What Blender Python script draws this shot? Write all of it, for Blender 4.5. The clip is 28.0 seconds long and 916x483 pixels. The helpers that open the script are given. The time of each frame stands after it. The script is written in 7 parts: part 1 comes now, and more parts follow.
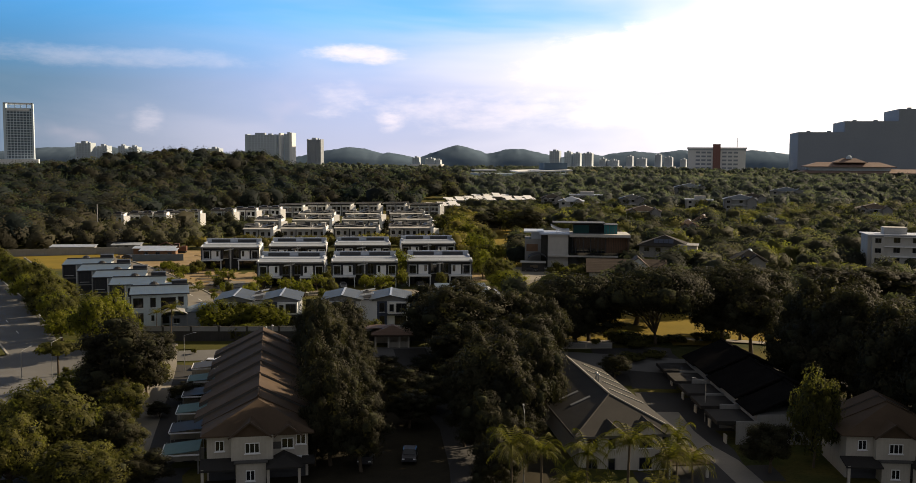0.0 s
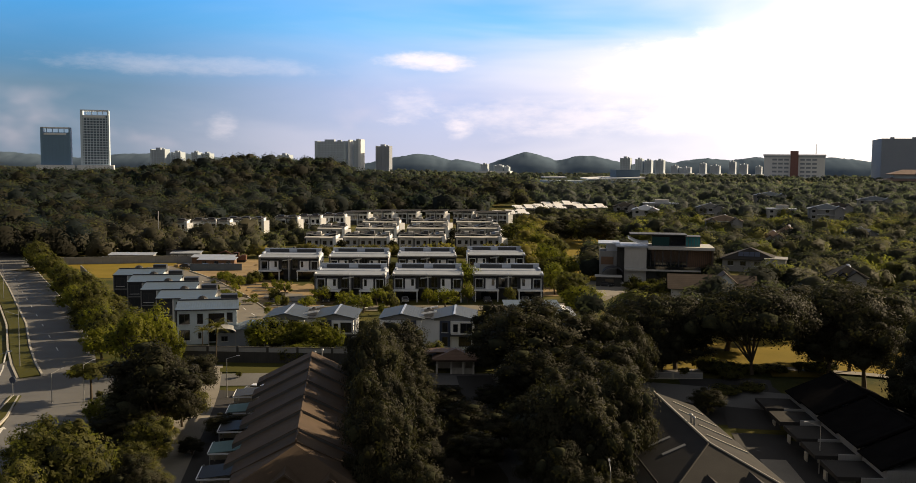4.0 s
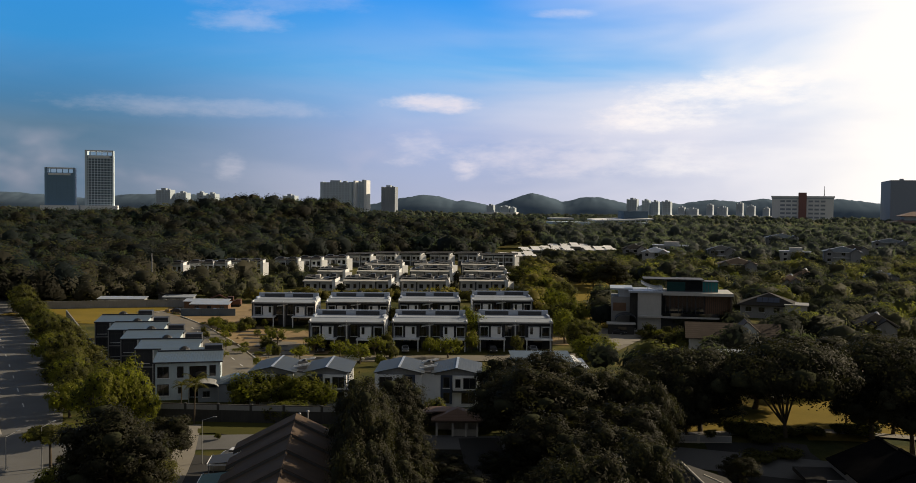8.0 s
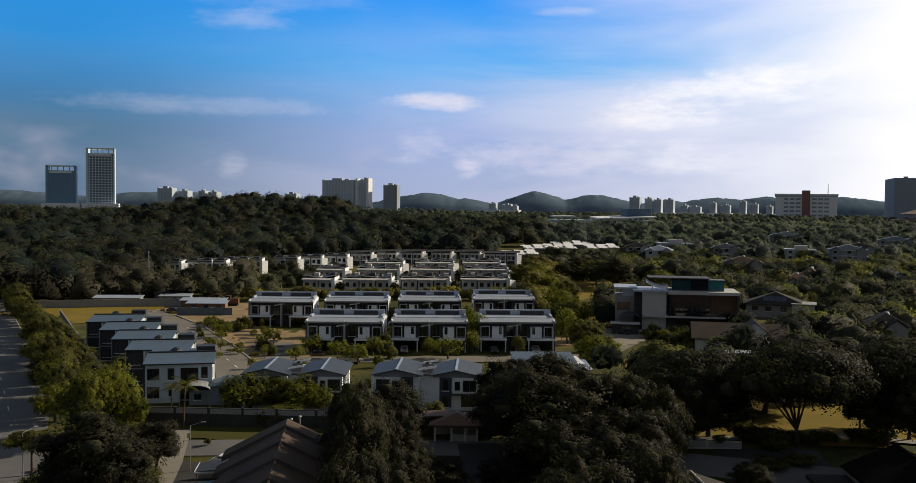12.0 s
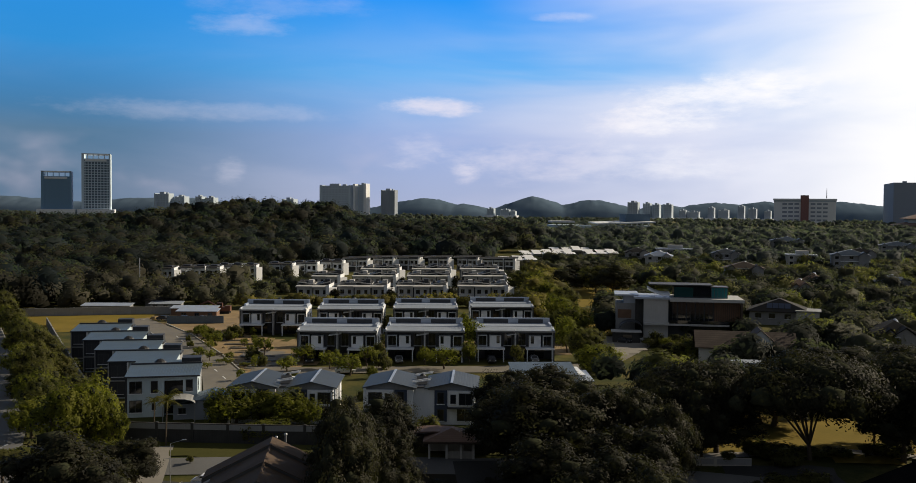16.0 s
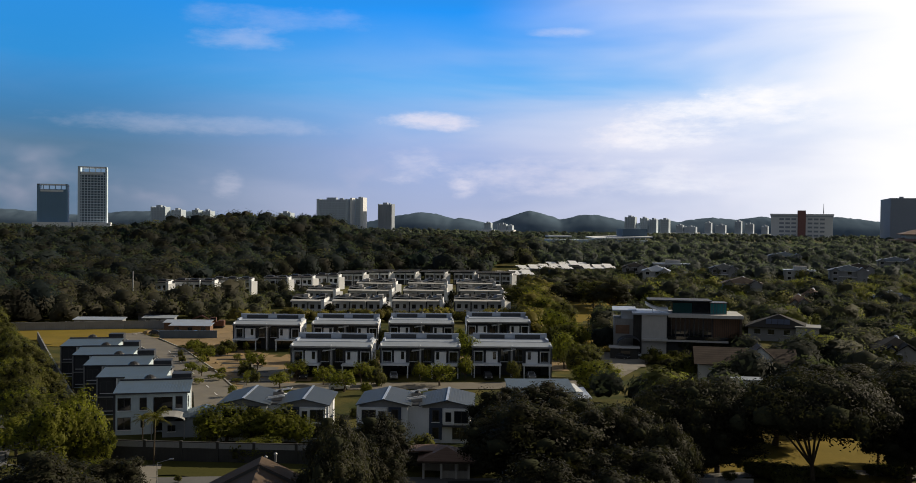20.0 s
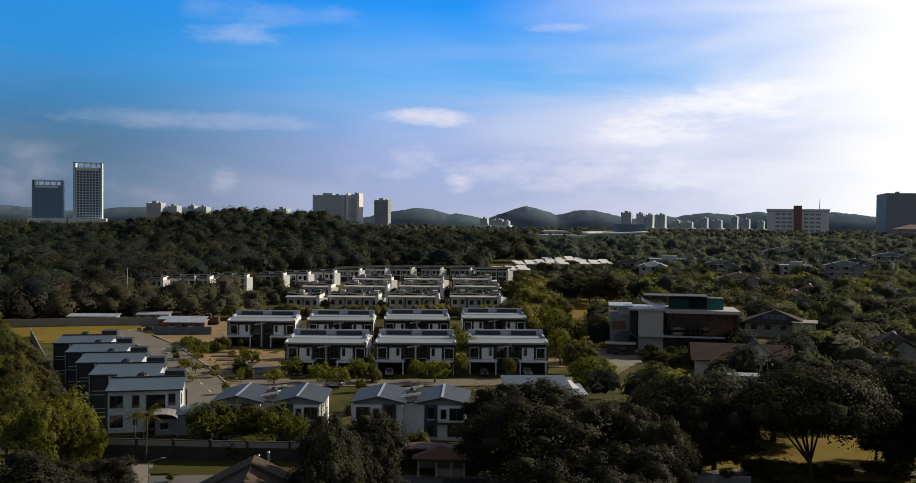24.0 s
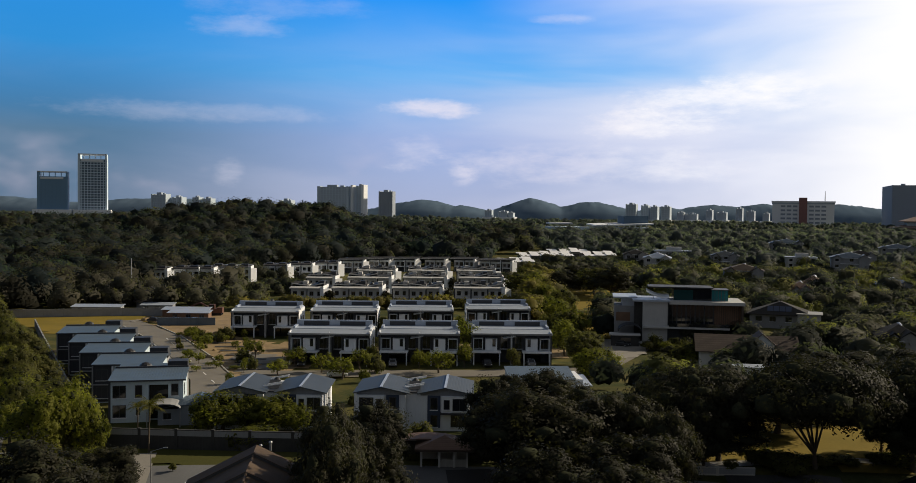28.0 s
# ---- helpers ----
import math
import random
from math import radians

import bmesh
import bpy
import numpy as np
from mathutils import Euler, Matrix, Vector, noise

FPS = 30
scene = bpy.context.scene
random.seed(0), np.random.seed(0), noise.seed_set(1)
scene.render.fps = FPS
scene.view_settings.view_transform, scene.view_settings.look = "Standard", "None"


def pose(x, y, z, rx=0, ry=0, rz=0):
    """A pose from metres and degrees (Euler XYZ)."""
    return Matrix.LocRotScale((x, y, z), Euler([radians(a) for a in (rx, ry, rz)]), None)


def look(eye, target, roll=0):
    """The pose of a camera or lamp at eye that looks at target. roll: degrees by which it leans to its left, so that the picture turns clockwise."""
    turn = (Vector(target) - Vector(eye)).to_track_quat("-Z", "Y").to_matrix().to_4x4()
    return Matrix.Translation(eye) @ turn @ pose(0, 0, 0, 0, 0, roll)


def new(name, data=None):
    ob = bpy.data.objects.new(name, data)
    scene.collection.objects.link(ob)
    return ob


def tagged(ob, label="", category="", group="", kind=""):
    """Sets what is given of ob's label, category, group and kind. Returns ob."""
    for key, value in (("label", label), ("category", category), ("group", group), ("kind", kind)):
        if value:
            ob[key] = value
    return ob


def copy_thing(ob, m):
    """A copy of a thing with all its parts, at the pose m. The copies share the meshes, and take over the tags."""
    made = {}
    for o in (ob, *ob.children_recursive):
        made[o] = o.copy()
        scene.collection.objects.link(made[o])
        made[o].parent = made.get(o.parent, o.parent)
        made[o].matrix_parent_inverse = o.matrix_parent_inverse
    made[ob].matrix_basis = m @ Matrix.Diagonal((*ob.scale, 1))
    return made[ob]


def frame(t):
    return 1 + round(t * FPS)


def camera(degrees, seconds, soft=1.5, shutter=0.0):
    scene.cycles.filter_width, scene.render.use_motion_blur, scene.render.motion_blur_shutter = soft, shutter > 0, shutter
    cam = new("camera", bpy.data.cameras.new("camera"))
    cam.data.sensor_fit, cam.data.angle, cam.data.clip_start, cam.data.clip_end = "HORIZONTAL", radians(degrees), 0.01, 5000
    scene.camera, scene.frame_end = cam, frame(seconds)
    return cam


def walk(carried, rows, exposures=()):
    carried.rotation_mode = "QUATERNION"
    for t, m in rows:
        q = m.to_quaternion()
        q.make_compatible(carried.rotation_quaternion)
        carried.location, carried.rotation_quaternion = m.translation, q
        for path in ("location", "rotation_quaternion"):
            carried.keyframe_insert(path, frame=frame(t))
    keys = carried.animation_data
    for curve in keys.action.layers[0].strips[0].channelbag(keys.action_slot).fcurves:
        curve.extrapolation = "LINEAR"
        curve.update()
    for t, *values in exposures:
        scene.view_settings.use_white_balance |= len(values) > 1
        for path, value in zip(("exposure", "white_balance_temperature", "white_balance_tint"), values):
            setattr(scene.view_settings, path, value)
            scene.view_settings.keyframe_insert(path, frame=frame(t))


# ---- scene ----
FOV = 52.0
cam = camera(FOV, 28.0, soft=0.8)
# seconds, x, y, z, turn to the left, tilt up, lean
PATH = [
    (0.0, 0.00, 0.00, 34.84, 0.087, -5.062, 0.420),
    (0.5, 0.04, 2.25, 34.93, 2.877, -5.335, 0.427),
    (1.0, -0.03, 4.34, 34.94, 3.611, -5.191, 0.345),
    (1.5, -0.14, 6.50, 34.96, 4.015, -5.215, 0.375),
    (2.0, -0.16, 8.58, 34.84, 3.986, -5.025, 0.396),
    (2.5, -0.26, 10.77, 34.79, 4.294, -5.053, 0.526),
    (3.0, -0.34, 13.09, 34.79, 4.080, -5.069, 0.618),
    (3.5, -0.52, 15.16, 34.75, 4.142, -4.879, 0.545),
    (5.5, -0.73, 23.46, 34.57, 4.516, -4.530, 0.621),
    (6.0, -0.93, 25.62, 34.44, 4.555, -4.573, 0.562),
    (6.5, -1.03, 27.72, 34.54, 4.522, -4.117, 0.703),
    (7.0, -1.13, 29.48, 34.66, 4.669, -3.544, 0.566),
    (7.5, -1.01, 30.66, 34.82, 4.332, -2.866, 0.649),
    (8.0, -1.13, 31.13, 34.65, 4.630, -2.189, 0.627),
    (8.5, -1.16, 31.35, 34.25, 4.826, -2.058, 0.521),
    (9.0, -1.07, 31.69, 33.89, 5.174, -2.192, 0.473),
    (9.5, -1.01, 32.24, 33.84, 4.913, -1.785, 0.500),
    (10.0, -1.01, 33.11, 34.12, 4.821, -2.158, 0.472),
    (10.5, -1.05, 34.05, 34.42, 4.635, -2.102, 0.528),
    (11.0, -1.12, 34.93, 34.44, 4.619, -2.299, 0.541),
    (11.5, -1.07, 35.71, 34.43, 4.735, -2.406, 0.533),
    (12.0, -1.05, 36.42, 34.43, 4.782, -2.310, 0.616),
    (12.5, -1.05, 37.20, 34.44, 4.596, -2.237, 0.550),
    (14.5, -1.15, 40.79, 34.45, 4.867, -2.413, 0.473),
    (15.0, -1.14, 41.55, 34.45, 4.742, -2.331, 0.502),
    (15.5, -1.18, 42.26, 34.46, 4.543, -2.284, 0.566),
    (16.0, -1.20, 42.86, 34.40, 4.663, -1.983, 0.535),
    (16.5, -1.17, 43.35, 34.42, 4.795, -1.952, 0.527),
    (17.0, -1.14, 43.68, 34.36, 4.405, -1.634, 0.571),
    (17.5, -1.13, 44.01, 34.28, 4.267, -1.446, 0.529),
    (18.0, -1.19, 44.42, 34.26, 4.742, -1.477, 0.705),
    (18.5, -1.14, 44.75, 34.26, 4.382, -1.533, 0.699),
    (19.0, -1.13, 45.15, 34.35, 4.546, -1.427, 0.683),
    (19.5, -1.15, 45.36, 34.33, 4.501, -1.250, 0.620),
    (20.0, -1.21, 45.49, 34.36, 4.494, -1.112, 0.704),
    (20.5, -1.18, 45.74, 34.46, 4.345, -1.045, 0.632),
    (21.0, -1.23, 46.08, 34.50, 4.436, -1.319, 0.576),
    (21.5, -1.18, 46.31, 34.46, 4.462, -1.398, 0.601),
    (23.5, -1.03, 46.58, 34.30, 3.928, -1.432, 0.690),
    (24.0, -1.10, 46.79, 34.38, 4.273, -1.381, 0.627),
    (24.5, -1.21, 47.03, 34.45, 4.481, -1.384, 0.543),
    (25.0, -1.26, 47.06, 34.36, 4.243, -1.446, 0.472),
    (25.5, -1.17, 47.15, 34.33, 4.565, -1.447, 0.597),
    (26.0, -1.09, 47.18, 34.25, 4.153, -1.581, 0.526),
    (26.5, -1.04, 47.33, 34.30, 4.561, -1.871, 0.579),
    (27.0, -0.89, 47.29, 34.26, 4.002, -1.580, 0.655),
    (27.5, -0.91, 47.38, 34.23, 4.239, -1.971, 0.661),
    (28.0, -0.97, 47.42, 34.09, 4.545, -1.881, 0.691),
]
walk(cam, [(t, pose(x, y, z, 90 + b, 0, a) @ pose(0, 0, 0, 0, 0, c)) for t, x, y, z, a, b, c in PATH],
     exposures=[(0.0, 0.54, 7400, 13), (3.0, 0.56, 7650, 13), (5.5, 0.53, 7700, 12), (7.2, 0.46, 8000, 13), (8.0, 0.10, 7000, 10), (9.0, 0.06, 6500, 10), (28.0, 0.06, 6450, 10)])

# ---- light ----
SUN_TURN = radians(60)      # clockwise from +y
SUN_HIGH = radians(26)
SUN = Vector((math.sin(SUN_TURN) * math.cos(SUN_HIGH), math.cos(SUN_TURN) * math.cos(SUN_HIGH), math.sin(SUN_HIGH)))


class Nodes:
    """Short hand for a node tree."""

    def __init__(self, tree):
        self.t = tree
        tree.nodes.clear()

    def add(self, kind, ins=None):
        n = self.t.nodes.new(kind)
        for k, v in (ins or {}).items():
            s = n.inputs[k]
            if isinstance(v, bpy.types.NodeSocket):
                self.t.links.new(v, s)
            else:
                s.default_value = v
        return n

    def m(self, op, a, b=0.0, c=0.0):
        n = self.add("ShaderNodeMath", {0: a, 1: b, 2: c})
        n.operation = op
        return n.outputs[0]

    def v(self, op, a, b=(0, 0, 0)):
        n = self.add("ShaderNodeVectorMath", {0: a, 1: b})
        n.operation = op
        return n.outputs[0]

    def dot(self, a, b):
        n = self.add("ShaderNodeVectorMath", {0: a, 1: b})
        n.operation = "DOT_PRODUCT"
        return n.outputs["Value"]

    def span(self, x, a, b, lo=0.0, hi=1.0):
        n = self.add("ShaderNodeMapRange")
        n.interpolation_type = "SMOOTHSTEP"
        self.t.links.new(x, n.inputs[0])
        flip = a > b
        for k, val in ((1, min(a, b)), (2, max(a, b)), (3, hi if flip else lo), (4, lo if flip else hi)):
            n.inputs[k].default_value = val
        return n.outputs[0]

    def mix(self, f, a, b, blend="MIX"):
        n = self.add("ShaderNodeMix")
        n.data_type, n.blend_type = "RGBA", blend
        for k, val in ((0, f), (6, a), (7, b)):
            if isinstance(val, bpy.types.NodeSocket):
                self.t.links.new(val, n.inputs[k])
            else:
                n.inputs[k].default_value = (*val, 1.0) if isinstance(val, tuple) and len(val) == 3 else val
        return n.outputs[2]

    def noise(self, vec, scale, detail=4.0, rough=0.55, dist=0.0):
        return self.add("ShaderNodeTexNoise", {"Vector": vec, "Scale": scale, "Detail": detail, "Roughness": rough, "Distortion": dist}).outputs["Fac"]


def make_sky():
    world = bpy.data.worlds.new("sky")
    scene.world = world
    world.use_nodes = True
    n = Nodes(world.node_tree)
    way = n.add("ShaderNodeTexCoord").outputs["Generated"]
    xyz = n.add("ShaderNodeSeparateXYZ", {0: way})
    x, y, z = xyz.outputs
    turn = n.m("ARCTAN2", x, y)
    high = n.m("ARCSINE", z)
    air = n.add("ShaderNodeTexSky")
    air.sky_type, air.sun_disc, air.sun_elevation, air.sun_rotation = "NISHITA", False, SUN_HIGH, SUN_TURN
    air.dust_density, air.ozone_density = 1.5, 2.0
    base = n.v("MULTIPLY", air.outputs[0], (0.05, 0.05, 0.05))
    # clear air: pale haze low down, deep blue above, duller to the left
    def tones(*stops):
        r = n.add("ShaderNodeValToRGB", {0: n.m("DIVIDE", high, 0.6)})
        while len(r.color_ramp.elements) < len(stops):
            r.color_ramp.elements.new(0.5)
        for e, (at, col) in zip(r.color_ramp.elements, stops):
            e.position, e.color = at / 0.6, (*col, 1)
        return r.outputs[0]

    middle = tones((0.0, (0.41, 0.465, 0.66)), (0.075, (0.33, 0.445, 0.76)), (0.14, (0.13, 0.45, 0.91)), (0.22, (0.010, 0.30, 0.94)), (0.34, (0.07, 0.10, 0.17)), (0.6, (0.088, 0.092, 0.100)))
    dull = tones((0.0, (0.105, 0.175, 0.27)), (0.075, (0.070, 0.175, 0.30)), (0.16, (0.024, 0.275, 0.68)), (0.24, (0.020, 0.275, 0.78)), (0.36, (0.07, 0.09, 0.14)), (0.6, (0.088, 0.092, 0.100)))
    clear = n.mix(n.span(turn, -0.08, -0.50), middle, dull)
    clear = n.mix(n.span(n.m("ABSOLUTE", turn), 0.9, 1.7), clear, (0.135, 0.150, 0.175))
    sky = n.mix(0.93, base, clear)
    # thin cloud veils
    warp = n.v("MULTIPLY", way, (1.0, 1.0, 5.0))
    soft = n.noise(warp, 3.1, 4.0, 0.5, 0.35)
    veil = n.span(soft, 0.40, 0.70)
    side = n.span(turn, -0.50, 0.30, 0.12, 1.0)
    veil = n.m("MULTIPLY", n.m("MULTIPLY", veil, side), n.span(high, 0.24, 0.07))
    sky = n.mix(n.m("MULTIPLY", veil, 0.6), sky, (0.62, 0.62, 0.76))
    puff = n.span(n.noise(n.v("MULTIPLY", way, (1.0, 1.0, 1.8)), 9.0, 3.5, 0.5), 0.50, 0.74)
    puff = n.m("MULTIPLY", puff, n.m("MULTIPLY", n.span(high, 0.0, 0.03), n.span(high, 0.085, 0.04)))
    sky = n.mix(n.m("MULTIPLY", puff, 0.4), sky, (0.68, 0.60, 0.70))
    # the bright bank of cloud towards the sun
    drift = n.m("MULTIPLY_ADD", soft, 0.42, -0.21)
    glare = n.span(n.m("ADD", turn, drift), -0.08, 0.40)
    glare = n.m("MULTIPLY", n.m("MULTIPLY", glare, n.span(turn, 1.5, 0.65)), n.span(high, 0.75, 0.30))
    sky = n.mix(glare, sky, n.mix(n.span(turn, 0.12, 0.42), (0.83, 0.845, 0.945), (1.0, 0.99, 0.985)))
    # small ragged clouds, brighter towards the sun
    white = n.mix(n.span(turn, 0.0, 0.16), (0.80, 0.76, 0.85), (0.99, 0.97, 0.98))
    rag = n.m("MULTIPLY_ADD", n.noise(n.v("MULTIPLY", way, (1.0, 1.0, 3.0)), 16.0, 7.0, 0.65), 5.0, -2.2)
    for a, h, wide, tall, much in CLOUDS:
        da = n.m("DIVIDE", n.m("SUBTRACT", turn, a), wide)
        dh = n.m("DIVIDE", n.m("SUBTRACT", high, h), tall)
        r = n.m("ADD", n.m("ADD", n.m("MULTIPLY", da, da), n.m("MULTIPLY", dh, dh)), rag)
        sky = n.mix(n.m("MULTIPLY", n.span(r, 1.9, -0.6), much), sky, white)
    # below the horizon
    sky = n.mix(n.span(high, -0.002, -0.03), sky, (0.03, 0.033, 0.03))
    back = n.add("ShaderNodeBackground", {"Color": sky, "Strength": SKY_STRENGTH})
    n.add("ShaderNodeOutputWorld", {"Surface": back.outputs[0]})


SKY_STRENGTH = 1.0
# turn to the right, height, half width, half height (radians), density
CLOUDS = [(-0.105, 0.108, 0.050, 0.009, 0.8), (-0.31, 0.185, 0.045, 0.010, 0.25), (-0.27, 0.208, 0.09, 0.012, 0.15),
          (0.115, 0.090, 0.07, 0.014, 0.9), (0.19, 0.118, 0.10, 0.013, 0.9), (0.25, 0.133, 0.07, 0.010, 0.8), (0.16, 0.102, 0.05, 0.008, 0.9), (0.06, 0.05, 0.16, 0.02, 0.5), (-0.075, 0.037, 0.016, 0.012, 0.7), (-0.32, 0.036, 0.016, 0.014, 0.28), (-0.13, 0.06, 0.03, 0.016, 0.4),
          (0.03, 0.20, 0.03, 0.005, 0.35), (-0.36, 0.098, 0.13, 0.010, 0.2)]
make_sky()
sun = new("sun", bpy.data.lights.new("sun", "SUN"))
sun.data.energy, sun.data.angle, sun.data.color = 4.4, radians(0.8), (1.0, 0.86, 0.64)
sun.matrix_world = look(SUN * 500, (0, 0, 0))

# ---- materials ----


def material(name, build):
    mat = bpy.data.materials.new(name)
    mat.use_nodes = True
    n = Nodes(mat.node_tree)
    out = build(n)
    n.add("ShaderNodeOutputMaterial", {"Surface": out})
    return mat


def plain(name, a, b, rough=0.8, scale=0.6, fine=9.0, bump=0.15, metal=0.0, spec=0.5, island=0.0, streak=0.0):
    """A worn surface: two colours mixed by coarse and fine noise, with relief."""

    def build(n):
        at = n.add("ShaderNodeTexCoord").outputs["Object"]
        coarse, grain = n.noise(at, scale, 3.0), n.noise(at, fine, 4.0)
        f = n.m("MULTIPLY_ADD", grain, 0.5, n.m("MULTIPLY_ADD", coarse, 1.2, -0.35))
        if streak:
            f = n.m("ADD", f, n.m("MULTIPLY", n.m("SUBTRACT", n.noise(n.v("MULTIPLY", at, (3.0, 3.0, 0.25)), 1.6, 3.0), 0.5), streak))
        if island:
            rnd = n.add("ShaderNodeNewGeometry").outputs["Random Per Island"]
            f = n.m("ADD", f, n.m("MULTIPLY", n.m("SUBTRACT", rnd, 0.5), island))
        col = n.mix(n.add("ShaderNodeClamp", {0: f}).outputs[0], a, b)
        h = n.add("ShaderNodeBump", {"Height": grain, "Strength": bump, "Distance": 0.05}).outputs[0]
        return n.add("ShaderNodeBsdfPrincipled", {"Base Color": col, "Roughness": rough, "Metallic": metal, "Normal": h, "Specular IOR Level": spec}).outputs[0]

    return material(name, build)


def leafy(name, dark, light, thin=0.35, patchy=0.23, own_part=0.3, grain=0.35):
    def build(n):
        geo = n.add("ShaderNodeNewGeometry")
        rnd = geo.outputs["Random Per Island"]
        own = n.add("ShaderNodeObjectInfo").outputs["Random"]
        patch = n.noise(geo.outputs["Position"], patchy, 2.0)
        f = n.m("ADD", n.m("MULTIPLY", rnd, grain), n.m("MULTIPLY_ADD", patch, 1.7, -0.55))
        f = n.m("ADD", f, n.m("MULTIPLY_ADD", own, own_part, -own_part / 2))
        tint = n.add("ShaderNodeAttribute")
        tint.attribute_name = "tint"
        f = n.m("ADD", f, n.m("MULTIPLY", tint.outputs["Fac"], 0.6))
        col = n.mix(n.add("ShaderNodeClamp", {0: f}).outputs[0], dark, light)
        face = n.add("ShaderNodeBsdfPrincipled", {"Base Color": col, "Roughness": 0.65, "Specular IOR Level": 0.12}).outputs[0]
        lit = n.add("ShaderNodeBsdfTranslucent", {"Color": n.mix(1.0, col, (1.0, 1.12, 0.56), "MULTIPLY")}).outputs[0]
        return n.add("ShaderNodeMixShader", {0: thin, 1: face, 2: lit}).outputs[0]

    return material(name, build)


def ribbed(name, a, b, pitch, axis, rough, metal=0.0, depth=0.06, spec=0.5):
    """Standing-seam metal or tile courses: fine ribs along one axis."""

    def build(n):
        at = n.add("ShaderNodeTexCoord").outputs["Object"]
        s = n.add("ShaderNodeSeparateXYZ", {0: at}).outputs[axis]
        wave = n.m("PINGPONG", s, pitch / 2)
        rib = n.span(wave, 0.0, pitch * 0.12)
        coarse, grain = n.noise(at, 0.35, 3.0), n.noise(at, 5.0, 4.0)
        f = n.m("MULTIPLY_ADD", grain, 0.6, n.m("MULTIPLY_ADD", coarse, 1.1, -0.4))
        col = n.mix(n.add("ShaderNodeClamp", {0: f}).outputs[0], a, b)
        h = n.add("ShaderNodeBump", {"Height": rib, "Strength": 0.35, "Distance": depth}).outputs[0]
        return n.add("ShaderNodeBsdfPrincipled", {"Base Color": col, "Roughness": rough, "Metallic": metal, "Normal": h, "Specular IOR Level": spec}).outputs[0]

    return material(name, build)


def flat_glass(name, col, rough):
    def build(n):
        at = n.add("ShaderNodeTexCoord").outputs["Object"]
        h = n.add("ShaderNodeBump", {"Height": n.noise(at, 0.8, 2.0), "Strength": 0.05, "Distance": 0.05}).outputs[0]
        return n.add("ShaderNodeBsdfPrincipled", {"Base Color": (*col, 1), "Roughness": rough, "Normal": h, "Specular IOR Level": 0.6}).outputs[0]

    return material(name, build)


def ground_mat():
    def build(n):
        at = n.add("ShaderNodeNewGeometry").outputs["Position"]
        big, mid, fine = n.noise(at, 0.012, 4.0), n.noise(at, 0.11, 4.0), n.noise(at, 1.7, 4.0)
        grass = n.mix(n.span(mid, 0.35, 0.68), (0.040, 0.050, 0.014), (0.115, 0.098, 0.028))
        grass = n.mix(n.m("MULTIPLY", n.span(fine, 0.45, 0.75), 0.5), grass, (0.026, 0.034, 0.010))
        col = n.mix(n.span(big, 0.58, 0.72), grass, (0.20, 0.15, 0.07))
        h = n.add("ShaderNodeBump", {"Height": fine, "Strength": 0.5, "Distance": 0.15}).outputs[0]
        return n.add("ShaderNodeBsdfPrincipled", {"Base Color": col, "Roughness": 0.95, "Normal": h, "Specular IOR Level": 0.1}).outputs[0]

    return material("turf", build)


M_GROUND = ground_mat()
M_ASPHALT = plain("asphalt", (0.095, 0.096, 0.098), (0.155, 0.155, 0.155), 0.9, 0.15, 3.0, 0.2)
# darker asphalt tone, mostly for lanes and yards that lie in shade
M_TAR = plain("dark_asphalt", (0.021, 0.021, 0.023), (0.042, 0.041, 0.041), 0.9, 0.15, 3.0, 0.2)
M_CONCRETE = plain("pale_concrete", (0.165, 0.155, 0.14), (0.29, 0.265, 0.225), 0.9, 0.12, 2.5, 0.2)
M_DUST = plain("dusty_concrete", (0.12, 0.108, 0.090), (0.205, 0.185, 0.150), 0.9, 0.22, 2.0, 0.3)
M_SAND = plain("bare_sand", (0.13, 0.088, 0.038), (0.36, 0.25, 0.12), 0.95, 0.16, 1.2, 0.8)
M_GRASS = plain("mown_grass", (0.14, 0.110, 0.018), (0.26, 0.185, 0.034), 0.95, 0.10, 2.2, 0.5, spec=0.1)
M_PAINT = plain("road_paint", (0.55, 0.55, 0.52), (0.72, 0.72, 0.7), 0.8, 1.0, 6.0)
M_KERB = plain("kerb_concrete", (0.30, 0.29, 0.26), (0.45, 0.43, 0.38), 0.9)
M_WHITE = plain("white_render", (0.70, 0.72, 0.75), (0.84, 0.855, 0.875), 0.75, 0.25, 4.0, 0.08, streak=0.9)
M_CREAM = plain("cream_render", (0.56, 0.54, 0.50), (0.72, 0.70, 0.65), 0.8, 0.3, 4.0, 0.08, streak=0.9)
M_BEIGE = plain("weathered_beige_render", (0.36, 0.34, 0.30), (0.52, 0.49, 0.44), 0.8, 0.3, 4.0, 0.08, streak=0.9)
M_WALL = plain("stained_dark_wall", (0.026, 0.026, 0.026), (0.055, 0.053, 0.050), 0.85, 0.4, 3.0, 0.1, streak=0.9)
M_AQUA = plain("pale_green_grey_render", (0.43, 0.52, 0.57), (0.55, 0.64, 0.69), 0.78, 0.25, 4.0, 0.08, streak=0.9)
# darker copy of the grass, with shade in its colour
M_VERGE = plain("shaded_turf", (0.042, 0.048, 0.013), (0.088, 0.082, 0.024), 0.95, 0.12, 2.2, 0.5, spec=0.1)
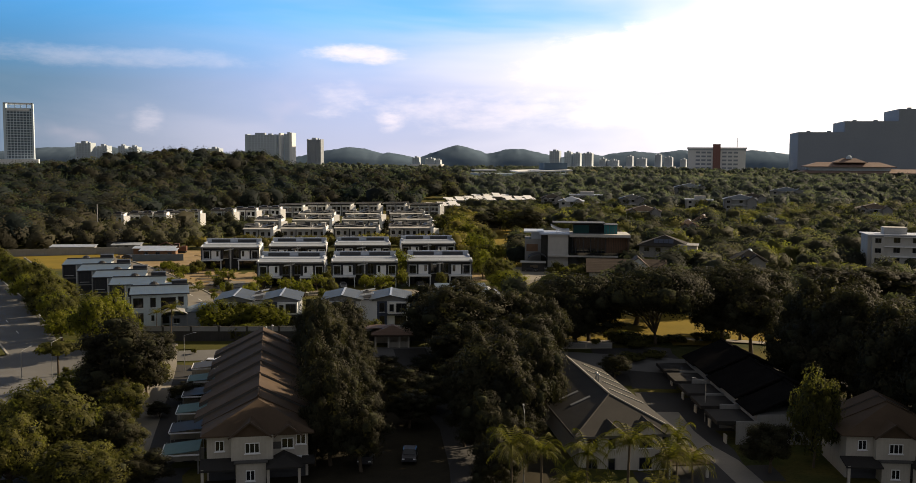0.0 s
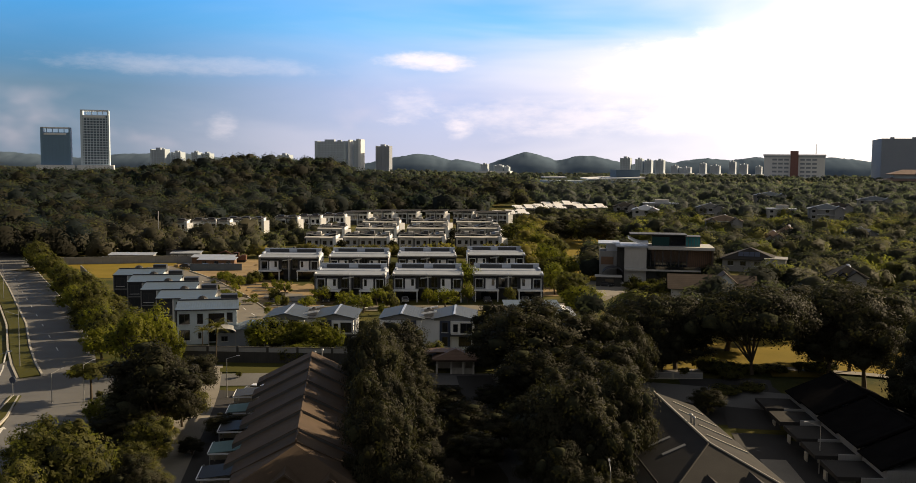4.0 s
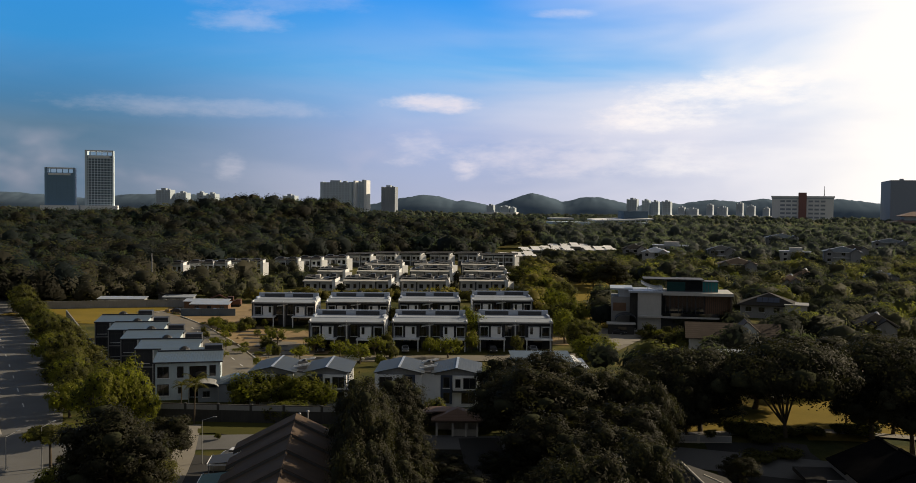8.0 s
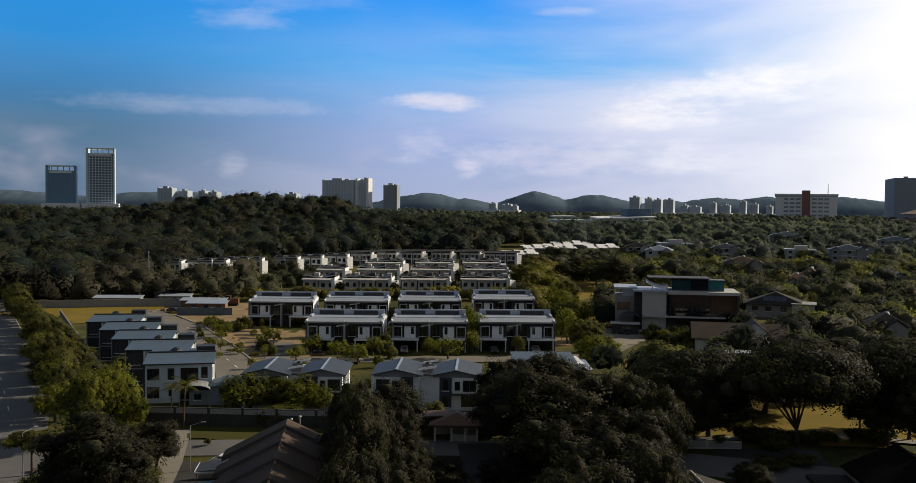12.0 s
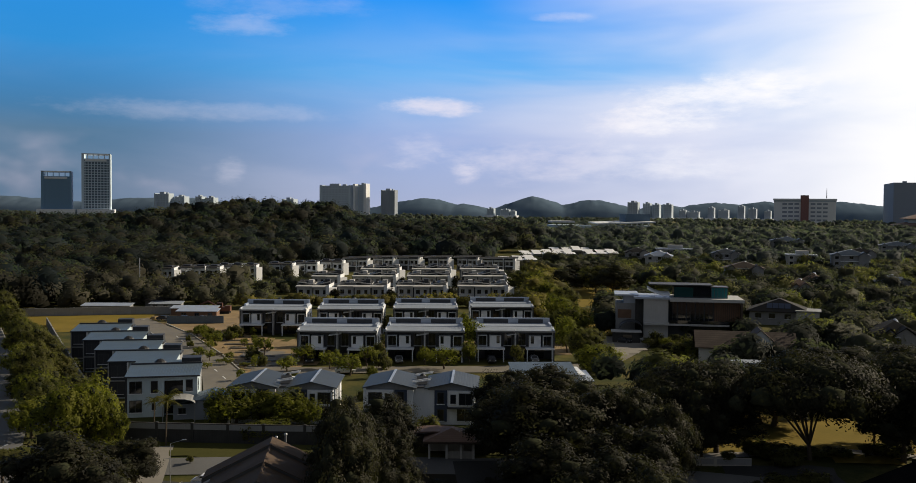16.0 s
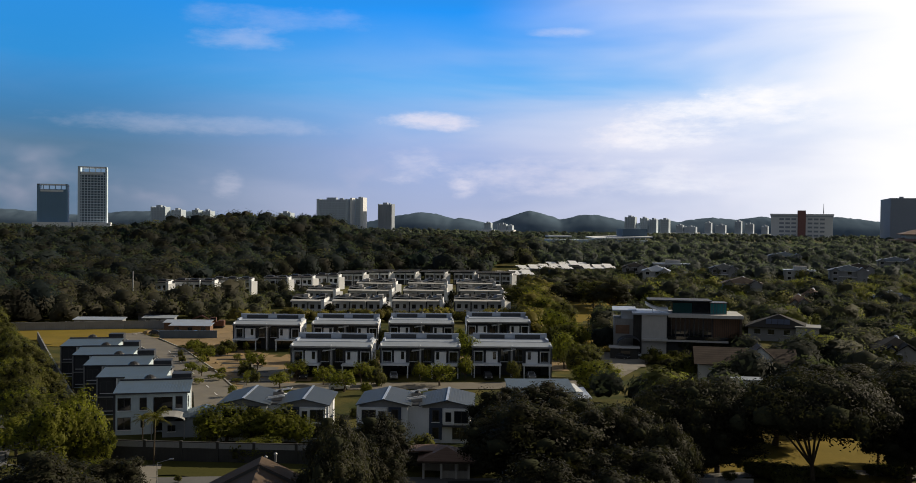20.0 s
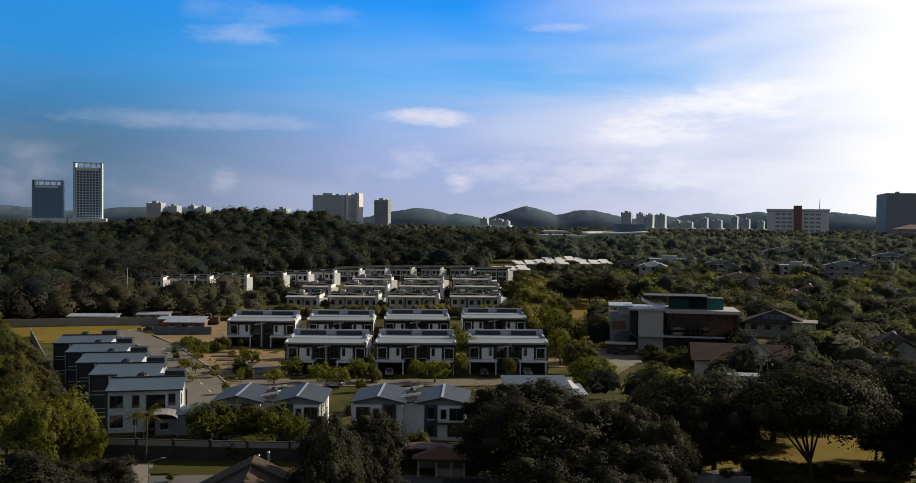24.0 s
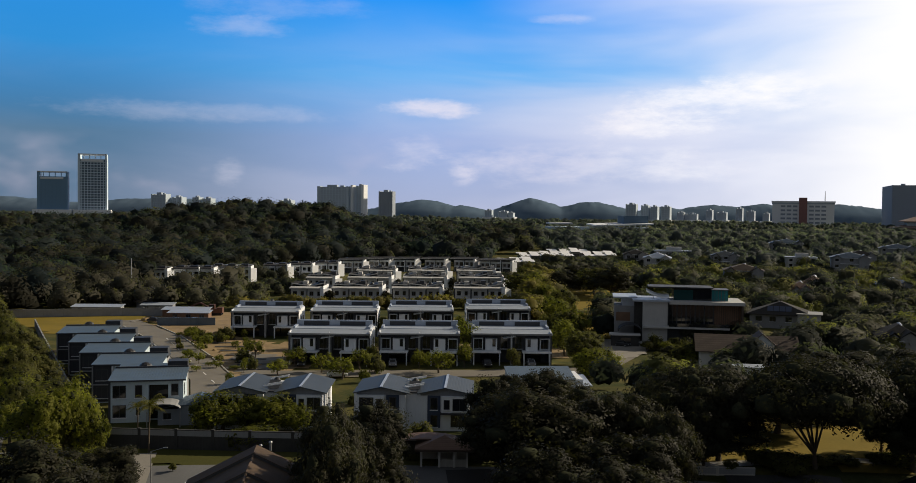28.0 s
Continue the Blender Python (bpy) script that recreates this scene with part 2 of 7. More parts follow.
# dark soil for painted ground shade, and for some spoil mounds
M_SHADE_SOIL = plain("shaded_dark_soil", (0.024, 0.022, 0.017), (0.048, 0.042, 0.030), 1.0, 0.4, 3.0, 0.6, spec=0.05)
M_YELLOW = plain("yellow_kerb_paint", (0.42, 0.30, 0.04), (0.55, 0.42, 0.09), 0.8)
M_RUST = plain("weathered_red_machine_paint", (0.085, 0.036, 0.022), (0.15, 0.062, 0.038), 0.6, 0.8, 6.0, 0.2)
# dark grey toned for porch tops and edges that lie in shade
M_SHADE_GREY = plain("shade_grey_concrete", (0.055, 0.055, 0.056), (0.105, 0.103, 0.10), 0.9, 0.5, 4.0, 0.1)
M_GREY = plain("grey_render", (0.20, 0.205, 0.21), (0.31, 0.315, 0.32), 0.8, 0.3, 4.0, 0.08, streak=0.7)
M_STONE = plain("light_grey_render", (0.39, 0.385, 0.375), (0.52, 0.515, 0.50), 0.8, 0.25, 3.0, 0.08, streak=0.8)
M_PUTTY = plain("putty_grey_render", (0.23, 0.23, 0.235), (0.31, 0.31, 0.315), 0.8, 0.25, 3.0, 0.08, streak=0.8)
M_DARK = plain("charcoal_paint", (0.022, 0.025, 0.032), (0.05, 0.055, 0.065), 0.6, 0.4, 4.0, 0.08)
M_NAVY = plain("navy_paint", (0.03, 0.045, 0.085), (0.05, 0.07, 0.12), 0.6, 0.4, 4.0, 0.08)
M_METAL = ribbed("blue_grey_roof_sheet", (0.072, 0.104, 0.140), (0.112, 0.154, 0.200), 0.45, 0, 0.5, 0.1)
M_SLATY = ribbed("slate_grey_roof_sheet", (0.040, 0.052, 0.064), (0.066, 0.080, 0.094), 0.45, 0, 0.55, 0.1)
M_PALE = ribbed("pale_roof_sheet", (0.33, 0.38, 0.46), (0.44, 0.49, 0.58), 0.5, 0, 0.45, 0.1)
M_APRON = ribbed("pale_blue_roof_sheet", (0.28, 0.32, 0.37), (0.40, 0.44, 0.50), 0.45, 0, 0.5, 0.1)
# near-white base stands in for the glint of metal roofs
M_BRIGHT = ribbed("glare_white_roof_sheet", (0.90, 0.90, 0.90), (0.94, 0.94, 0.94), 0.5, 0, 0.3, 0.0)
M_TILE = plain("brown_roof_tile", (0.060, 0.041, 0.028), (0.108, 0.076, 0.053), 0.85, 0.4, 6.0, 0.25, spec=0.2)
M_TILE_GREY = plain("grey_roof_tile", (0.021, 0.021, 0.022), (0.041, 0.039, 0.038), 0.85, 0.4, 6.0, 0.25, spec=0.2)
# near-black tile: the shade of tall trees is put into the colour
M_TILE_SHADE = plain("shade_black_roof_tile", (0.006, 0.006, 0.007), (0.014, 0.0135, 0.014), 0.95, 0.4, 6.0, 0.25, spec=0.0)
M_TERRA = ribbed("terracotta_tile", (0.13, 0.078, 0.056), (0.21, 0.13, 0.095), 0.4, 2, 0.75, 0.0, 0.10)
M_BROWN = ribbed("dull_brown_tile", (0.052, 0.036, 0.027), (0.100, 0.070, 0.052), 0.4, 2, 0.8, 0.0, 0.10)
M_DUSTY = ribbed("dusty_red_tile", (0.17, 0.115, 0.095), (0.25, 0.17, 0.145), 0.6, 2, 0.8)
M_GLASS = flat_glass("dark_window_glass", (0.012, 0.015, 0.02), 0.06)
M_TEAL = flat_glass("teal_glass", (0.008, 0.05, 0.055), 0.12)
M_CYAN = flat_glass("bright_teal_glass", (0.025, 0.16, 0.18), 0.15)
M_FRAME = plain("window_frame_paint", (0.04, 0.042, 0.046), (0.07, 0.072, 0.078), 0.5)
M_BARK = plain("bark", (0.05, 0.038, 0.026), (0.13, 0.10, 0.07), 0.95, 0.7, 6.0, 0.8)
M_POLE = plain("galvanised_pole", (0.30, 0.31, 0.32), (0.42, 0.43, 0.44), 0.45, 1.0, 8.0, 0.05, 0.6)
M_TANK = plain("black_tank_plastic", (0.012, 0.012, 0.013), (0.03, 0.03, 0.032), 0.45)
M_RED = plain("red_panel", (0.23, 0.105, 0.095), (0.30, 0.15, 0.135), 0.7)
M_BRICK = plain("brown_brick", (0.13, 0.075, 0.045), (0.22, 0.13, 0.085), 0.85, 0.6, 8.0, 0.3)
# far building colours are paled and blued to carry the haze
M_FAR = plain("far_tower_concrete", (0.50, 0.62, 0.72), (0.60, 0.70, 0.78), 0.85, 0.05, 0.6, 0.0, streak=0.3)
M_HAZE = plain("hazed_pale_concrete", (0.46, 0.54, 0.62), (0.55, 0.63, 0.70), 0.9, 0.05, 0.6, 0.0)
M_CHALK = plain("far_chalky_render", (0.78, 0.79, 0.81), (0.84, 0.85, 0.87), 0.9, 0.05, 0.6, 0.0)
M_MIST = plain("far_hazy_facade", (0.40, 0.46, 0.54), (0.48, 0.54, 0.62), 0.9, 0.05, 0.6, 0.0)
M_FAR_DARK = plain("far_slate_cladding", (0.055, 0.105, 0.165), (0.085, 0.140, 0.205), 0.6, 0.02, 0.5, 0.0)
M_CURTAIN = plain("hazed_blue_curtain_wall", (0.15, 0.28, 0.42), (0.20, 0.34, 0.48), 0.5, 0.02, 0.5, 0.0)
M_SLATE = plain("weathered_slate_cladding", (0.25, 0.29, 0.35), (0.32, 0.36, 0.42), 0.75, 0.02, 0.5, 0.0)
# hill green is blued to stand in for distance haze
M_HILL = plain("hazed_wooded_hill", (0.085, 0.130, 0.185), (0.130, 0.180, 0.240), 1.0, 0.008, 0.05, 0.2, spec=0.0)
M_CANOPY = plain("polycarbonate_awning", (0.10, 0.19, 0.20), (0.16, 0.26, 0.27), 0.85, 0.6, 6.0, 0.05)
M_TYRE = plain("tyre_rubber", (0.012, 0.012, 0.012), (0.025, 0.025, 0.025), 0.85)
L_BROAD = leafy("broad_leaves", (0.010, 0.011, 0.009), (0.062, 0.058, 0.034), 0.4)
L_OLIVE = leafy("olive_leaves", (0.062, 0.066, 0.024), (0.176, 0.166, 0.057), 0.58)
L_LIME = leafy("lime_leaves", (0.096, 0.108, 0.022), (0.263, 0.257, 0.050), 0.6)
L_PALM = leafy("palm_fronds", (0.07, 0.08, 0.015), (0.20, 0.18, 0.045), 0.5)
# garden, forest and belt leaves are lightened and greyed for haze
L_GARDEN = leafy("garden_leaves", (0.064, 0.072, 0.056), (0.190, 0.180, 0.122), 0.64, 0.06, 0.3, 0.12)
L_FOREST = leafy("forest_leaves", (0.049, 0.060, 0.062), (0.066, 0.072, 0.064), 0.68, 0.035, 0.3, 0.08)
L_BELT = leafy("hazed_wood_leaves", (0.092, 0.112, 0.120), (0.160, 0.174, 0.174), 0.64, 0.03, 0.3, 0.15)
L_SCRUB = leafy("dry_wood_leaves", (0.060, 0.063, 0.048), (0.137, 0.125, 0.091), 0.6, 0.06)
L_FOREST_WARM = leafy("forest_leaves_olive", (0.060, 0.061, 0.051), (0.088, 0.083, 0.061), 0.68, 0.05, 0.3, 0.10)
L_FOREST_DEEP = leafy("forest_leaves_deep", (0.039, 0.057, 0.061), (0.062, 0.075, 0.072), 0.68, 0.05, 0.3, 0.08)
L_GARDEN_DEEP = leafy("garden_leaves_deep", (0.040, 0.050, 0.045), (0.108, 0.113, 0.092), 0.64, 0.06, 0.3, 0.10)
L_GARDEN_WARM = leafy("garden_leaves_yellow", (0.088, 0.099, 0.040), (0.250, 0.240, 0.085), 0.62, 0.06, 0.3, 0.15)
L_MEADOW = leafy("meadow_edge_leaves", (0.102, 0.095, 0.031), (0.281, 0.238, 0.069), 0.55, 0.12)
# dark core colour that stands in for the shade inside crowns
L_CORE = plain("crown_inner_shade", (0.026, 0.029, 0.019), (0.050, 0.053, 0.032), 1.0, 0.6, 3.0, 0.3, spec=0.0)

# ---- building helpers ----


class Geo:
    """A mesh in the making: points and faces."""

    def __init__(self):
        self.v, self.f = [], []

    def poly(self, *pts):
        k = len(self.v)
        self.v += [tuple(p) for p in pts]
        self.f.append(tuple(range(k, k + len(pts))))
        return self

    def box(self, x0, x1, y0, y1, z0, z1):
        k = len(self.v)
        self.v += [(x, y, z) for z in (z0, z1) for x, y in ((x0, y0), (x1, y0), (x1, y1), (x0, y1))]
        self.f += [tuple(k + i for i in q) for q in ((3, 2, 1, 0), (4, 5, 6, 7), (0, 1, 5, 4), (1, 2, 6, 5), (2, 3, 7, 6), (3, 0, 4, 7))]
        return self

    def slab(self, corners, thick):
        """A sheet through the corners, with its thickness below."""
        k, c = len(self.v), len(corners)
        self.v += [tuple(p) for p in corners] + [(p[0], p[1], p[2] - thick) for p in corners]
        self.f += [tuple(range(k, k + c)), tuple(range(k + 2 * c - 1, k + c - 1, -1))]
        self.f += [(k + i, k + c + i, k + c + (i + 1) % c, k + (i + 1) % c) for i in range(c)]
        return self

    def tube(self, a, b, r0, r1, sides=8):
        a, b = Vector(a), Vector(b)
        q = (b - a).to_track_quat("Z", "Y")
        k = len(self.v)
        for p, r in ((a, r0), (b, r1)):
            self.v += [tuple(p + q @ Vector((r * math.cos(2 * math.pi * i / sides), r * math.sin(2 * math.pi * i / sides), 0))) for i in range(sides)]
        self.f += [(k + i, k + (i + 1) % sides, k + sides + (i + 1) % sides, k + sides + i) for i in range(sides)]
        self.f += [tuple(range(k + sides - 1, k - 1, -1)), tuple(range(k + sides, k + 2 * sides))]
        return self

    def dome(self, x, y, z, r, h, sides=10, rings=4):
        k = len(self.v)
        for j in range(rings):
            a = math.pi / 2 * j / rings
            self.v += [(x + r * math.cos(a) * math.cos(2 * math.pi * i / sides), y + r * math.cos(a) * math.sin(2 * math.pi * i / sides), z + h * math.sin(a)) for i in range(sides)]
        self.v.append((x, y, z + h))
        for j in range(rings - 1):
            self.f += [(k + j * sides + i, k + j * sides + (i + 1) % sides, k + (j + 1) * sides + (i + 1) % sides, k + (j + 1) * sides + i) for i in range(sides)]
        e = k + (rings - 1) * sides
        self.f += [(e + i, e + (i + 1) % sides, k + rings * sides) for i in range(sides)]
        return self

    def vault(self, x, z, r, h, y0, y1, thick, steps):
        """A shell arched over x, with its thickness inside, from y0 to y1."""
        k = len(self.v)
        for y in (y0, y1):
            for d in (0, thick):
                self.v += [(x - (r - d) * math.cos(math.pi * i / steps), y, z + (h - d) * math.sin(math.pi * i / steps)) for i in range(steps + 1)]
        c = steps + 1
        for i in range(steps):
            a, b, e, f = k + i, k + c + i, k + 2 * c + i, k + 3 * c + i
            self.f += [(a, a + 1, e + 1, e), (b + 1, b, f, f + 1), (a + 1, a, b, b + 1), (e, e + 1, f + 1, f)]
        for i in (0, steps):
            self.f.append((k + i, k + c + i, k + 3 * c + i, k + 2 * c + i))
        return self

    def mesh(self, name, mat):
        me = bpy.data.meshes.new(name)
        me.from_pydata(self.v, [], self.f)
        me.materials.append(mat)
        me.update()
        return me


def part(name, geo, mat, parent, label=""):
    ob = new(name, geo.mesh(name, mat))
    ob.parent = parent
    if label:
        ob["label"] = label
    return ob


def thing(name, m, label, category, group="", kind=""):
    ob = new(name)
    ob.empty_display_size = 0.5
    ob.matrix_basis = m
    return tagged(ob, label, category, group, kind)


def piece(name, geo, mat, label, category="", kind="", m=None, group=""):
    ob = new(name, geo.mesh(name, mat))
    if m:
        ob.matrix_basis = m
    return tagged(ob, label, category, group, kind)


def ease(a):
    a = min(1.0, max(0.0, a))
    return a * a * (3 - 2 * a)


def rise(x, y):
    """The height of the ground."""
    z = -(1.5 + 2.0 * ease(x / 25)) * (1 - ease((y - 150) / 25)) + 10 * ease((y - 560) / 300)
    z += 16 * math.exp(-(((x + 255) / 80) ** 2) - ((y - 860) / 130) ** 2) + 9 * math.exp(-(((x + 192) / 24) ** 2) - ((y - 900) / 60) ** 2) + 3 * ease((-120 - x) / 160) * ease((y - 380) / 200)
    return z


def window(parent, x, z, w, h, y=0.0, panes=2, frame_mat=None, glass=None, sill=True):
    """A window in a wall that faces -y: frame, panes, sill."""
    g = Geo()
    t = 0.09
    for a, b, c, d in ((x - w / 2, x + w / 2, z, z + t), (x - w / 2, x + w / 2, z + h - t, z + h)):
        g.box(a, b, y - 0.06, y + 0.05, c, d)
    step = w / panes
    for i in range(panes + 1):
        u = x - w / 2 + min(max(i * step, t / 2), w - t / 2)
        g.box(u - t / 2, u + t / 2, y - 0.06, y + 0.05, z + t, z + h - t)
    ob = part("window", g, frame_mat or M_FRAME, parent)
    for i in range(panes):
        u = x - w / 2 + i * step
        part("pane", Geo().box(u + t / 2, u + step - t / 2, y - 0.03, y + 0.0, z + t, z + h - t), glass or M_GLASS, ob)
    if sill:
        part("sill", Geo().box(x - w / 2 - 0.1, x + w / 2 + 0.1, y - 0.16, y, z - 0.1, z), M_WHITE, ob)
    return ob


def side_window(parent, y, z, w, h, x, panes=1, out=1):
    """A window in a wall that faces +x (out 1) or -x (out -1)."""
    g = Geo()
    t = 0.09
    g.box(min(x, x + 0.06 * out), max(x, x + 0.06 * out), y - w / 2, y + w / 2, z, z + t)
    g.box(min(x, x + 0.06 * out), max(x, x + 0.06 * out), y - w / 2, y + w / 2, z + h - t, z + h)
    for u in (y - w / 2, y + w / 2 - t):
        g.box(min(x, x + 0.06 * out), max(x, x + 0.06 * out), u, u + t, z + t, z + h - t)
    ob = part("window", g, M_FRAME, parent)
    part("pane", Geo().box(min(x, x + 0.03 * out), max(x, x + 0.03 * out), y - w / 2 + t, y + w / 2 - t, z + t, z + h - t), M_GLASS, ob)
    return ob


# ---- ground, roads ----


def make_ground():
    xs = sorted(set([-3000, -2200, -1600, -1200, -900] + list(range(-700, 701, 20)) + list(range(-160, 161, 8)) + [900, 1200, 1600, 2200, 3000]))
    ys = sorted(set([-600, -300, -100, 0] + list(range(20, 300, 8)) + list(range(300, 1301, 25)) + [1500, 1800, 2200, 2700, 3400, 4200]))
    v = [(x, y, rise(x, y)) for y in ys for x in xs]
    c = len(xs)
    g = Geo()
    g.v = v
    g.f = [(j * c + i, j * c + i + 1, (j + 1) * c + i + 1, (j + 1) * c + i) for j in range(len(ys) - 1) for i in range(c - 1)]
    ob = piece("ground", g, M_GROUND, "olive and tan rough grass over gently rising land", "ground", "structure")
    for p in ob.data.polygons:
        p.use_smooth = True


def ribbon(name, pts, wide, mat, lift, label, category, kind="structure", thick=0.0):
    """A strip along a line on the ground."""
    g = Geo()
    line = []
    for (x0, y0), (x1, y1) in zip(pts, pts[1:]):
        steps = max(1, int(math.hypot(x1 - x0, y1 - y0) / 6))
        line += [(x0 + (x1 - x0) * i / steps, y0 + (y1 - y0) * i / steps) for i in range(steps)]
    line.append(pts[-1])
    for i, (x, y) in enumerate(line):
        a, b = line[max(0, i - 1)], line[min(len(line) - 1, i + 1)]
        d = Vector((b[0] - a[0], b[1] - a[1], 0)).normalized()
        s = Vector((-d.y, d.x, 0)) * wide / 2
        for sgn in (-1, 1):
            px, py = x + sgn * s.x, y + sgn * s.y
            g.v.append((px, py, rise(px, py) + lift))
    g.f = [(2 * i, 2 * i + 1, 2 * i + 3, 2 * i + 2) for i in range(len(line) - 1)]
    if thick:
        top = list(g.v)
        k = len(top)
        g.v += [(x, y, z - thick) for x, y, z in top]
        for i in range(len(line) - 1):
            g.f += [(2 * i, 2 * i + 2, k + 2 * i + 2, k + 2 * i), (2 * i + 1, k + 2 * i + 1, k + 2 * i + 3, 2 * i + 3)]
        e = k - 2
        g.f += [(0, k, k + 1, 1), (e, e + 1, k + e + 1, k + e)]
    return piece(name, g, mat, label, category, kind)


def field(name, pts, mat, lift, label, category="ground", cell=6.0):
    """A patch of ground with an uneven edge, laid over the terrain as a fine grid."""
    xs, ys = [p[0] for p in pts], [p[1] for p in pts]

    def inside(x, y):
        hit = False
        for (xa, ya), (xb, yb) in zip(pts, pts[1:] + pts[:1]):
            if (ya > y) != (yb > y) and x < (xb - xa) * (y - ya) / (yb - ya) + xa:
                hit = not hit
        return hit

    g, made = Geo(), {}
    nx, ny = int((max(xs) - min(xs)) / cell) + 2, int((max(ys) - min(ys)) / cell) + 2
    for j in range(ny):
        for i in range(nx):
            x, y = min(xs) + i * cell, min(ys) + j * cell
            wob = 2.5 * noise.noise((x * 0.15, y * 0.15, lift))
            if not inside(x + wob, y + wob):
                continue
            ids = []
            for a, b in ((i, j), (i + 1, j), (i + 1, j + 1), (i, j + 1)):
                if (a, b) not in made:
                    px, py = min(xs) + (a - 0.5) * cell, min(ys) + (b - 0.5) * cell
                    px += cell * 0.3 * noise.noise((a * 1.7, b * 1.3, 3.0))
                    py += cell * 0.3 * noise.noise((a * 1.1, b * 1.9, 7.0))
                    made[a, b] = len(g.v)
                    g.v.append((px, py, rise(px, py) + lift))
                ids.append(made[a, b])
            g.f.append(tuple(ids))
    return piece(name, g, mat, label, category, "structure")


make_ground()
# dual carriageway
NEAR_LANE = [(-50, 96), (-62, 128), (-70, 150), (-84, 178), (-104, 213), (-136, 262), (-184, 335), (-230, 400)]
FAR_LANE = [(-68, 96), (-80, 128), (-90, 152), (-100, 176), (-121, 211), (-153, 260), (-200, 333), (-246, 398)]
ribbon("road", NEAR_LANE, 11.5, M_ASPHALT, 0.10, "grey asphalt carriageway striped by tree shade", "road")
ribbon("road", FAR_LANE, 10.0, M_ASPHALT, 0.10, "grey asphalt far carriageway", "road")
field("road_junction", [(-92, 146), (-60, 142), (-56, 158), (-70, 172), (-90, 172)], M_ASPHALT, 0.14, "wide grey asphalt junction mouth", "road", 3.0)
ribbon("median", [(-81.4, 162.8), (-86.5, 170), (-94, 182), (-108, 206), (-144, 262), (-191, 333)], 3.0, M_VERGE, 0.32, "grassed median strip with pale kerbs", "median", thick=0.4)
for k, side in enumerate((-1.9, 1.9)):
    ribbon("kerb", [(x + side * 0.85, y + side * 0.5) for x, y in ((-81.4, 162.8), (-86.5, 170), (-94, 182), (-108, 206), (-144, 262), (-191, 333))], 0.35, M_KERB, 0.36, "pale concrete kerb of the median", "kerb", thick=0.4)
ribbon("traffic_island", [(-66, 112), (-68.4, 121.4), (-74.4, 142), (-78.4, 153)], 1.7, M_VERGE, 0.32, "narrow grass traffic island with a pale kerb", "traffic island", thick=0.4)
for side in (-0.95, 0.95):
    ribbon("kerb", [(-66 + side, 112), (-68.4 + side, 121.4), (-74.4 + side, 142), (-78.4 + side * 0.5, 153.2)], 0.26, M_KERB, 0.36, "pale concrete kerb of the island", "kerb", thick=0.4)
ribbon("lane_marking", [(x + 5.2, y + 2.4) for x, y in NEAR_LANE[3:]], 0.22, M_PAINT, 0.13, "white edge line on asphalt", "road marking")
ribbon("lane_marking", [(x - 4.4, y - 2.2) for x, y in FAR_LANE[1:]], 0.22, M_PAINT, 0.13, "white edge line on asphalt", "road marking")
for i in range(9):
    f = i / 9
    x, y = -86 - 70 * f, 181 + 108 * f
    ribbon("lane_dash", [(x, y), (x - 1.8, y + 2.8)], 0.2, M_PAINT, 0.13, "white broken lane line", "road marking")
ribbon("side_road", [(-64, 155), (-52, 164), (-30, 167), (0, 168.5), (22, 166), (60, 160), (110, 150)], 6.5, M_ASPHALT, 0.12, "grey estate road beside the wall", "road")
ribbon("service_lane", [(-55, 172), (-51, 158), (-46.4, 138), (-42, 118), (-36, 92)], 5.4, M_CONCRETE, 0.14, "pale concrete service lane behind the terrace", "road")
# dark sheet over the grass, for the shade before the porches
field("forecourt", [(-31, 100), (-38.5, 98), (-43, 120), (-48.5, 146), (-50, 160), (-40, 160)], M_TAR, 0.10, "forecourts before the car porches, darkened for their shade", "pavement", 2.5)
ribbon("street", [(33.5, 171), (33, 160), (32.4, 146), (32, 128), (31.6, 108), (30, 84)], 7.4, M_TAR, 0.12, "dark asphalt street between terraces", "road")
# dark sheet over the front gardens carries their shade
field("forecourt", [(23, 84), (38, 84), (39, 172), (24, 172)], M_TAR, 0.06, "dark ground sheet for the shaded gardens along the street", "pavement", 3.0)
ribbon("footpath", [(31.8, 140), (31.7, 130), (32.5, 123), (34.2, 117), (35, 106), (34, 88)], 3.4, M_CONCRETE, 0.16, "pale worn footpath beside the street", "pavement")
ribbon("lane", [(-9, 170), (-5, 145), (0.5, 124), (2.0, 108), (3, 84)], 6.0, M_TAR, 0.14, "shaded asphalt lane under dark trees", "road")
# dark patches put the trees' shade into the ground colour
field("leaf_litter", [(-30, 98), (10, 90), (13, 120), (6, 166), (-26, 168), (-22, 130)], M_SHADE_SOIL, 0.08, "dark ground patch for the shade under the dense trees", "ground", 4.0)
field("leaf_litter", [(56, 90), (84, 90), (84, 166), (56, 166)], M_SHADE_SOIL, 0.08, "dark ground patch for the shade under the tall tree rank", "ground", 4.0)
field("park_lawn", [(18, 178), (60, 176), (72, 196), (60, 212), (24, 210)], M_GRASS, 0.10, "sunlit yellow-green park lawn", "lawn", 3.0)
ribbon("footpath", [(17, 173.5), (21.7, 175), (29.8, 177.5), (44, 180.6), (55.6, 178), (84, 166)], 2.6, M_CONCRETE, 0.2, "pale park footpath", "pavement")
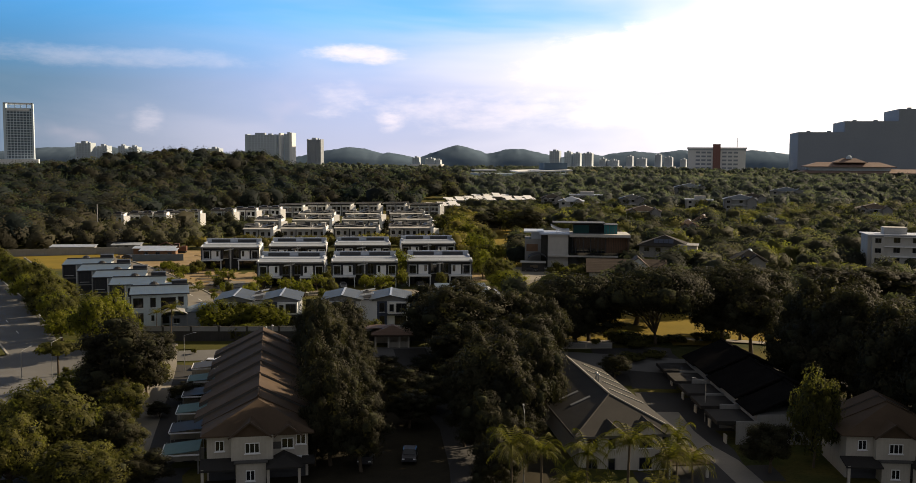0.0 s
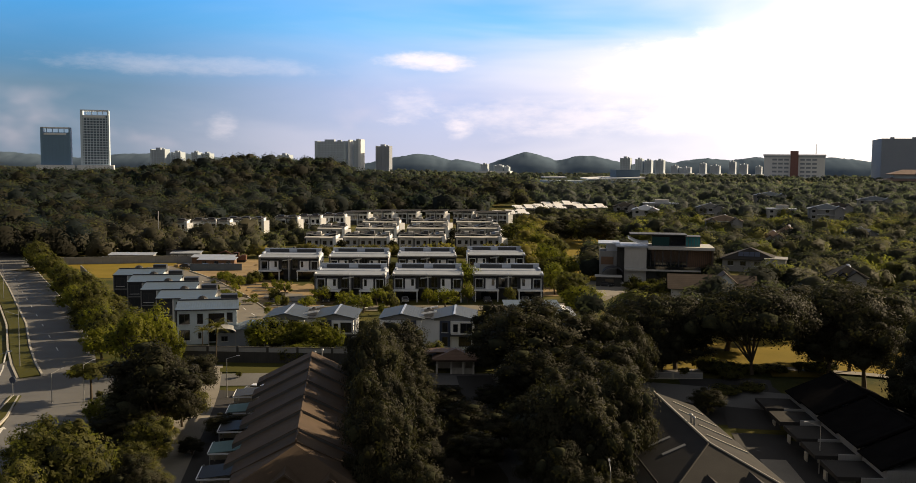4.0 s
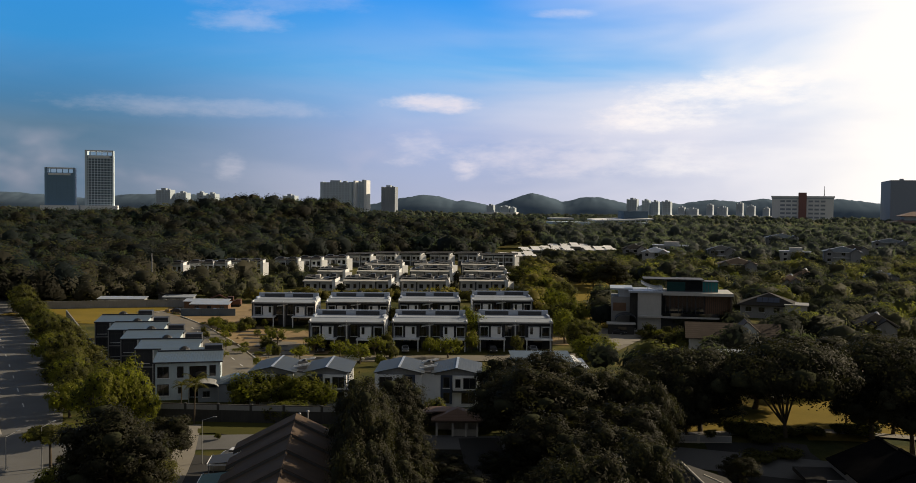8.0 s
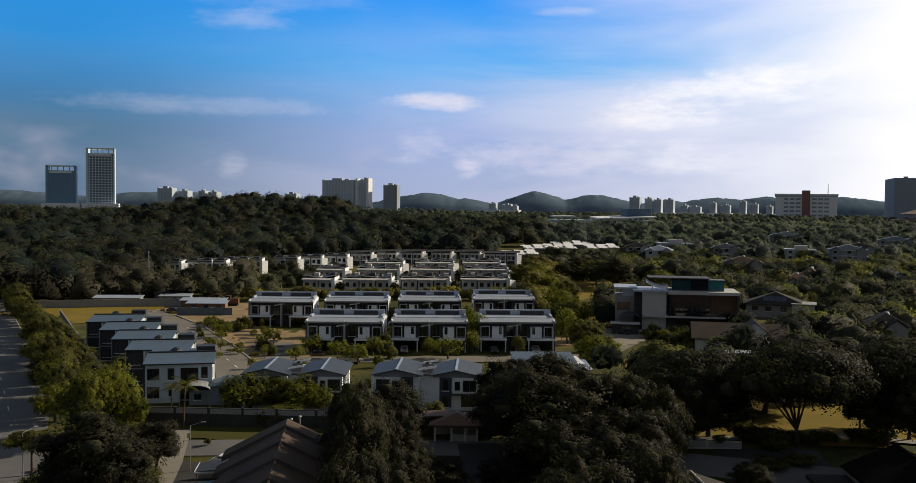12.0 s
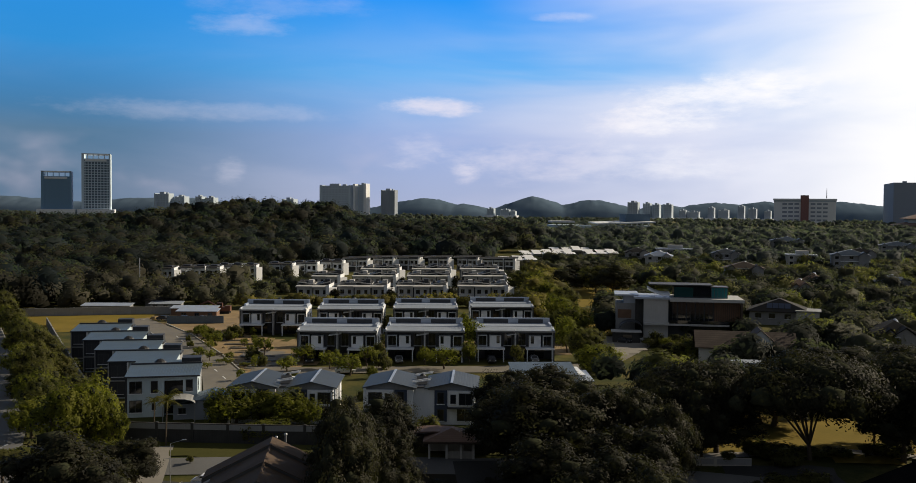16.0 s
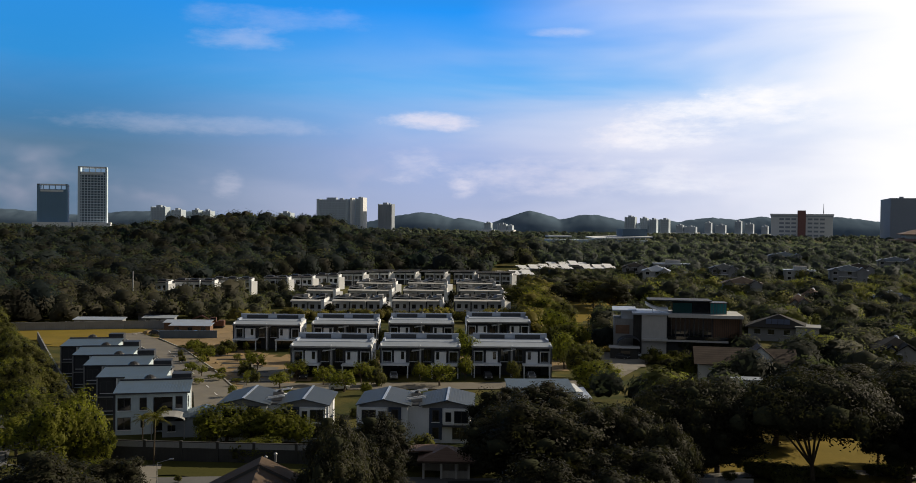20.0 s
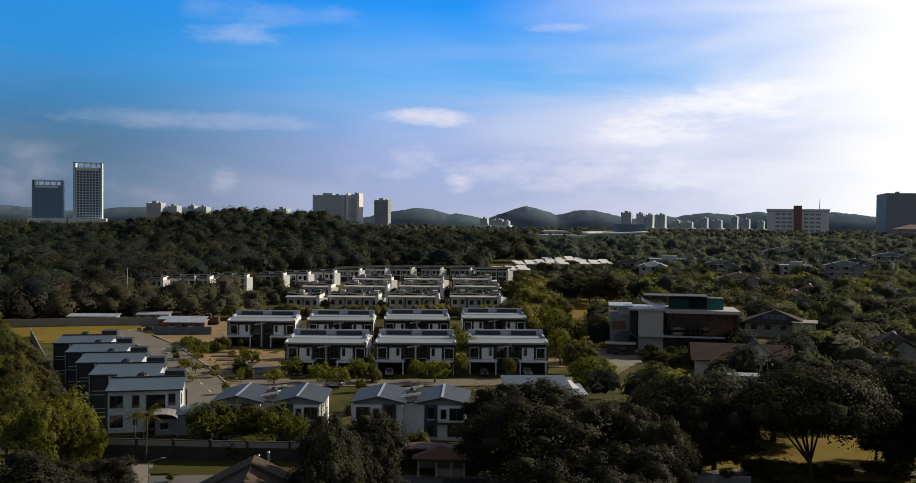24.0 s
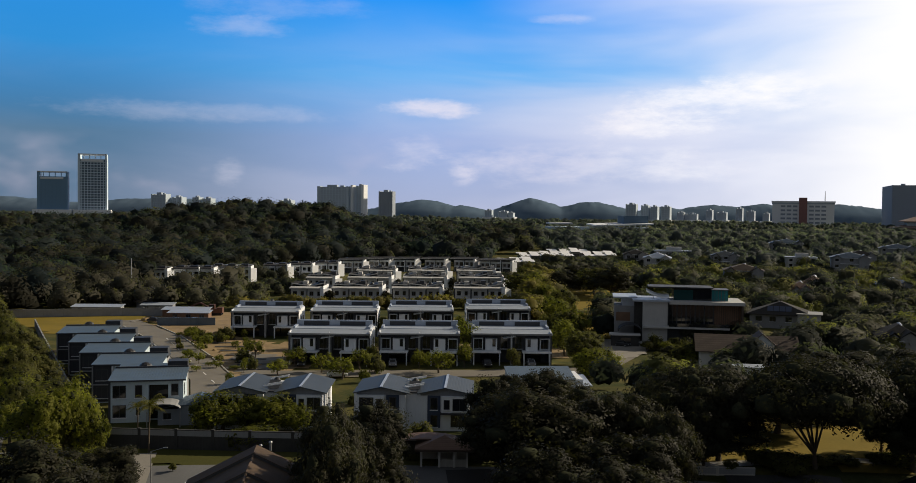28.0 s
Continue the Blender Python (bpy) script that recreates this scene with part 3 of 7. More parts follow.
field("grass_verge", [(-60, 167), (-30, 171), (-4, 172.5), (-4, 182), (-60, 182)], M_VERGE, 0.10, "grass verge before the perimeter wall, darkened for shade", "lawn", 2.5)
# dark strip painted where shade lies outside the wall
field("leaf_litter", [(-66, 176), (-62, 180), (-87, 219), (-105, 247), (-121, 271), (-127, 268), (-110, 241), (-92, 212), (-74, 184)], M_SHADE_SOIL, 0.12, "dark ground strip for the shade along the wall", "ground", 2.5)
# cleared building land
field("rough_lawn", [(-165, 300), (-120, 285), (-108, 290), (-118, 330), (-150, 345)], M_GRASS, 0.10, "dry yellow rough grass at a building site", "lawn", 4.0)
field("bare_earth", [(-118, 318), (-86, 300), (-62, 300), (-64, 322), (-96, 345), (-116, 345)], M_SAND, 0.12, "ochre bare earth at a building site", "bare earth", 4.0)
ribbon("estate_road", [(-52, 198), (-58, 212), (-64, 228), (-78, 254), (-96, 284), (-122, 318)], 8.0, M_DUST, 0.20, "pale dusty concrete estate road", "road")
for dx in (-4.1, 4.1):
    ribbon("kerb", [(x + dx, y + dx * 0.45) for x, y in ((-58, 212), (-64, 228), (-78, 254), (-96, 284), (-112, 306))], 0.3, M_KERB, 0.34, "pale kerb of the estate road", "kerb", thick=0.2)
field("bare_earth", [(-62, 222), (-52, 226), (-50, 246), (-70, 284), (-92, 306), (-112, 312), (-92, 280), (-74, 250)], M_SAND, 0.14, "trampled ochre earth beside the estate road", "bare earth", 2.5)
field("paved_yard", [(-60, 232), (-50, 236), (-56, 258), (-70, 262)], M_DUST, 0.24, "pale paved parking yard", "pavement", 3.0)
field("bare_earth", [(-78, 262), (-46, 252), (-14, 262), (8, 268), (6, 290), (-60, 284)], M_SAND, 0.10, "sandy ground between the pale houses", "bare earth", 4.0)
ribbon("estate_road", [(-60, 234), (-40, 238), (-10, 243), (12, 250), (24, 282), (28, 300)], 8.0, M_DUST, 0.18, "pale sandy estate road", "road")
for i in range(8):
    f = i / 8
    x, y = -62 - 36 * f, 224 + 64 * f
    ribbon("lane_dash", [(x, y), (x - 1.5, y + 2.6)], 0.25, M_PAINT, 0.25, "white broken line on the estate road", "road marking")
for i in range(9):
    x, y = -57.5 - 3.4 * i, 233 + 6.2 * i
    ribbon("parking_bay", [(x, y), (x + 7.5, y + 1.6)], 1.6, M_TAR, 0.27, "dark asphalt parking bay", "pavement")
ribbon("kerb", [(-41.0, 105.8), (-42.4, 110.8), (-45.6, 126.5), (-46.9, 132.3), (-48.5, 139.6)], 0.35, M_YELLOW, 0.30, "yellow painted kerb of the service lane", "kerb", thick=0.3)
ribbon("lane_marking", [(-72.0, 124), (-76.5, 136.7), (-81.8, 151.3), (-88.3, 166.8), (-95.1, 179.9)], 0.25, M_PAINT, 0.17, "curved white guide line across the junction", "road marking")
for x, y, a in ((-69.8, 133.6, 0.35), (-82.6, 149.6, 0.4)):
    g = Geo()
    for px, py, w, l in ((0, 0, 0.16, 2.6), ):
        c, s = math.cos(a), math.sin(a)
        for q in ([(-w, 0), (w, 0), (w, l), (-w, l)], [(-0.6, l), (0.6, l), (0, l + 1.5)]):
            g.poly(*[(x + u * c - v * s, y + u * s + v * c, rise(x, y) + 0.17) for u, v in q])
    piece("turn_arrow", g, M_PAINT, "white turn arrow painted on asphalt", "road marking", "structure")
field("driveway", [(13, 272), (20, 266), (27, 276), (27, 298), (15, 297)], M_CONCRETE, 0.24, "pale sandy driveway before the modern house", "pavement", 2.5)
field("meadow", [(4, 380), (34, 380), (48, 440), (30, 480), (2, 460)], M_GRASS, 0.10, "sunlit dry meadow", "lawn", 6.0)
field("meadow", [(4, 300), (22, 300), (22, 370), (4, 372)], M_GRASS, 0.10, "sunlit dry meadow", "lawn", 5.0)

# ---- houses ----


def gable_roof(g, x0, x1, y0, y1, z, h, thick=0.16, along="y"):
    """Two slopes with thickness; the ridge runs along y or x."""
    if along == "y":
        c = (x0 + x1) / 2
        g.slab([(x0, y0, z), (c, y0, z + h), (c, y1, z + h), (x0, y1, z)], thick)
        g.slab([(c, y0, z + h), (x1, y0, z), (x1, y1, z), (c, y1, z + h)], thick)
    else:
        c = (y0 + y1) / 2
        g.slab([(x0, y0, z), (x1, y0, z), (x1, c, z + h), (x0, c, z + h)], thick)
        g.slab([(x0, c, z + h), (x1, c, z + h), (x1, y1, z), (x0, y1, z)], thick)
    return g


def hip_roof(g, x0, x1, y0, y1, z, h, in0, in1, thick=0.16):
    """A hipped roof whose ridge runs along y, drawn in by in0 and in1 at its ends."""
    c = (x0 + x1) / 2
    a, b = (c, y0 + in0, z + h), (c, y1 - in1, z + h)
    g.slab([(x0, y0, z), (x1, y0, z), a], thick)
    g.slab([(x1, y0, z), (x1, y1, z), b, a], thick)
    g.slab([(x1, y1, z), (x0, y1, z), b], thick)
    g.slab([(x0, y1, z), (x0, y0, z), a, b], thick)
    return g


def courtyard_house(m, group):
    """Row of boxy houses: flat sheet roof, tall dark entrance recess."""
    h = thing("row_house", m, "white boxy house with flat blue-grey metal roof", "house", group)
    w, d = 5.5, 8.5
    part("wall", Geo().box(-w, 0.2, 0, d, 0, 6.6).box(3.2, w, 0, d, 0, 6.6).box(0.2, 3.2, 1.2, d, 0, 6.6).box(0.2, 3.2, 0, 1.2, 5.9, 6.6), M_AQUA, h)
    part("roof", Geo().slab([(-w - 0.4, -0.5, 6.75), (w + 0.4, -0.5, 6.75), (w + 0.4, d - 0.6, 7.35), (-w - 0.4, d - 0.6, 7.35)], 0.12), M_METAL, h, "blue-grey ribbed metal roof sheet")
    part("fascia", Geo().box(-w - 0.45, w + 0.45, -0.58, -0.5, 6.55, 6.78), M_DARK, h)
    part("parapet", Geo().box(-w - 0.3, w + 0.3, d - 0.6, d - 0.3, 6.6, 7.6), M_DARK, h, "charcoal parapet behind the roof sheet")
    rear = part("rear_block", Geo().box(-w, w, d, d + 4.0, 0, 6.4), M_GREY, h)
    part("roof_slab", Geo().box(-w - 0.2, w + 0.2, d, d + 4.2, 6.4, 6.6), M_DARK, rear)
    part("water_tank", Geo().dome(-1.2, d + 1.0, 6.6, 1.3, 1.5), M_TANK, h, "black domed water tank")
    part("stair_box", Geo().box(2.4, 5.6, d + 0.4, d + 3.2, 6.6, 8.2), M_DARK, h, "charcoal rooftop stair box")
    part("recess_glass", Geo().box(0.25, 3.15, 1.1, 1.18, 0.3, 5.9), M_GLASS, h)
    part("side_fin", Geo().box(-w - 0.35, -w, 0.05, 0.25, 0, 6.7), M_DARK, h, "charcoal vertical side fin")
    part("side_fin", Geo().box(-w - 0.5, -w, 4.0, 4.4, 0, 6.8), M_DARK, h, "charcoal vertical side fin")
    part("side_panel", Geo().box(-w - 0.12, -w, 0.6, 8.2, 0.4, 6.4), M_DARK, h, "charcoal side cladding")
    for x, z, ww, hh, p in ((-4.2, 3.9, 2.0, 2.0, 2), (-1.3, 3.9, 1.1, 2.0, 1), (4.2, 4.1, 1.1, 1.9, 1), (-4.2, 0.8, 2.0, 2.0, 2), (-1.4, 1.1, 0.6, 1.2, 1)):
        window(h, x, z, ww, hh, 0.0, p)
    side_window(h, 2.0, 3.9, 1.4, 1.8, w, 1, 1)
    side_window(h, 6.0, 1.0, 1.6, 1.8, w, 1, 1)
    for y in (1.8, 5.8):
        for z in (0.9, 3.9):
            side_window(h, y + 0.6, z, 1.6, 1.9, -w - 0.12, 1, -1)
    return h


def gabled_pair(m, group):
    """Semi-detached pair with two low gables of blue-grey sheet."""
    h = thing("gabled_house", m, "pale semi-detached house with two low blue-grey gables", "house", group)
    part("wall", Geo().box(-8.6, -1.2, 0, 11, 0, 5.9).box(1.2, 8.6, 0, 11, 0, 5.9).box(-1.2, 1.2, 1.0, 11, 0, 5.6), M_WHITE, h)
    for s, x0, x1 in ((-1, -9.3, -0.6), (1, 0.6, 9.3)):
        c = (x0 + x1) / 2
        g = Geo()
        g.slab([(x0, -0.8, 5.9), (c, -0.8, 6.85), (c, 10.5, 6.95), (x0, 10.5, 6.0)], 0.14)
        g.slab([(c, -0.8, 6.85), (x1, -0.8, 5.9), (x1, 10.5, 6.0), (c, 10.5, 6.95)], 0.14)
        r = part("roof", g, M_SLATY, h, "low slate-grey ribbed metal gable roof")
        part("ridge_cap", Geo().slab([(c - 0.2, -0.85, 6.91), (c + 0.2, -0.85, 6.91), (c + 0.2, 10.5, 7.01), (c - 0.2, 10.5, 7.01)], 0.05), M_PALE, r, "pale metal ridge cap")
        part("gable_wall", Geo().poly((x0 + 0.4, -0.12, 5.9), (x1 - 0.4, -0.12, 5.9), (c, -0.12, 6.7)).box(x0 + 0.5, x1 - 0.5, -0.1, 0.0, 5.5, 5.9), M_GREY, h)
        part("end_wall", Geo().poly((x0 + 0.7, 10.3, 5.9), (x1 - 0.7, 10.3, 5.9), (c, 10.3, 6.8)).poly((x0 + 0.7, 0.02, 5.9), (c, 0.02, 6.7), (x1 - 0.7, 0.02, 5.9)), M_GREY, h)
        part("dark_panel", Geo().box(min(s * 2.2, s * 4.2), max(s * 2.2, s * 4.2), -0.16, 0, 0.5, 5.5), M_NAVY, h, "navy-blue painted wall panel")
        part("upper_box", Geo().box(min(s * 4.4, s * 8.6), max(s * 4.4, s * 8.6), -0.9, 0, 3.0, 5.5), M_WHITE, h, "white projecting upper bay")
        part("ledge", Geo().box(min(s * 4.2, s * 9.0), max(s * 4.2, s * 9.0), -1.1, 0, 2.7, 3.0), M_DARK, h, "charcoal ledge between storeys")
        window(h, s * 7.2, 3.3, 2.2, 1.9, -0.9, 2)
        window(h, s * 5.2, 3.5, 0.9, 1.5, -0.9, 1)
        window(h, s * 3.2, 3.3, 1.1, 1.9, -0.16, 1)
        window(h, s * 7.0, 0.6, 2.4, 1.9, 0.0, 2)
        window(h, s * 3.2, 0.6, 1.1, 1.9, -0.16, 1)
        for y in (-0.7, 1.4, 3.4, 5.4):
            part("column", Geo().box(min(s * 8.75, s * 9.1), max(s * 8.75, s * 9.1), y, y + 0.35, 0, 5.9), M_WHITE, h, "white wall fin")
        side_window(h, 2.5, 3.3, 1.2, 1.8, s * 8.6, 1, s)
        side_window(h, 7.0, 3.3, 1.6, 1.8, s * 8.6, 1, s)
    part("link_roof", Geo().box(-1.3, 1.3, 0.8, 9, 5.6, 5.8), M_DARK, h)
    for y in (1.2, 2.6, 7.6, 8.8):
        part("pergola_beam", Geo().slab([(-1.5, y, 6.5), (1.5, y, 7.0), (1.5, y + 0.18, 7.0), (-1.5, y + 0.18, 6.5)], 0.16), M_WHITE, h, "white pergola beam")
    part("water_tank", Geo().dome(-0.1, 6.0, 5.8, 0.8, 1.3), M_TANK, h, "black domed water tank")
    part("solar_rack", Geo().slab([(-0.9, 2.2, 6.0), (0.9, 2.2, 6.0), (0.9, 4.0, 7.0), (-0.9, 4.0, 7.0)], 0.08), M_DARK, h, "dark tilted panel on the link roof")
    return h


def deck_house(m, group, rear=False):
    """Semi-detached pair with a pale roof deck, two wells, dark upper storey and white bays over open car porches."""
    h = thing("terrace_villa", m, "pale flat-roofed semi-detached house with dark recessed upper storey", "house", group)
    w, d = 8.6, 10.5
    part("wall", Geo().box(-w, w, 1.6, d, 3.0, 6.9).box(-w, w, 3.4, d, 0, 3.0), M_DARK, h, "charcoal painted wall")
    part("party_wall", Geo().box(-0.25, 0.25, 0, 1.6, 0, 6.9), M_GREY, h)
    roof = part("roof", Geo().slab([(-w - 0.4, -0.6, 6.9), (w + 0.4, -0.6, 6.9), (w + 0.4, 3.2, 7.5), (-w - 0.4, 3.2, 7.5)], 0.14), M_APRON, h, "pale blue-grey ribbed metal roof apron")
    part("fascia", Geo().box(-w - 0.45, w + 0.45, -0.68, -0.6, 6.62, 6.98), M_GREY, roof)
    part("roof_deck", Geo().box(-w, w, 3.2, d, 6.9, 7.6), M_PALE, h, "pale grey roof deck")
    part("rear_parapet", Geo().box(-w, w, 8.2, 8.7, 7.6, 8.9), M_PALE, h, "pale rear parapet")
    for s in (-1, 1):
        part("side_parapet", Geo().box(*sorted((s * (w - 0.5), s * w)), 3.4, 8.2, 7.6, 8.0), M_PALE, h)
        a, b = sorted((s * 1.2, s * (w - 1.6)))
        # dark panel on the parapet paints the shade of a roof opening
        part("roof_well", Geo().box(a, b, 8.1, 8.2, 7.7, 8.6), M_DARK, h, "dark panel for the shaded opening under the rear parapet")
        a, b = sorted((s * 3.2, s * 5.8))
        bay = part("bay", Geo().box(a, b, 0.0, 1.6, 3.1, 5.75), M_WHITE, h, "white projecting upper bay")
        window(h, s * 3.9, 4.0, 0.7, 1.7, 0.0, 1)
        window(h, s * 7.3, 3.3, 1.9, 2.2, 1.6, 2)
        part("window_surround", Geo().box(*sorted((s * 6.36, s * 6.5)), 0.4, 1.6, 3.1, 5.75).box(*sorted((s * 8.36, s * 8.5)), 0.4, 1.6, 3.1, 5.75).box(*sorted((s * 6.5, s * 8.36)), 0.4, 1.6, 5.6, 5.75), M_WHITE, h, "thin white frame round the glazing")
        window(h, s * 1.6, 3.3, 1.7, 2.8, 1.6, 2)
        a, b = sorted((s * 2.4, s * (w + 0.2)))
        part("porch_slab", Geo().box(a, b, -1.6, 1.6, 2.75, 3.05), M_WHITE, h, "white car-porch slab")
        for x in (2.7, 8.4):
            part("column", Geo().box(s * x - 0.13, s * x + 0.13, -1.4, -1.0, 0, 2.75), M_WHITE, h, "white porch column")
        part("porch_door", Geo().box(*sorted((s * 2.2, s * 6.8)), 3.3, 3.38, 0.1, 2.6), M_GLASS, h)
        part("end_wall", Geo().box(*sorted((s * w, s * (w + 0.3))), -0.3, d, 0, 7.3), M_WHITE, h, "white end wall")
        part("end_trim", Geo().box(*sorted((s * (w - 0.02), s * (w + 0.32))), -0.36, -0.3, 0, 7.0), M_DARK, h)
        side_window(h, 4.5, 3.6, 1.0, 1.6, s * (w + 0.3), 1, s)
        side_window(h, 8.0, 3.6, 1.4, 1.6, s * (w + 0.3), 1, s)
    part("water_tank", Geo().dome(0.0, 9.8, 7.6, 0.8, 1.7), M_TANK, h, "black water tank")
    part("entrance_canopy", Geo().slab([(-1.9, -0.2, 5.9), (0.9, -0.2, 6.35), (0.9, 1.6, 6.45), (-1.9, 1.6, 6.0)], 0.16), M_WHITE, h, "white tilted canopy between the units")
    part("rain_pipe", Geo().tube((0.0, -0.1, 0.1), (0.0, -0.1, 7.3), 0.07, 0.07, 6), M_WHITE, h)
    return h


def far_row(m, group, units, wall, roof_mat, dark=False):
    """A far two-storey terrace: pale front, broken roofs with dark wells, stair boxes and bright end walls."""
    h = thing("terrace_row", m, "far pale two-storey terrace with broken flat roofs", "house", group)
    w = 6.0
    for i in range(units):
        x, f = (i - units / 2) * w, -0.9 * (i % 2)
        part("wall", Geo().box(x + 0.5, x + w - 0.02, f, 9, 0, 6.3), wall, h)
        # the gap's shade is put into the recess colour
        part("recess", Geo().box(x, x + 0.5, 0.8, 9, 0, 6.2), M_DARK, h, "recess between units, coloured dark for its shade")
        if dark:
            part("roof", Geo().slab([(x - 0.3, f - 1.5, 6.9), (x + w - 0.6, f - 1.5, 6.9), (x + w - 0.6, 7.5, 7.3), (x - 0.3, 7.5, 7.3)], 0.3), M_TILE_GREY, h, "dark overhanging flat roof")
            part("roof_edge", Geo().box(x - 0.3, x + w - 0.6, f - 1.6, f - 1.5, 6.6, 6.95), M_DARK, h, "charcoal roof edge")
            part("roof_block", Geo().box(x + 1.2, x + w - 1.6, 3.0, 6.5, 7.0, 7.9), M_DARK, h, "charcoal roof block")
            part("upper_band", Geo().box(x + 0.4, x + w - 0.2, f - 0.5, f, 5.4, 6.4), M_WHITE, h, "white upper wall band")
        else:
            part("roof", Geo().slab([(x, f - 0.6, 6.4), (x + w, f - 0.6, 6.4), (x + w, 2.6, 6.7), (x, 2.6, 6.7)], 0.16), roof_mat, h)
            part("eaves_band", Geo().box(x, x + w, f - 0.7, f - 0.6, 6.05, 6.45), M_STONE, h)
            t = (i * 7 + int(m.translation.x)) % 3
            part("rear_roof", Geo().slab([(x + 0.2, 3.2, 6.7 + 0.5 * t), (x + w - 0.4, 3.2, 7.9 - 0.4 * t), (x + w - 0.4, 9.6, 8.5 - 0.3 * t), (x + 0.2, 9.6, 7.1 + 0.5 * t)], 0.2), M_TILE_GREY if t else M_DARK, h, "dark tilted rear roof")
            part("roof_edge", Geo().slab([(x + 0.1, 3.0, 6.8 + 0.5 * t), (x + w - 0.3, 3.0, 8.0 - 0.4 * t), (x + w - 0.3, 3.2, 8.0 - 0.4 * t), (x + 0.1, 3.2, 6.8 + 0.5 * t)], 0.3), M_STONE, h, "pale roof edge")
            part("stair_box", Geo().box(x + w - 2.2, x + w - 0.5, 4.4, 7.0, 6.3, 8.4 + 0.3 * (i % 2)), M_DARK if i % 2 else wall, h, "boxy stair head on the roof")
        # flat dark sheet in place of a shaded well
        part("roof_well", Geo().box(x + 0.3, x + w - 0.3, 2.7, 8.8, 6.3, 6.5), M_DARK, h, "dark sheet for the shaded roof well")
        part("parapet", Geo().box(x, x + w, 8.8, 9.2, 6.3, 7.4).box(x, x + 0.25, 3.4, 8.8, 6.3, 7.2), wall, h)
        part("water_tank", Geo().dome(x + 1.6 + 1.6 * (i % 2), 6.4, 6.5, 0.9, 1.6, 8, 3), M_TANK, h, "black water tank")
        window(h, x + 1.9, 3.7, 1.4, 1.5, f, 2, sill=False)
        window(h, x + 4.5, 3.7 - 0.5 * dark, 1.1 + 0.8 * dark, 1.5 + 0.7 * dark, f, 1, sill=False)
        part("party_fin", Geo().box(x + w - 0.35, x + w, f - (2.1 if dark else 0.5), f + 0.6, 0, 6.9 + 0.5 * (i % 2) if dark else 6.3), M_WHITE if dark else wall, h, "white fin between the units" if dark else "")
        part("porch", Geo().box(x + 0.6, x + w - 0.4, f - 2.0, f, 2.7, 3.0), M_WHITE if dark else M_STONE, h)
        # dark sheet on the wall for the shade under the porch
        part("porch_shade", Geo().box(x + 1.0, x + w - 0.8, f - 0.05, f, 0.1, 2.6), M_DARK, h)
    e = units / 2 * w + 0.3
    # added prism, turned so that the row's end looks sunlit
    part("end_bay", Geo().slab([(e, -2.1, 6.2), (e + 2.4, 0.6, 6.2), (e, 0.6, 6.2)], 6.2), M_WHITE, h, "white splayed prism added to catch the sun")
    if dark and m.translation.y > 540:
        part("long_roof", Geo().slab([(-e - 1.5, -2.6, 7.2), (e + 1.6, -2.6, 7.7), (e + 1.6, 4.0, 8.3), (-e - 1.5, 4.0, 7.8)], 0.25), M_TILE_GREY, h, "long thin overhanging roof")
        part("roof_lip", Geo().slab([(-e - 1.5, -2.7, 7.25), (e + 1.6, -2.7, 7.75), (e + 1.6, -2.6, 7.75), (-e - 1.5, -2.6, 7.25)], 0.22), M_STONE, h, "pale roof lip")
    part("end_wall", Geo().box(units / 2 * w, units / 2 * w + 0.3, -2.1, 9.2, 0, 7.2).box(units / 2 * w - 0.9, units / 2 * w, -2.1, -1.5, 0, 7.0), M_WHITE, h, "bright white end wall")
    return h


def bright_row(m, group, units):
    """A low far row under nearly flat sheets, near white to carry the sun's glare."""
    h = thing("bright_roof_row", m, "far low row whose near-white roofs carry the sun's glare", "house", group)
    for i in range(units):
        x, k = (i - units / 2) * 7.0, 0.22 * (i % 3)
        part("wall", Geo().box(x + 0.4, x + 6.6, 0, 8, 0, 4.6 + k), M_GREY, h)
        part("roof", Geo().slab([(x, -1.6, 4.7 + k), (x + 7.1, -1.6, 4.5 + k), (x + 7.1, 2.2, 5.5 + k), (x, 2.2, 5.7 + k)], 0.15).slab([(x + 0.8, 3.6, 5.2 + 2 * k), (x + 6.4, 3.6, 5.0 + 2 * k), (x + 6.4, 8.4, 6.4 + 2 * k), (x + 0.8, 8.4, 6.6 + 2 * k)], 0.15), M_BRIGHT, h, "near-white roof sheet with the sun's glare in its colour")
        part("rear_roof", Geo().slab([(x + 0.5, 9.4, 5.8 + k), (x + 5.6, 9.4, 5.8 + k), (x + 5.6, 12, 6.3 + k), (x + 0.5, 12, 6.3 + k)], 0.15), M_TILE_GREY if i % 2 else M_BRIGHT, h)
        # porch shade as a dark sheet on the front
        part("porch_shade", Geo().box(x + 1.0, x + 6.0, -0.06, 0, 0.2, 3.6), M_DARK, h)
    return h


ROW_A = [(-61.5, 191.0), (-71.0, 205.0), (-79.5, 217.5), (-88.0, 230.0), (-97.0, 242.5)]
first = courtyard_house(pose(*ROW_A[0], 0, 0, 0, 17), "row of boxy houses")
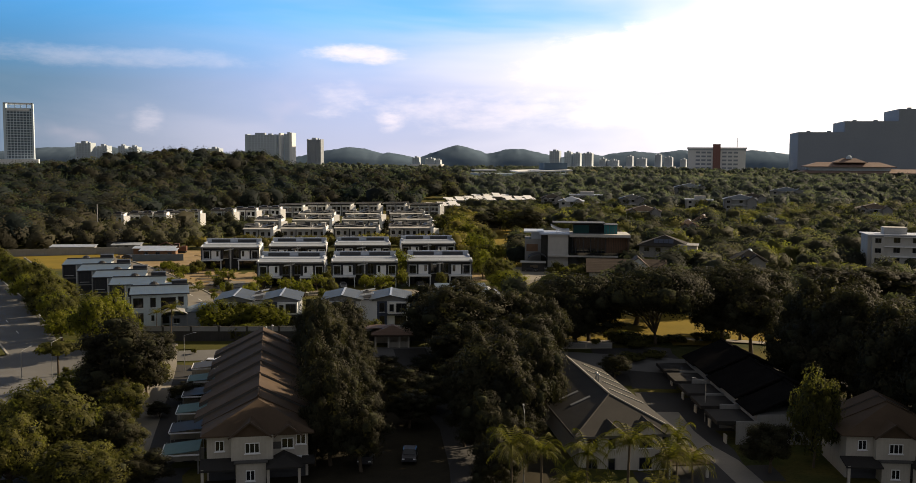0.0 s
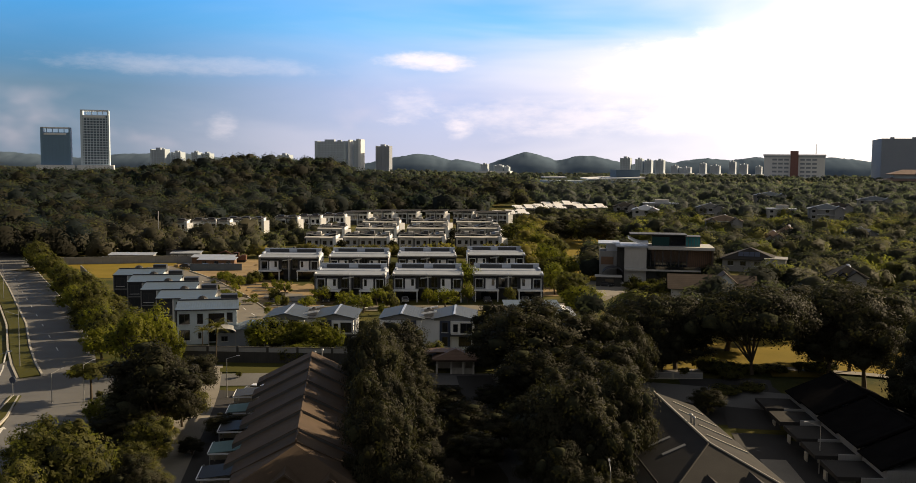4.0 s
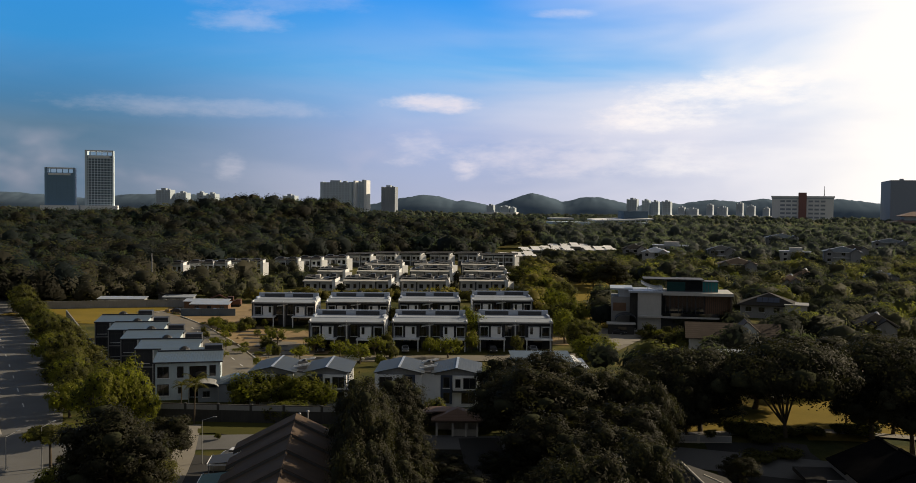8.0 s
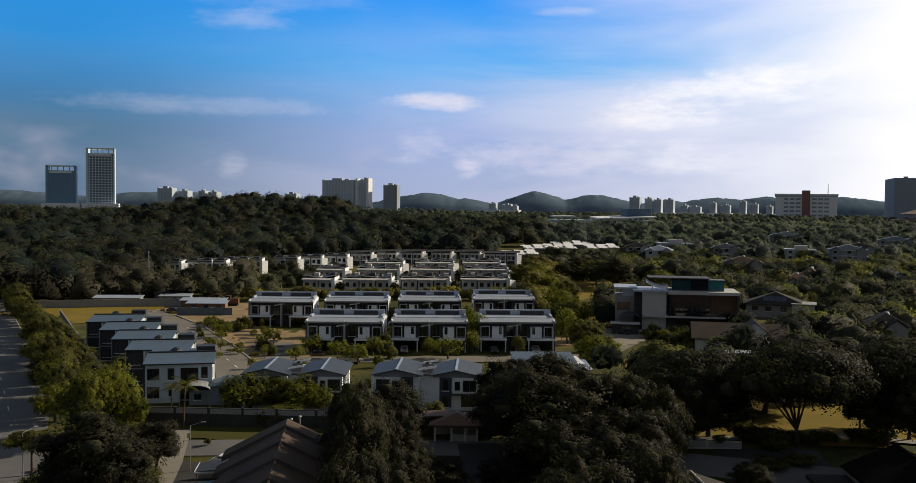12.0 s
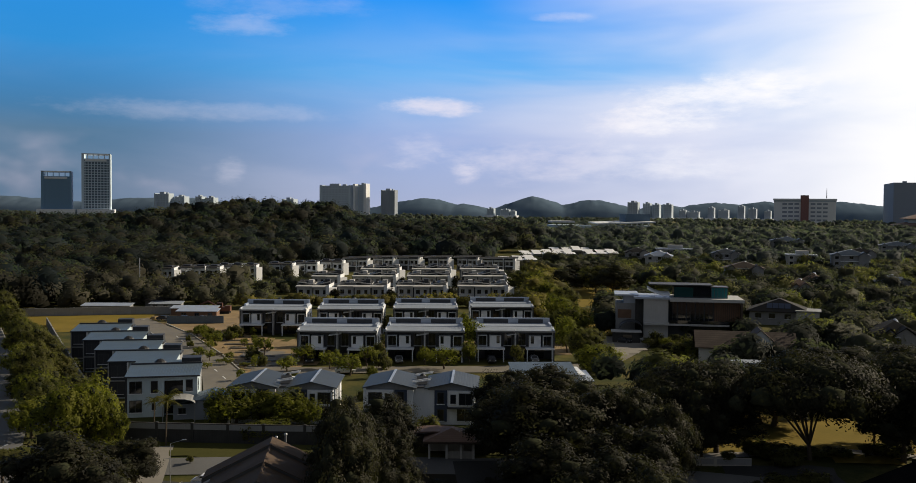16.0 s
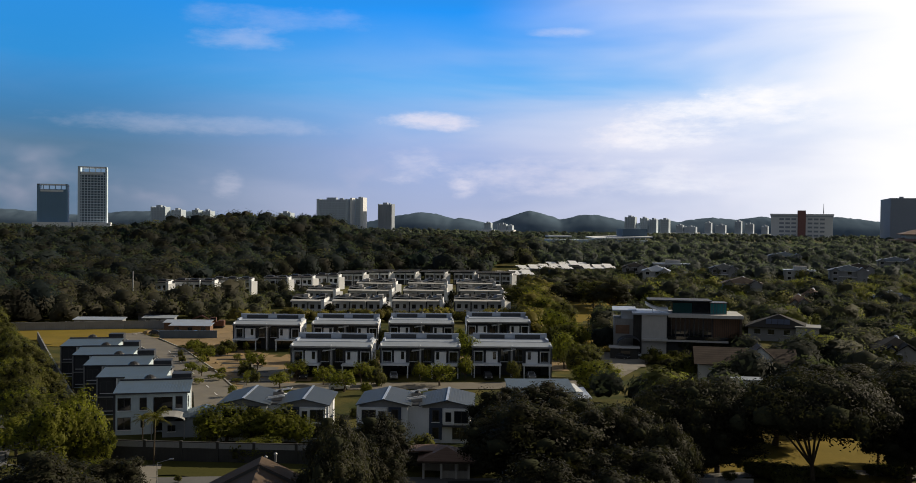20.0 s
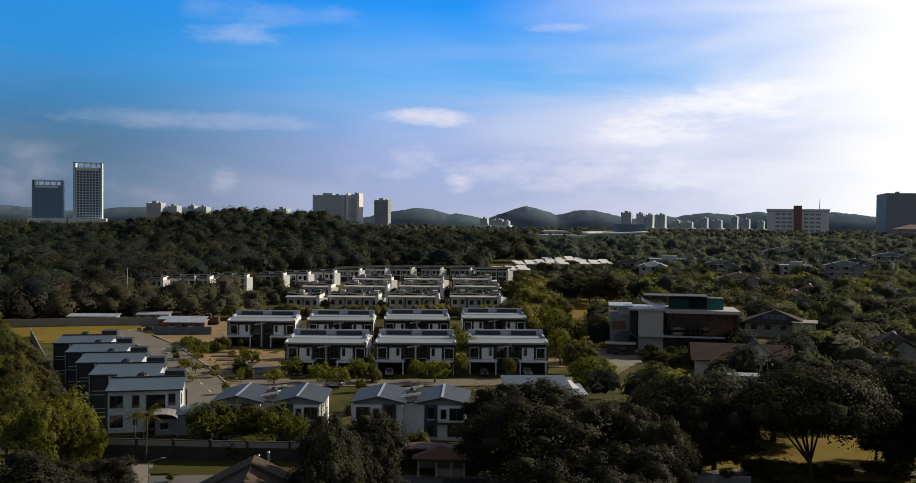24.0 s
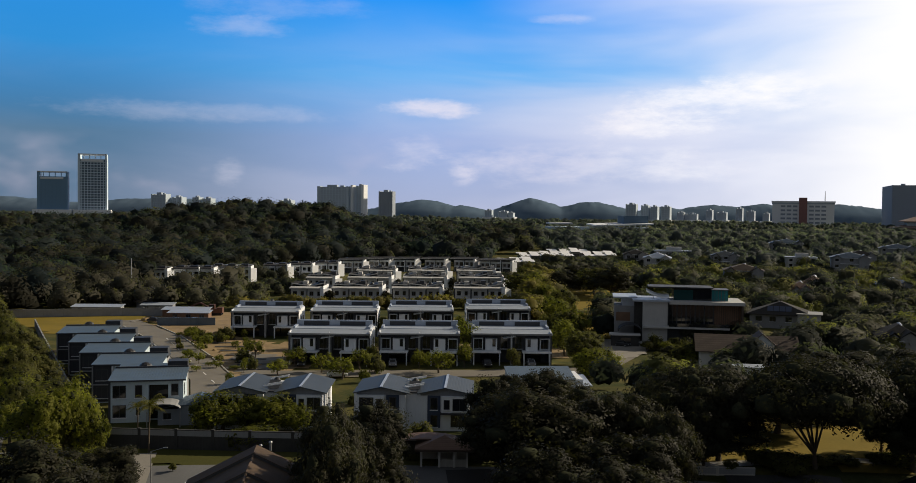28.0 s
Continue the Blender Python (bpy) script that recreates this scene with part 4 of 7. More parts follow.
for x, y in ROW_A[1:]:
    twin = copy_thing(first, pose(x, y, 0, 0, 0, 14))
    # charcoal panel makes the left part of each copy's front darker
    part("front_cladding", Geo().box(-5.62, -2.5, -0.04, 0.0, 0.2, 6.5), M_DARK, twin, "charcoal panel darkening the left of the front")
    part("front_ledge", Geo().box(-5.75, -2.3, -0.35, 0.0, 3.1, 3.3), M_GREY, twin, "pale ledge between storeys")
    part("front_fin", Geo().box(-5.8, -5.62, -0.4, 0.0, 0.1, 6.5), M_GREY, twin, "pale vertical fin")
    part("front_fin", Geo().box(-2.5, -2.3, -0.5, 0.0, 0.1, 6.5), M_WHITE, twin, "white vertical fin")
part("rear_roof", Geo().slab([(-5.6, 9.2, 6.9), (5.2, 9.2, 6.9), (5.2, 12.9, 7.3), (-5.6, 12.9, 7.3)], 0.12), M_METAL, first, "lower blue-grey rear roof sheet")
annex = thing("guard_house", pose(-53.4, 190.0, 0, 0, 0, 17), "blue-grey guard house with dark pitched roof and pale curved awning", "guard house")
part("wall", Geo().box(-2.4, 4.2, 0, 4.6, 0, 3.3).box(-5.6, -2.4, 0.6, 4.6, 0, 2.5), M_SLATE, annex, "blue-grey rendered wall")
part("roof", hip_roof(Geo(), -2.8, 4.6, -0.4, 5.0, 3.3, 1.2, 1.2, 1.2), M_METAL, annex, "blue-grey metal roof")
part("side_roof", Geo().slab([(-6.0, 0.2, 2.5), (-2.6, 0.2, 3.3), (-2.6, 4.8, 3.3), (-6.0, 4.8, 2.5)], 0.16), M_METAL, annex, "sloping side roof")
part("door_surround", Geo().box(0.9, 3.7, -0.06, 0, 0, 2.9), M_STONE, annex, "pale door surround")
window(annex, 2.0, 0.5, 1.7, 2.1, -0.06, 1)
window(annex, -4.2, 0.9, 1.2, 1.0, 0.6, 2)
part("awning", Geo().vault(-4.6, 2.9, 2.6, 0.9, -1.8, 3.0, 0.1, 8), M_GREY, annex, "pale curved awning")
for x in (-7.1, -2.2):
    part("awning_post", Geo().box(x, x + 0.15, -1.4, -1.25, 0, 2.6), M_POLE, annex)
lodge = thing("lodge", pose(-12.4, 172.4, 0, 0, 0, 4), "small open lodge with reddish-brown tiled roof and pale columns", "lodge")
part("roof", hip_roof(Geo(), -3.9, 3.9, -2.4, 2.6, 2.5, 1.5, 1.9, 1.9), M_TERRA, lodge, "reddish-brown tiled roof")
part("fascia", Geo().box(-3.9, 3.9, -2.46, -2.4, 2.2, 2.46), M_BROWN, lodge)
part("rear_wall", Geo().box(-3.2, 3.2, 2.0, 2.2, 0, 2.45), M_BEIGE, lodge, "cream rear wall")
part("counter", Geo().box(-0.6, 3.0, -1.6, -1.4, 0, 1.0), M_BEIGE, lodge, "cream low front wall")
for x in (-3.2, -0.8, 1.2, 2.9):
    part("column", Geo().box(x, x + 0.3, -1.9, -1.6, 0, 2.45), M_CREAM, lodge)

pair = gabled_pair(pose(-19.0, 190.8, 0, 0, 0, 3), "gabled semi-detached houses")
copy_thing(pair, pose(-40.9, 188.6, 0, 0, 0, 5) @ Matrix.Diagonal((0.94, 1, 1, 1)))
deck = deck_house(pose(-5.3, 255.6, 0, 0, 0, 5), "flat-roofed semi-detached houses")
for x, y, r in ((-25.6, 252.4, 5), (-45.0, 249.3, 4), (-10.1, 307.5, 7), (-31.0, 300.0, 6), (-51.0, 294.6, 5), (-71.0, 289.5, 5)):
    copy_thing(deck, pose(x, y, 0, 0, 0, r))
low = thing("flat_house", pose(2.0, 216.5, -2.0, 0, 0, 8), "low pale house with shallow grey roof half hidden by trees", "house")
part("wall", Geo().box(-6.6, 6.6, 0, 9, 0, 5.9), M_WHITE, low)
part("roof", Geo().slab([(-7.0, -0.6, 6.0), (5.2, -0.6, 6.0), (5.2, 8.0, 7.0), (-7.0, 8.0, 7.0)], 0.15), M_METAL, low, "shallow blue-grey roof sheet")
part("side_roof", Geo().slab([(5.4, -1.4, 5.0), (8.0, -1.4, 5.0), (8.0, 7.0, 5.6), (5.4, 7.0, 5.6)], 0.15).box(5.4, 7.6, -1.0, 6.8, 0, 5.0), M_PALE, low)
for x in (-4.5, -1.5, 2.5):
    window(low, x, 3.4, 1.6, 1.6, 0.0, 2)

for x, y, n, r in ((-79.8, 371, 2, 3), (-62.6, 374.5, 3, 3), (-41.8, 379, 3, 4), (-20, 383.5, 3, 4), (-86, 420, 2, 3), (-67, 425, 3, 3), (-45, 430, 3, 4), (-22, 435, 3, 4),
                   (-72, 470, 3, 3), (-49, 476, 3, 4), (-27, 481, 3, 4)):
    far_row(pose(x, y, rise(x, y), 0, 0, r), "pale terraces", n, M_STONE, M_STONE)
for x, y, n, r in ((-163, 446, 1, 10), (-152, 456, 3, 10), (-140, 472, 3, 10), (-124, 490, 2, 8), (-115, 503, 2, 8), (-105, 518, 2, 6), (-97, 545, 2, 4), (-85, 560, 2, 0), (-71, 563, 2, -2), (-55, 567, 2, -2), (-39, 571, 2, -2), (-21, 562, 3, -2)):
    far_row(pose(x, y, rise(x, y), 0, 0, r), "white terraces at the wood's edge", n, M_WHITE if y < 540 else M_STONE, M_PALE, True)
for x, y, n, r in ((-10, 590, 3, 14), (8, 640, 5, 16), (42, 648, 3, 14), (24, 668, 4, 14)):
    bright_row(pose(x, y, rise(x, y), 0, 0, r), "bright-roofed rows", n)


def tiled_terrace(m, label, units, roof_mat, group, unit=8.0, half=6.3, left=1.3):
    """A terrace seen from its end: hipped front, then stepped roofs along one ridge (local +y)."""
    h = thing("tiled_terrace", m, label, "terrace house", group)
    length = units * unit
    part("wall", Geo().box(-half + 0.7, half - 0.7, 0, length, 0, 5.9), M_BEIGE, h, "cream rendered wall")
    # front hip
    g = hip_roof(Geo(), -half, half, -0.6, 6.0, 5.8, 3.0, 4.3, 0.0)
    roof = part("roof", g, roof_mat, h)
    for i in range(units):
        y0 = 4.3 + i * unit * (length - 4.3) / length
        step = unit * (length - 4.3) / length
        a = part("roof_step", gable_roof(Geo(), -half - 0.2, half + 0.2, y0, y0 + step * 0.55, 5.75, 3.25), roof_mat, h)
        ya, yb, top = y0 + step * 0.5, y0 + step + 0.1, 9.0 + 0.34 * min(1.0, left)
        drop = 3.25 / (half + 0.2)
        part("roof_step", Geo().slab([(-half - left, ya, top - drop * (half + left)), (0, ya, top), (0, yb, top), (-half - left, yb, top - drop * (half + left))], 0.3)
             .slab([(0, ya, top), (half + 0.3, ya, top - drop * (half + 0.3)), (half + 0.3, yb, top - drop * (half + 0.3)), (0, yb, top)], 0.3), roof_mat, h)
        # dark strips paint the shadow line under each roof step
        for yy in (ya - 0.06, yb):
            part("verge_board", Geo().slab([(-half - left, yy, top - drop * (half + left) - 0.08), (0, yy, top - 0.08), (0, yy + 0.06, top - 0.08), (-half - left, yy + 0.06, top - drop * (half + left) - 0.08)], 0.42)
                 .slab([(0, yy, top - 0.08), (half + 0.3, yy, top - drop * (half + 0.3) - 0.08), (half + 0.3, yy + 0.06, top - drop * (half + 0.3) - 0.08), (0, yy + 0.06, top - 0.08)], 0.42), M_SHADE_GREY, h, "dark strip for the shadow under the roof step")
        part("ridge_cap", Geo().tube((0, y0, 9.05), (0, y0 + step * 0.5, 9.05), 0.12, 0.14, 6), roof_mat, a)
        for z in (0.5, 3.4):
            side_window(h, y0 + step * 0.4, z, 1.6, 1.5, half - 0.7, 1, 1)
    for c, wd, top in ((-0.8, 4.6, 1.7), (3.4, 3.0, 1.15)):
        gg = Geo()
        gg.slab([(c - wd / 2, -1.15, 5.7), (c, -1.15, 5.7 + top), (c, 2.0, 5.7 + top), (c - wd / 2, 0.2, 5.7)], 0.14)
        gg.slab([(c, -1.15, 5.7 + top), (c + wd / 2, -1.15, 5.7), (c + wd / 2, 0.2, 5.7), (c, 2.0, 5.7 + top)], 0.14)
        d = part("gable_roof", gg, roof_mat, h)
        part("gable_wall", Geo().poly((c - wd / 2 + 0.3, -1.0, 5.7), (c + wd / 2 - 0.3, -1.0, 5.7), (c, -1.0, 5.6 + top)), M_TILE, d, "brown tiled gable face")
        part("barge_board", Geo().slab([(c - wd / 2 - 0.1, -1.42, 5.78), (c, -1.42, 5.85 + top), (c, -1.3, 5.85 + top), (c - wd / 2 - 0.1, -1.3, 5.78)], 0.25)
             .slab([(c, -1.42, 5.85 + top), (c + wd / 2 + 0.1, -1.42, 5.78), (c + wd / 2 + 0.1, -1.3, 5.78), (c, -1.3, 5.85 + top)], 0.25), M_BROWN, d)
    part("bay", Geo().box(-2.9, 1.7, -1.0, 0, 3.0, 5.7), M_BEIGE, h, "cream projecting upper bay")
    part("ground_bay", Geo().box(-2.4, 0.9, -1.7, 0, 0, 2.9), M_BEIGE, h, "cream ground-floor bay")
    part("bay_ledge", Geo().box(-2.6, 1.1, -1.9, -1.0, 2.9, 3.05), M_SHADE_GREY, h)
    part("porch_roof", hip_roof(Geo(), 0.9, 4.9, -3.2, 0.2, 2.7, 1.0, 1.6, 0.0), M_TILE_GREY, h, "dark tiled porch roof")
    part("porch_roof", Geo().slab([(-half, -2.6, 2.55), (-2.5, -2.6, 2.55), (-2.5, 0.0, 3.1), (-half, 0.0, 3.1)], 0.18), M_TILE_GREY, h, "dark tiled porch roof")
    part("porch_roof", Geo().slab([(4.9, -1.6, 2.6), (half, -1.6, 2.6), (half, 0.0, 3.0), (4.9, 0.0, 3.0)], 0.18), M_TILE_GREY, h, "dark tiled porch roof")
    # dark sheets stand in for the shaded porch openings
    for x0, x1 in ((-half + 0.9, -2.5), (1.0, half - 1.0)):
        part("porch_shade", Geo().box(x0, x1, -0.12, -0.04, 0.0, 2.6), M_DARK, h, "dark sheet for shade in the open porch")
    for x in (-half + 0.2, 1.0, 4.4):
        part("porch_column", Geo().box(x, x + 0.3, -2.5, -2.2, 0, 2.6), M_BEIGE, h)
    part("shutter", Geo().box(1.6, 2.6, -0.09, 0.0, 3.9, 4.7), M_SHADE_GREY, h, "dark shuttered opening")
    for x, z, w, n, y in ((-4.2, 3.9, 1.2, 2, 0.0), (-0.6, 3.8, 1.9, 3, -1.0), (3.3, 3.9, 1.6, 2, 0.0), (-0.8, 0.9, 1.2, 2, -1.7), (4.8, 4.3, 1.3, 2, 0.0)):
        window(h, x, z, w * 0.85, 1.2, y, n, M_WHITE)
    part("string_course", Geo().box(-half + 0.6, half - 0.6, -0.08, 0, 2.75, 3.0), M_WHITE, h)
    return h


terrace = tiled_terrace(pose(-22.6, 103.6, -2.0, 0, 0, 11), "brown-tiled terrace with stepped roofs and cream walls", 6, M_TILE, "tiled terraces")
vent = thing("roof_vent", pose(-31.0, 152.5, 6.85), "small galvanised cowl vents on the brown roof ridge", "roof vent")
part("cowl", Geo().dome(0.35, 0, 0.3, 0.22, 0.25).tube((0.35, 0, -0.6), (0.35, 0, 0.3), 0.12, 0.12), M_POLE, vent)
part("cowl", Geo().dome(-0.4, -1.4, 0.3, 0.2, 0.2).tube((-0.4, -1.4, -0.5), (-0.4, -1.4, 0.3), 0.11, 0.11), M_POLE, vent)
# car porches along the lane
for i in range(6):
    f = i / 5
    x, y = -32.3 - 9.0 * f, 107 + 44 * f
    a = thing("car_porch", pose(x, y, rise(x, y), 0, 0, 11), "pale blue polycarbonate car-porch awning on steel posts", "car porch", "car porches")
    part("awning", Geo().slab([(-2.0, -2.4, 2.4), (2.2, -2.4, 2.8), (2.2, 2.0, 2.8), (-2.0, 2.0, 2.4)], 0.08), M_CANOPY if i % 2 == 0 else M_DARK, a)
    for px, py in ((-1.9, -2.3), (-1.9, 1.8), (2.0, -2.3), (2.0, 1.8)):
        part("post", Geo().box(px, px + 0.12, py, py + 0.12, 0, 2.55), M_POLE, a)
    part("beam", Geo().box(-2.0, 2.2, -2.5, -2.38, 2.2, 2.36).box(-2.1, -1.98, -2.38, 2.0, 2.25, 2.41), M_WHITE, a, "white steel edge beam")
    part("side_wall", Geo().box(-2.4, 2.4, 2.4, 2.6, 0, 1.6), M_BEIGE, a)


def long_hip(m, label, length, half, roof_mat, group):
    """A long hipped terrace seen from its end, with pale ridge cappings, roof lights and low porches on one side."""
    h = thing("tiled_terrace", m, label, "terrace house", group)
    z, rise_z, inset = 5.5, 2.95, 8.6
    part("wall", Geo().box(-half + 0.7, half - 0.7, 0.7, length - 0.7, 0, z), M_BEIGE, h, "cream rendered wall")
    roof = part("roof", hip_roof(Geo(), -half, half, 0, length, z, rise_z, inset, 4.0), roof_mat, h)
    part("fascia", Geo().box(-half, half, -0.08, 0.0, z - 0.32, z - 0.02).box(half, half + 0.08, 0, length, z - 0.32, z - 0.02).box(-half - 0.08, -half, 0, length, z - 0.32, z - 0.02), M_SHADE_GREY, roof)
    part("ridge_cap", Geo().tube((0, inset, z + rise_z + 0.04), (0, length - 4.0, z + rise_z + 0.04), 0.16, 0.16, 6), M_KERB, roof, "pale ridge capping")
    part("hip_cap", Geo().tube((0, inset, z + rise_z + 0.04), (half, 0, z + 0.04), 0.12, 0.12, 6), M_KERB, roof, "pale hip capping")
    part("hip_cap", Geo().tube((0, inset, z + rise_z + 0.04), (-half, 0, z + 0.04), 0.10, 0.10, 6), roof_mat, roof)
    slope = rise_z / half
    for k, y in enumerate((13.0, 18.5, 24.0, 29.5)):
        a, b = 1.2 + 0.8 * (k % 2), half - 0.6
        part("party_cap", Geo().slab([(a, y, z + rise_z - slope * a + 0.16), (b, y, z + rise_z - slope * b + 0.16), (b, y + 0.32, z + rise_z - slope * b + 0.16), (a, y + 0.32, z + rise_z - slope * a + 0.16)], 0.26), M_KERB, roof, "pale party-wall capping")
    for y, a, b in ((10.5, -2.0, -4.6), (14.5, -2.6, -5.4)):
        part("roof_light", Geo().slab([(a, y, z + rise_z + slope * a + 0.08), (b, y, z + rise_z + slope * b + 0.08), (b, y + 0.6, z + rise_z + slope * b + 0.08), (a, y + 0.6, z + rise_z + slope * a + 0.08)][::-1], 0.1), M_GREY, roof, "translucent strip roof light")
    for y in (17.0, 18.2):
        v = part("roof_vent", Geo().tube((0.9, y, z + rise_z - 0.5), (0.9, y, z + rise_z + 0.5), 0.14, 0.14).dome(0.9, y, z + rise_z + 0.5, 0.24, 0.25), M_POLE, roof, "galvanised cowl vent")
    for c, wd, top in ((-1.9, 3.4, 1.25), (2.6, 4.2, 1.5)):
        g = Geo().slab([(c - wd / 2, -0.5, z + 0.05), (c, -0.5, z + top), (c, 3.2, z + top), (c - wd / 2, 0.6, z + 0.05)], 0.14)
        g.slab([(c, -0.5, z + top), (c + wd / 2, -0.5, z + 0.05), (c + wd / 2, 0.6, z + 0.05), (c, 3.2, z + top)], 0.14)
        d = part("gable_roof", g, roof_mat, h)
        part("gable_wall", Geo().poly((c - wd / 2 + 0.3, -0.1, z), (c + wd / 2 - 0.3, -0.1, z), (c, -0.1, z + top - 0.15)), M_BEIGE, d)
    part("porch_roof", hip_roof(Geo(), 3.6, 9.4, -3.4, 2.4, 2.7, 1.2, 2.2, 0.6), M_TILE, h, "brown tiled porch roof")
    for x in (4.0, 8.8):
        part("porch_column", Geo().box(x, x + 0.3, -3.0, -2.7, 0, 2.7), M_BEIGE, h)
    for x, w, n in ((-4.4, 1.4, 2), (-1.9, 0.9, 1), (2.4, 1.6, 2), (4.9, 0.9, 1)):
        window(h, x, 3.6, w, 1.4, 0.7, n)
        window(h, x, 0.9, w, 1.5, 0.7, n)
    for i in range(5):
        y = 4.0 + 6.2 * i
        part("porch_slab", Geo().box(half - 0.7, half + 2.6, y, y + 4.8, 2.5, 2.85), M_GREY if i % 2 == 0 else M_SHADE_GREY, h, "flat porch roof")
        part("porch_wall", Geo().box(half + 2.3, half + 2.5, y + 0.2, y + 1.6, 0, 2.5), M_BEIGE, h)
        side_window(h, y + 2.4, 3.3, 1.4, 1.3, half - 0.7, 1, 1)
    return h


long_hip(pose(20.9, 112.3, -4.2, 0, 0, 7.4), "dark grey hipped terrace with pale ridge cappings", 36.0, 6.75, M_TILE_GREY, "tiled terraces")


def long_roof(m, label, length, half, roof_mat, group, cap=None):
    """A terrace whose low ridge is edged by pale cappings."""
    h = thing("tiled_terrace", m, label, "terrace house", group)
    part("wall", Geo().box(-half + 0.6, half - 0.6, 0, length, 0, 4.2), M_GREY, h)
    n = int(length / 7)
    for i in range(n):
        y0, y1 = i * length / n, (i + 1) * length / n
        k = 0.35 * (i % 2)
        r = part("roof", gable_roof(Geo(), -half, half, y0, y1 + 0.02, 4.2 + k, 3.0), roof_mat, h)
        part("fire_wall_cap", Geo().slab([(-half, y0, 4.35 + k), (0, y0, 7.4 + k), (0, y0 + 0.3, 7.4 + k), (-half, y0 + 0.3, 4.35 + k)], 0.3)
             .slab([(0, y0, 7.4 + k), (half, y0, 4.35 + k), (half, y0 + 0.3, 4.35 + k), (0, y0 + 0.3, 7.4 + k)], 0.3), cap or M_KERB, r, "pale party-wall capping")
        part("ridge_cap", Geo().box(-0.2, 0.2, y0, y1, 7.15 + k, 7.4 + k), cap or M_KERB, r, "pale ridge capping")
        for s in (-1, 1):
            side_window(h, (y0 + y1) / 2, 1.0, 2.0, 1.6, s * (half - 0.6), 1, s)
            # slab colour is kept dark for the shade on the porches
            part("porch_slab", Geo().box(*sorted((s * (half - 0.6), s * (half + (4.6 if s < 0 else 2.4)))), y0 + 0.8 + k, y1 - 0.6, 2.6, 3.1), M_TILE_GREY, h, "flat porch roof, dark grey for its shade")
            part("fire_wall", Geo().box(*sorted((s * (half - 0.6), s * (half + 2.2))), y0 - 0.1, y0 + 0.1, 0, 3.3 + k), M_GREY, h, "stained party wall between porches")
            # dark panel carries the shade of the open porch
            part("porch_front", Geo().box(*sorted((s * (half + 0.2), s * (half + 0.3))), y0 + 1.0, y1 - 0.8, 0, 2.6), M_WALL, h, "dark sheet for shade in the open porch front")
            part("gate_wall", Geo().box(*sorted((s * (half + 3.3), s * (half + 3.5))), y0 + 0.2, y0 + 1.3, 0, 1.3), M_BEIGE, h)
    for z in (0.8,):
        window(h, -2.0, z, 1.6, 1.5, 0.0, 2)
        window(h, 2.0, z, 1.6, 1.5, 0.0, 2)
    return h


long_roof(pose(46.6, 124.5, -3.6, 0, 0, 1), "tiled terrace with deep shade put into its roof colour, flat porches", 38, 6.8, M_TILE_SHADE, "tiled terraces", M_TILE_SHADE)
third = tiled_terrace(pose(53.2, 111.0, -3.9, 0, 0, -4), "brown-tiled corner house with cream walls", 1, M_TILE, "tiled terraces", 9.0, 6.8, 0.6)
sky_l = thing("roof_skylight", pose(53.9, 113.7, 3.55, 27, 0, -4), "white framed skylight on the brown roof", "skylight")
part("frame", Geo().box(-1.2, 1.2, -0.9, 0.9, 0, 0.18), M_WHITE, sky_l)
part("pane", Geo().box(-1.0, 1.0, -0.7, 0.7, 0.18, 0.2), M_CANOPY, sky_l)

# the large modern house
big = thing("modern_house", pose(40.0, 292.0, 0, 0, 0, -4), "large grey modern house with dark glazed front", "house")
part("wing", Geo().box(-12.3, -6.0, 0, 11, 0, 11.2), M_STONE, big, "light grey rendered side block")
part("wing_recess", Geo().box(-14.4, -12.3, 2.2, 10, 0, 10.9), M_WALL, big, "dark recessed side wall")
part("wing_roof", Geo().box(-14.9, -5.6, -0.7, 11.6, 11.2, 11.7), M_PALE, big, "pale flat roof edge")
part("main_block", Geo().box(-6.0, 12.4, 1.4, 12, 0, 10.7), M_DARK, big, "charcoal glazed main block")
part("roof_slab", Geo().box(-5.6, 13.2, -0.9, 12.6, 10.7, 11.5), M_STONE, big, "pale roof slab")
part("floor_slab", Geo().box(-12.2, 9.4, -1.6, 1.4, 4.5, 5.0), M_STONE, big, "pale terrace ledge")
part("timber_screen", Geo().box(5.8, 12.4, 1.2, 1.4, 4.2, 10.6), M_BRICK, big, "brown timber screen")
for i in range(12):
    part("slat", Geo().box(5.9 + i * 0.54, 6.02 + i * 0.54, 1.05, 1.2, 4.2, 10.6), M_BROWN, big)
for i in range(5):
    window(big, -4.7 + i * 2.3, 4.3, 2.2, 6.2, 1.4, 2, sill=False)
part("glass_rail", Geo().box(-5.8, 9.3, -1.55, -1.5, 5.0, 5.9), M_GLASS, big)
part("end_wall", Geo().box(12.4, 12.9, -0.5, 12, 0, 10.7), M_BROWN, big)
pent = part("penthouse", Geo().box(-4.4, 5.2, 3.0, 9.5, 11.5, 14.6), M_GLASS, big, "dark glazed roof storey")
part("penthouse_pane", Geo().box(-4.3, 0.6, 2.9, 3.0, 11.6, 14.2), M_TEAL, pent, "deep teal glass")
part("penthouse_roof", Geo().box(-10.8, 5.6, 2.2, 10.2, 14.7, 14.95), M_DARK, pent, "thin charcoal flat roof")
glaze = part("penthouse_glass", Geo().box(5.2, 9.4, 2.7, 7.5, 11.5, 14.3), M_CYAN, big, "bright teal glazed corner")
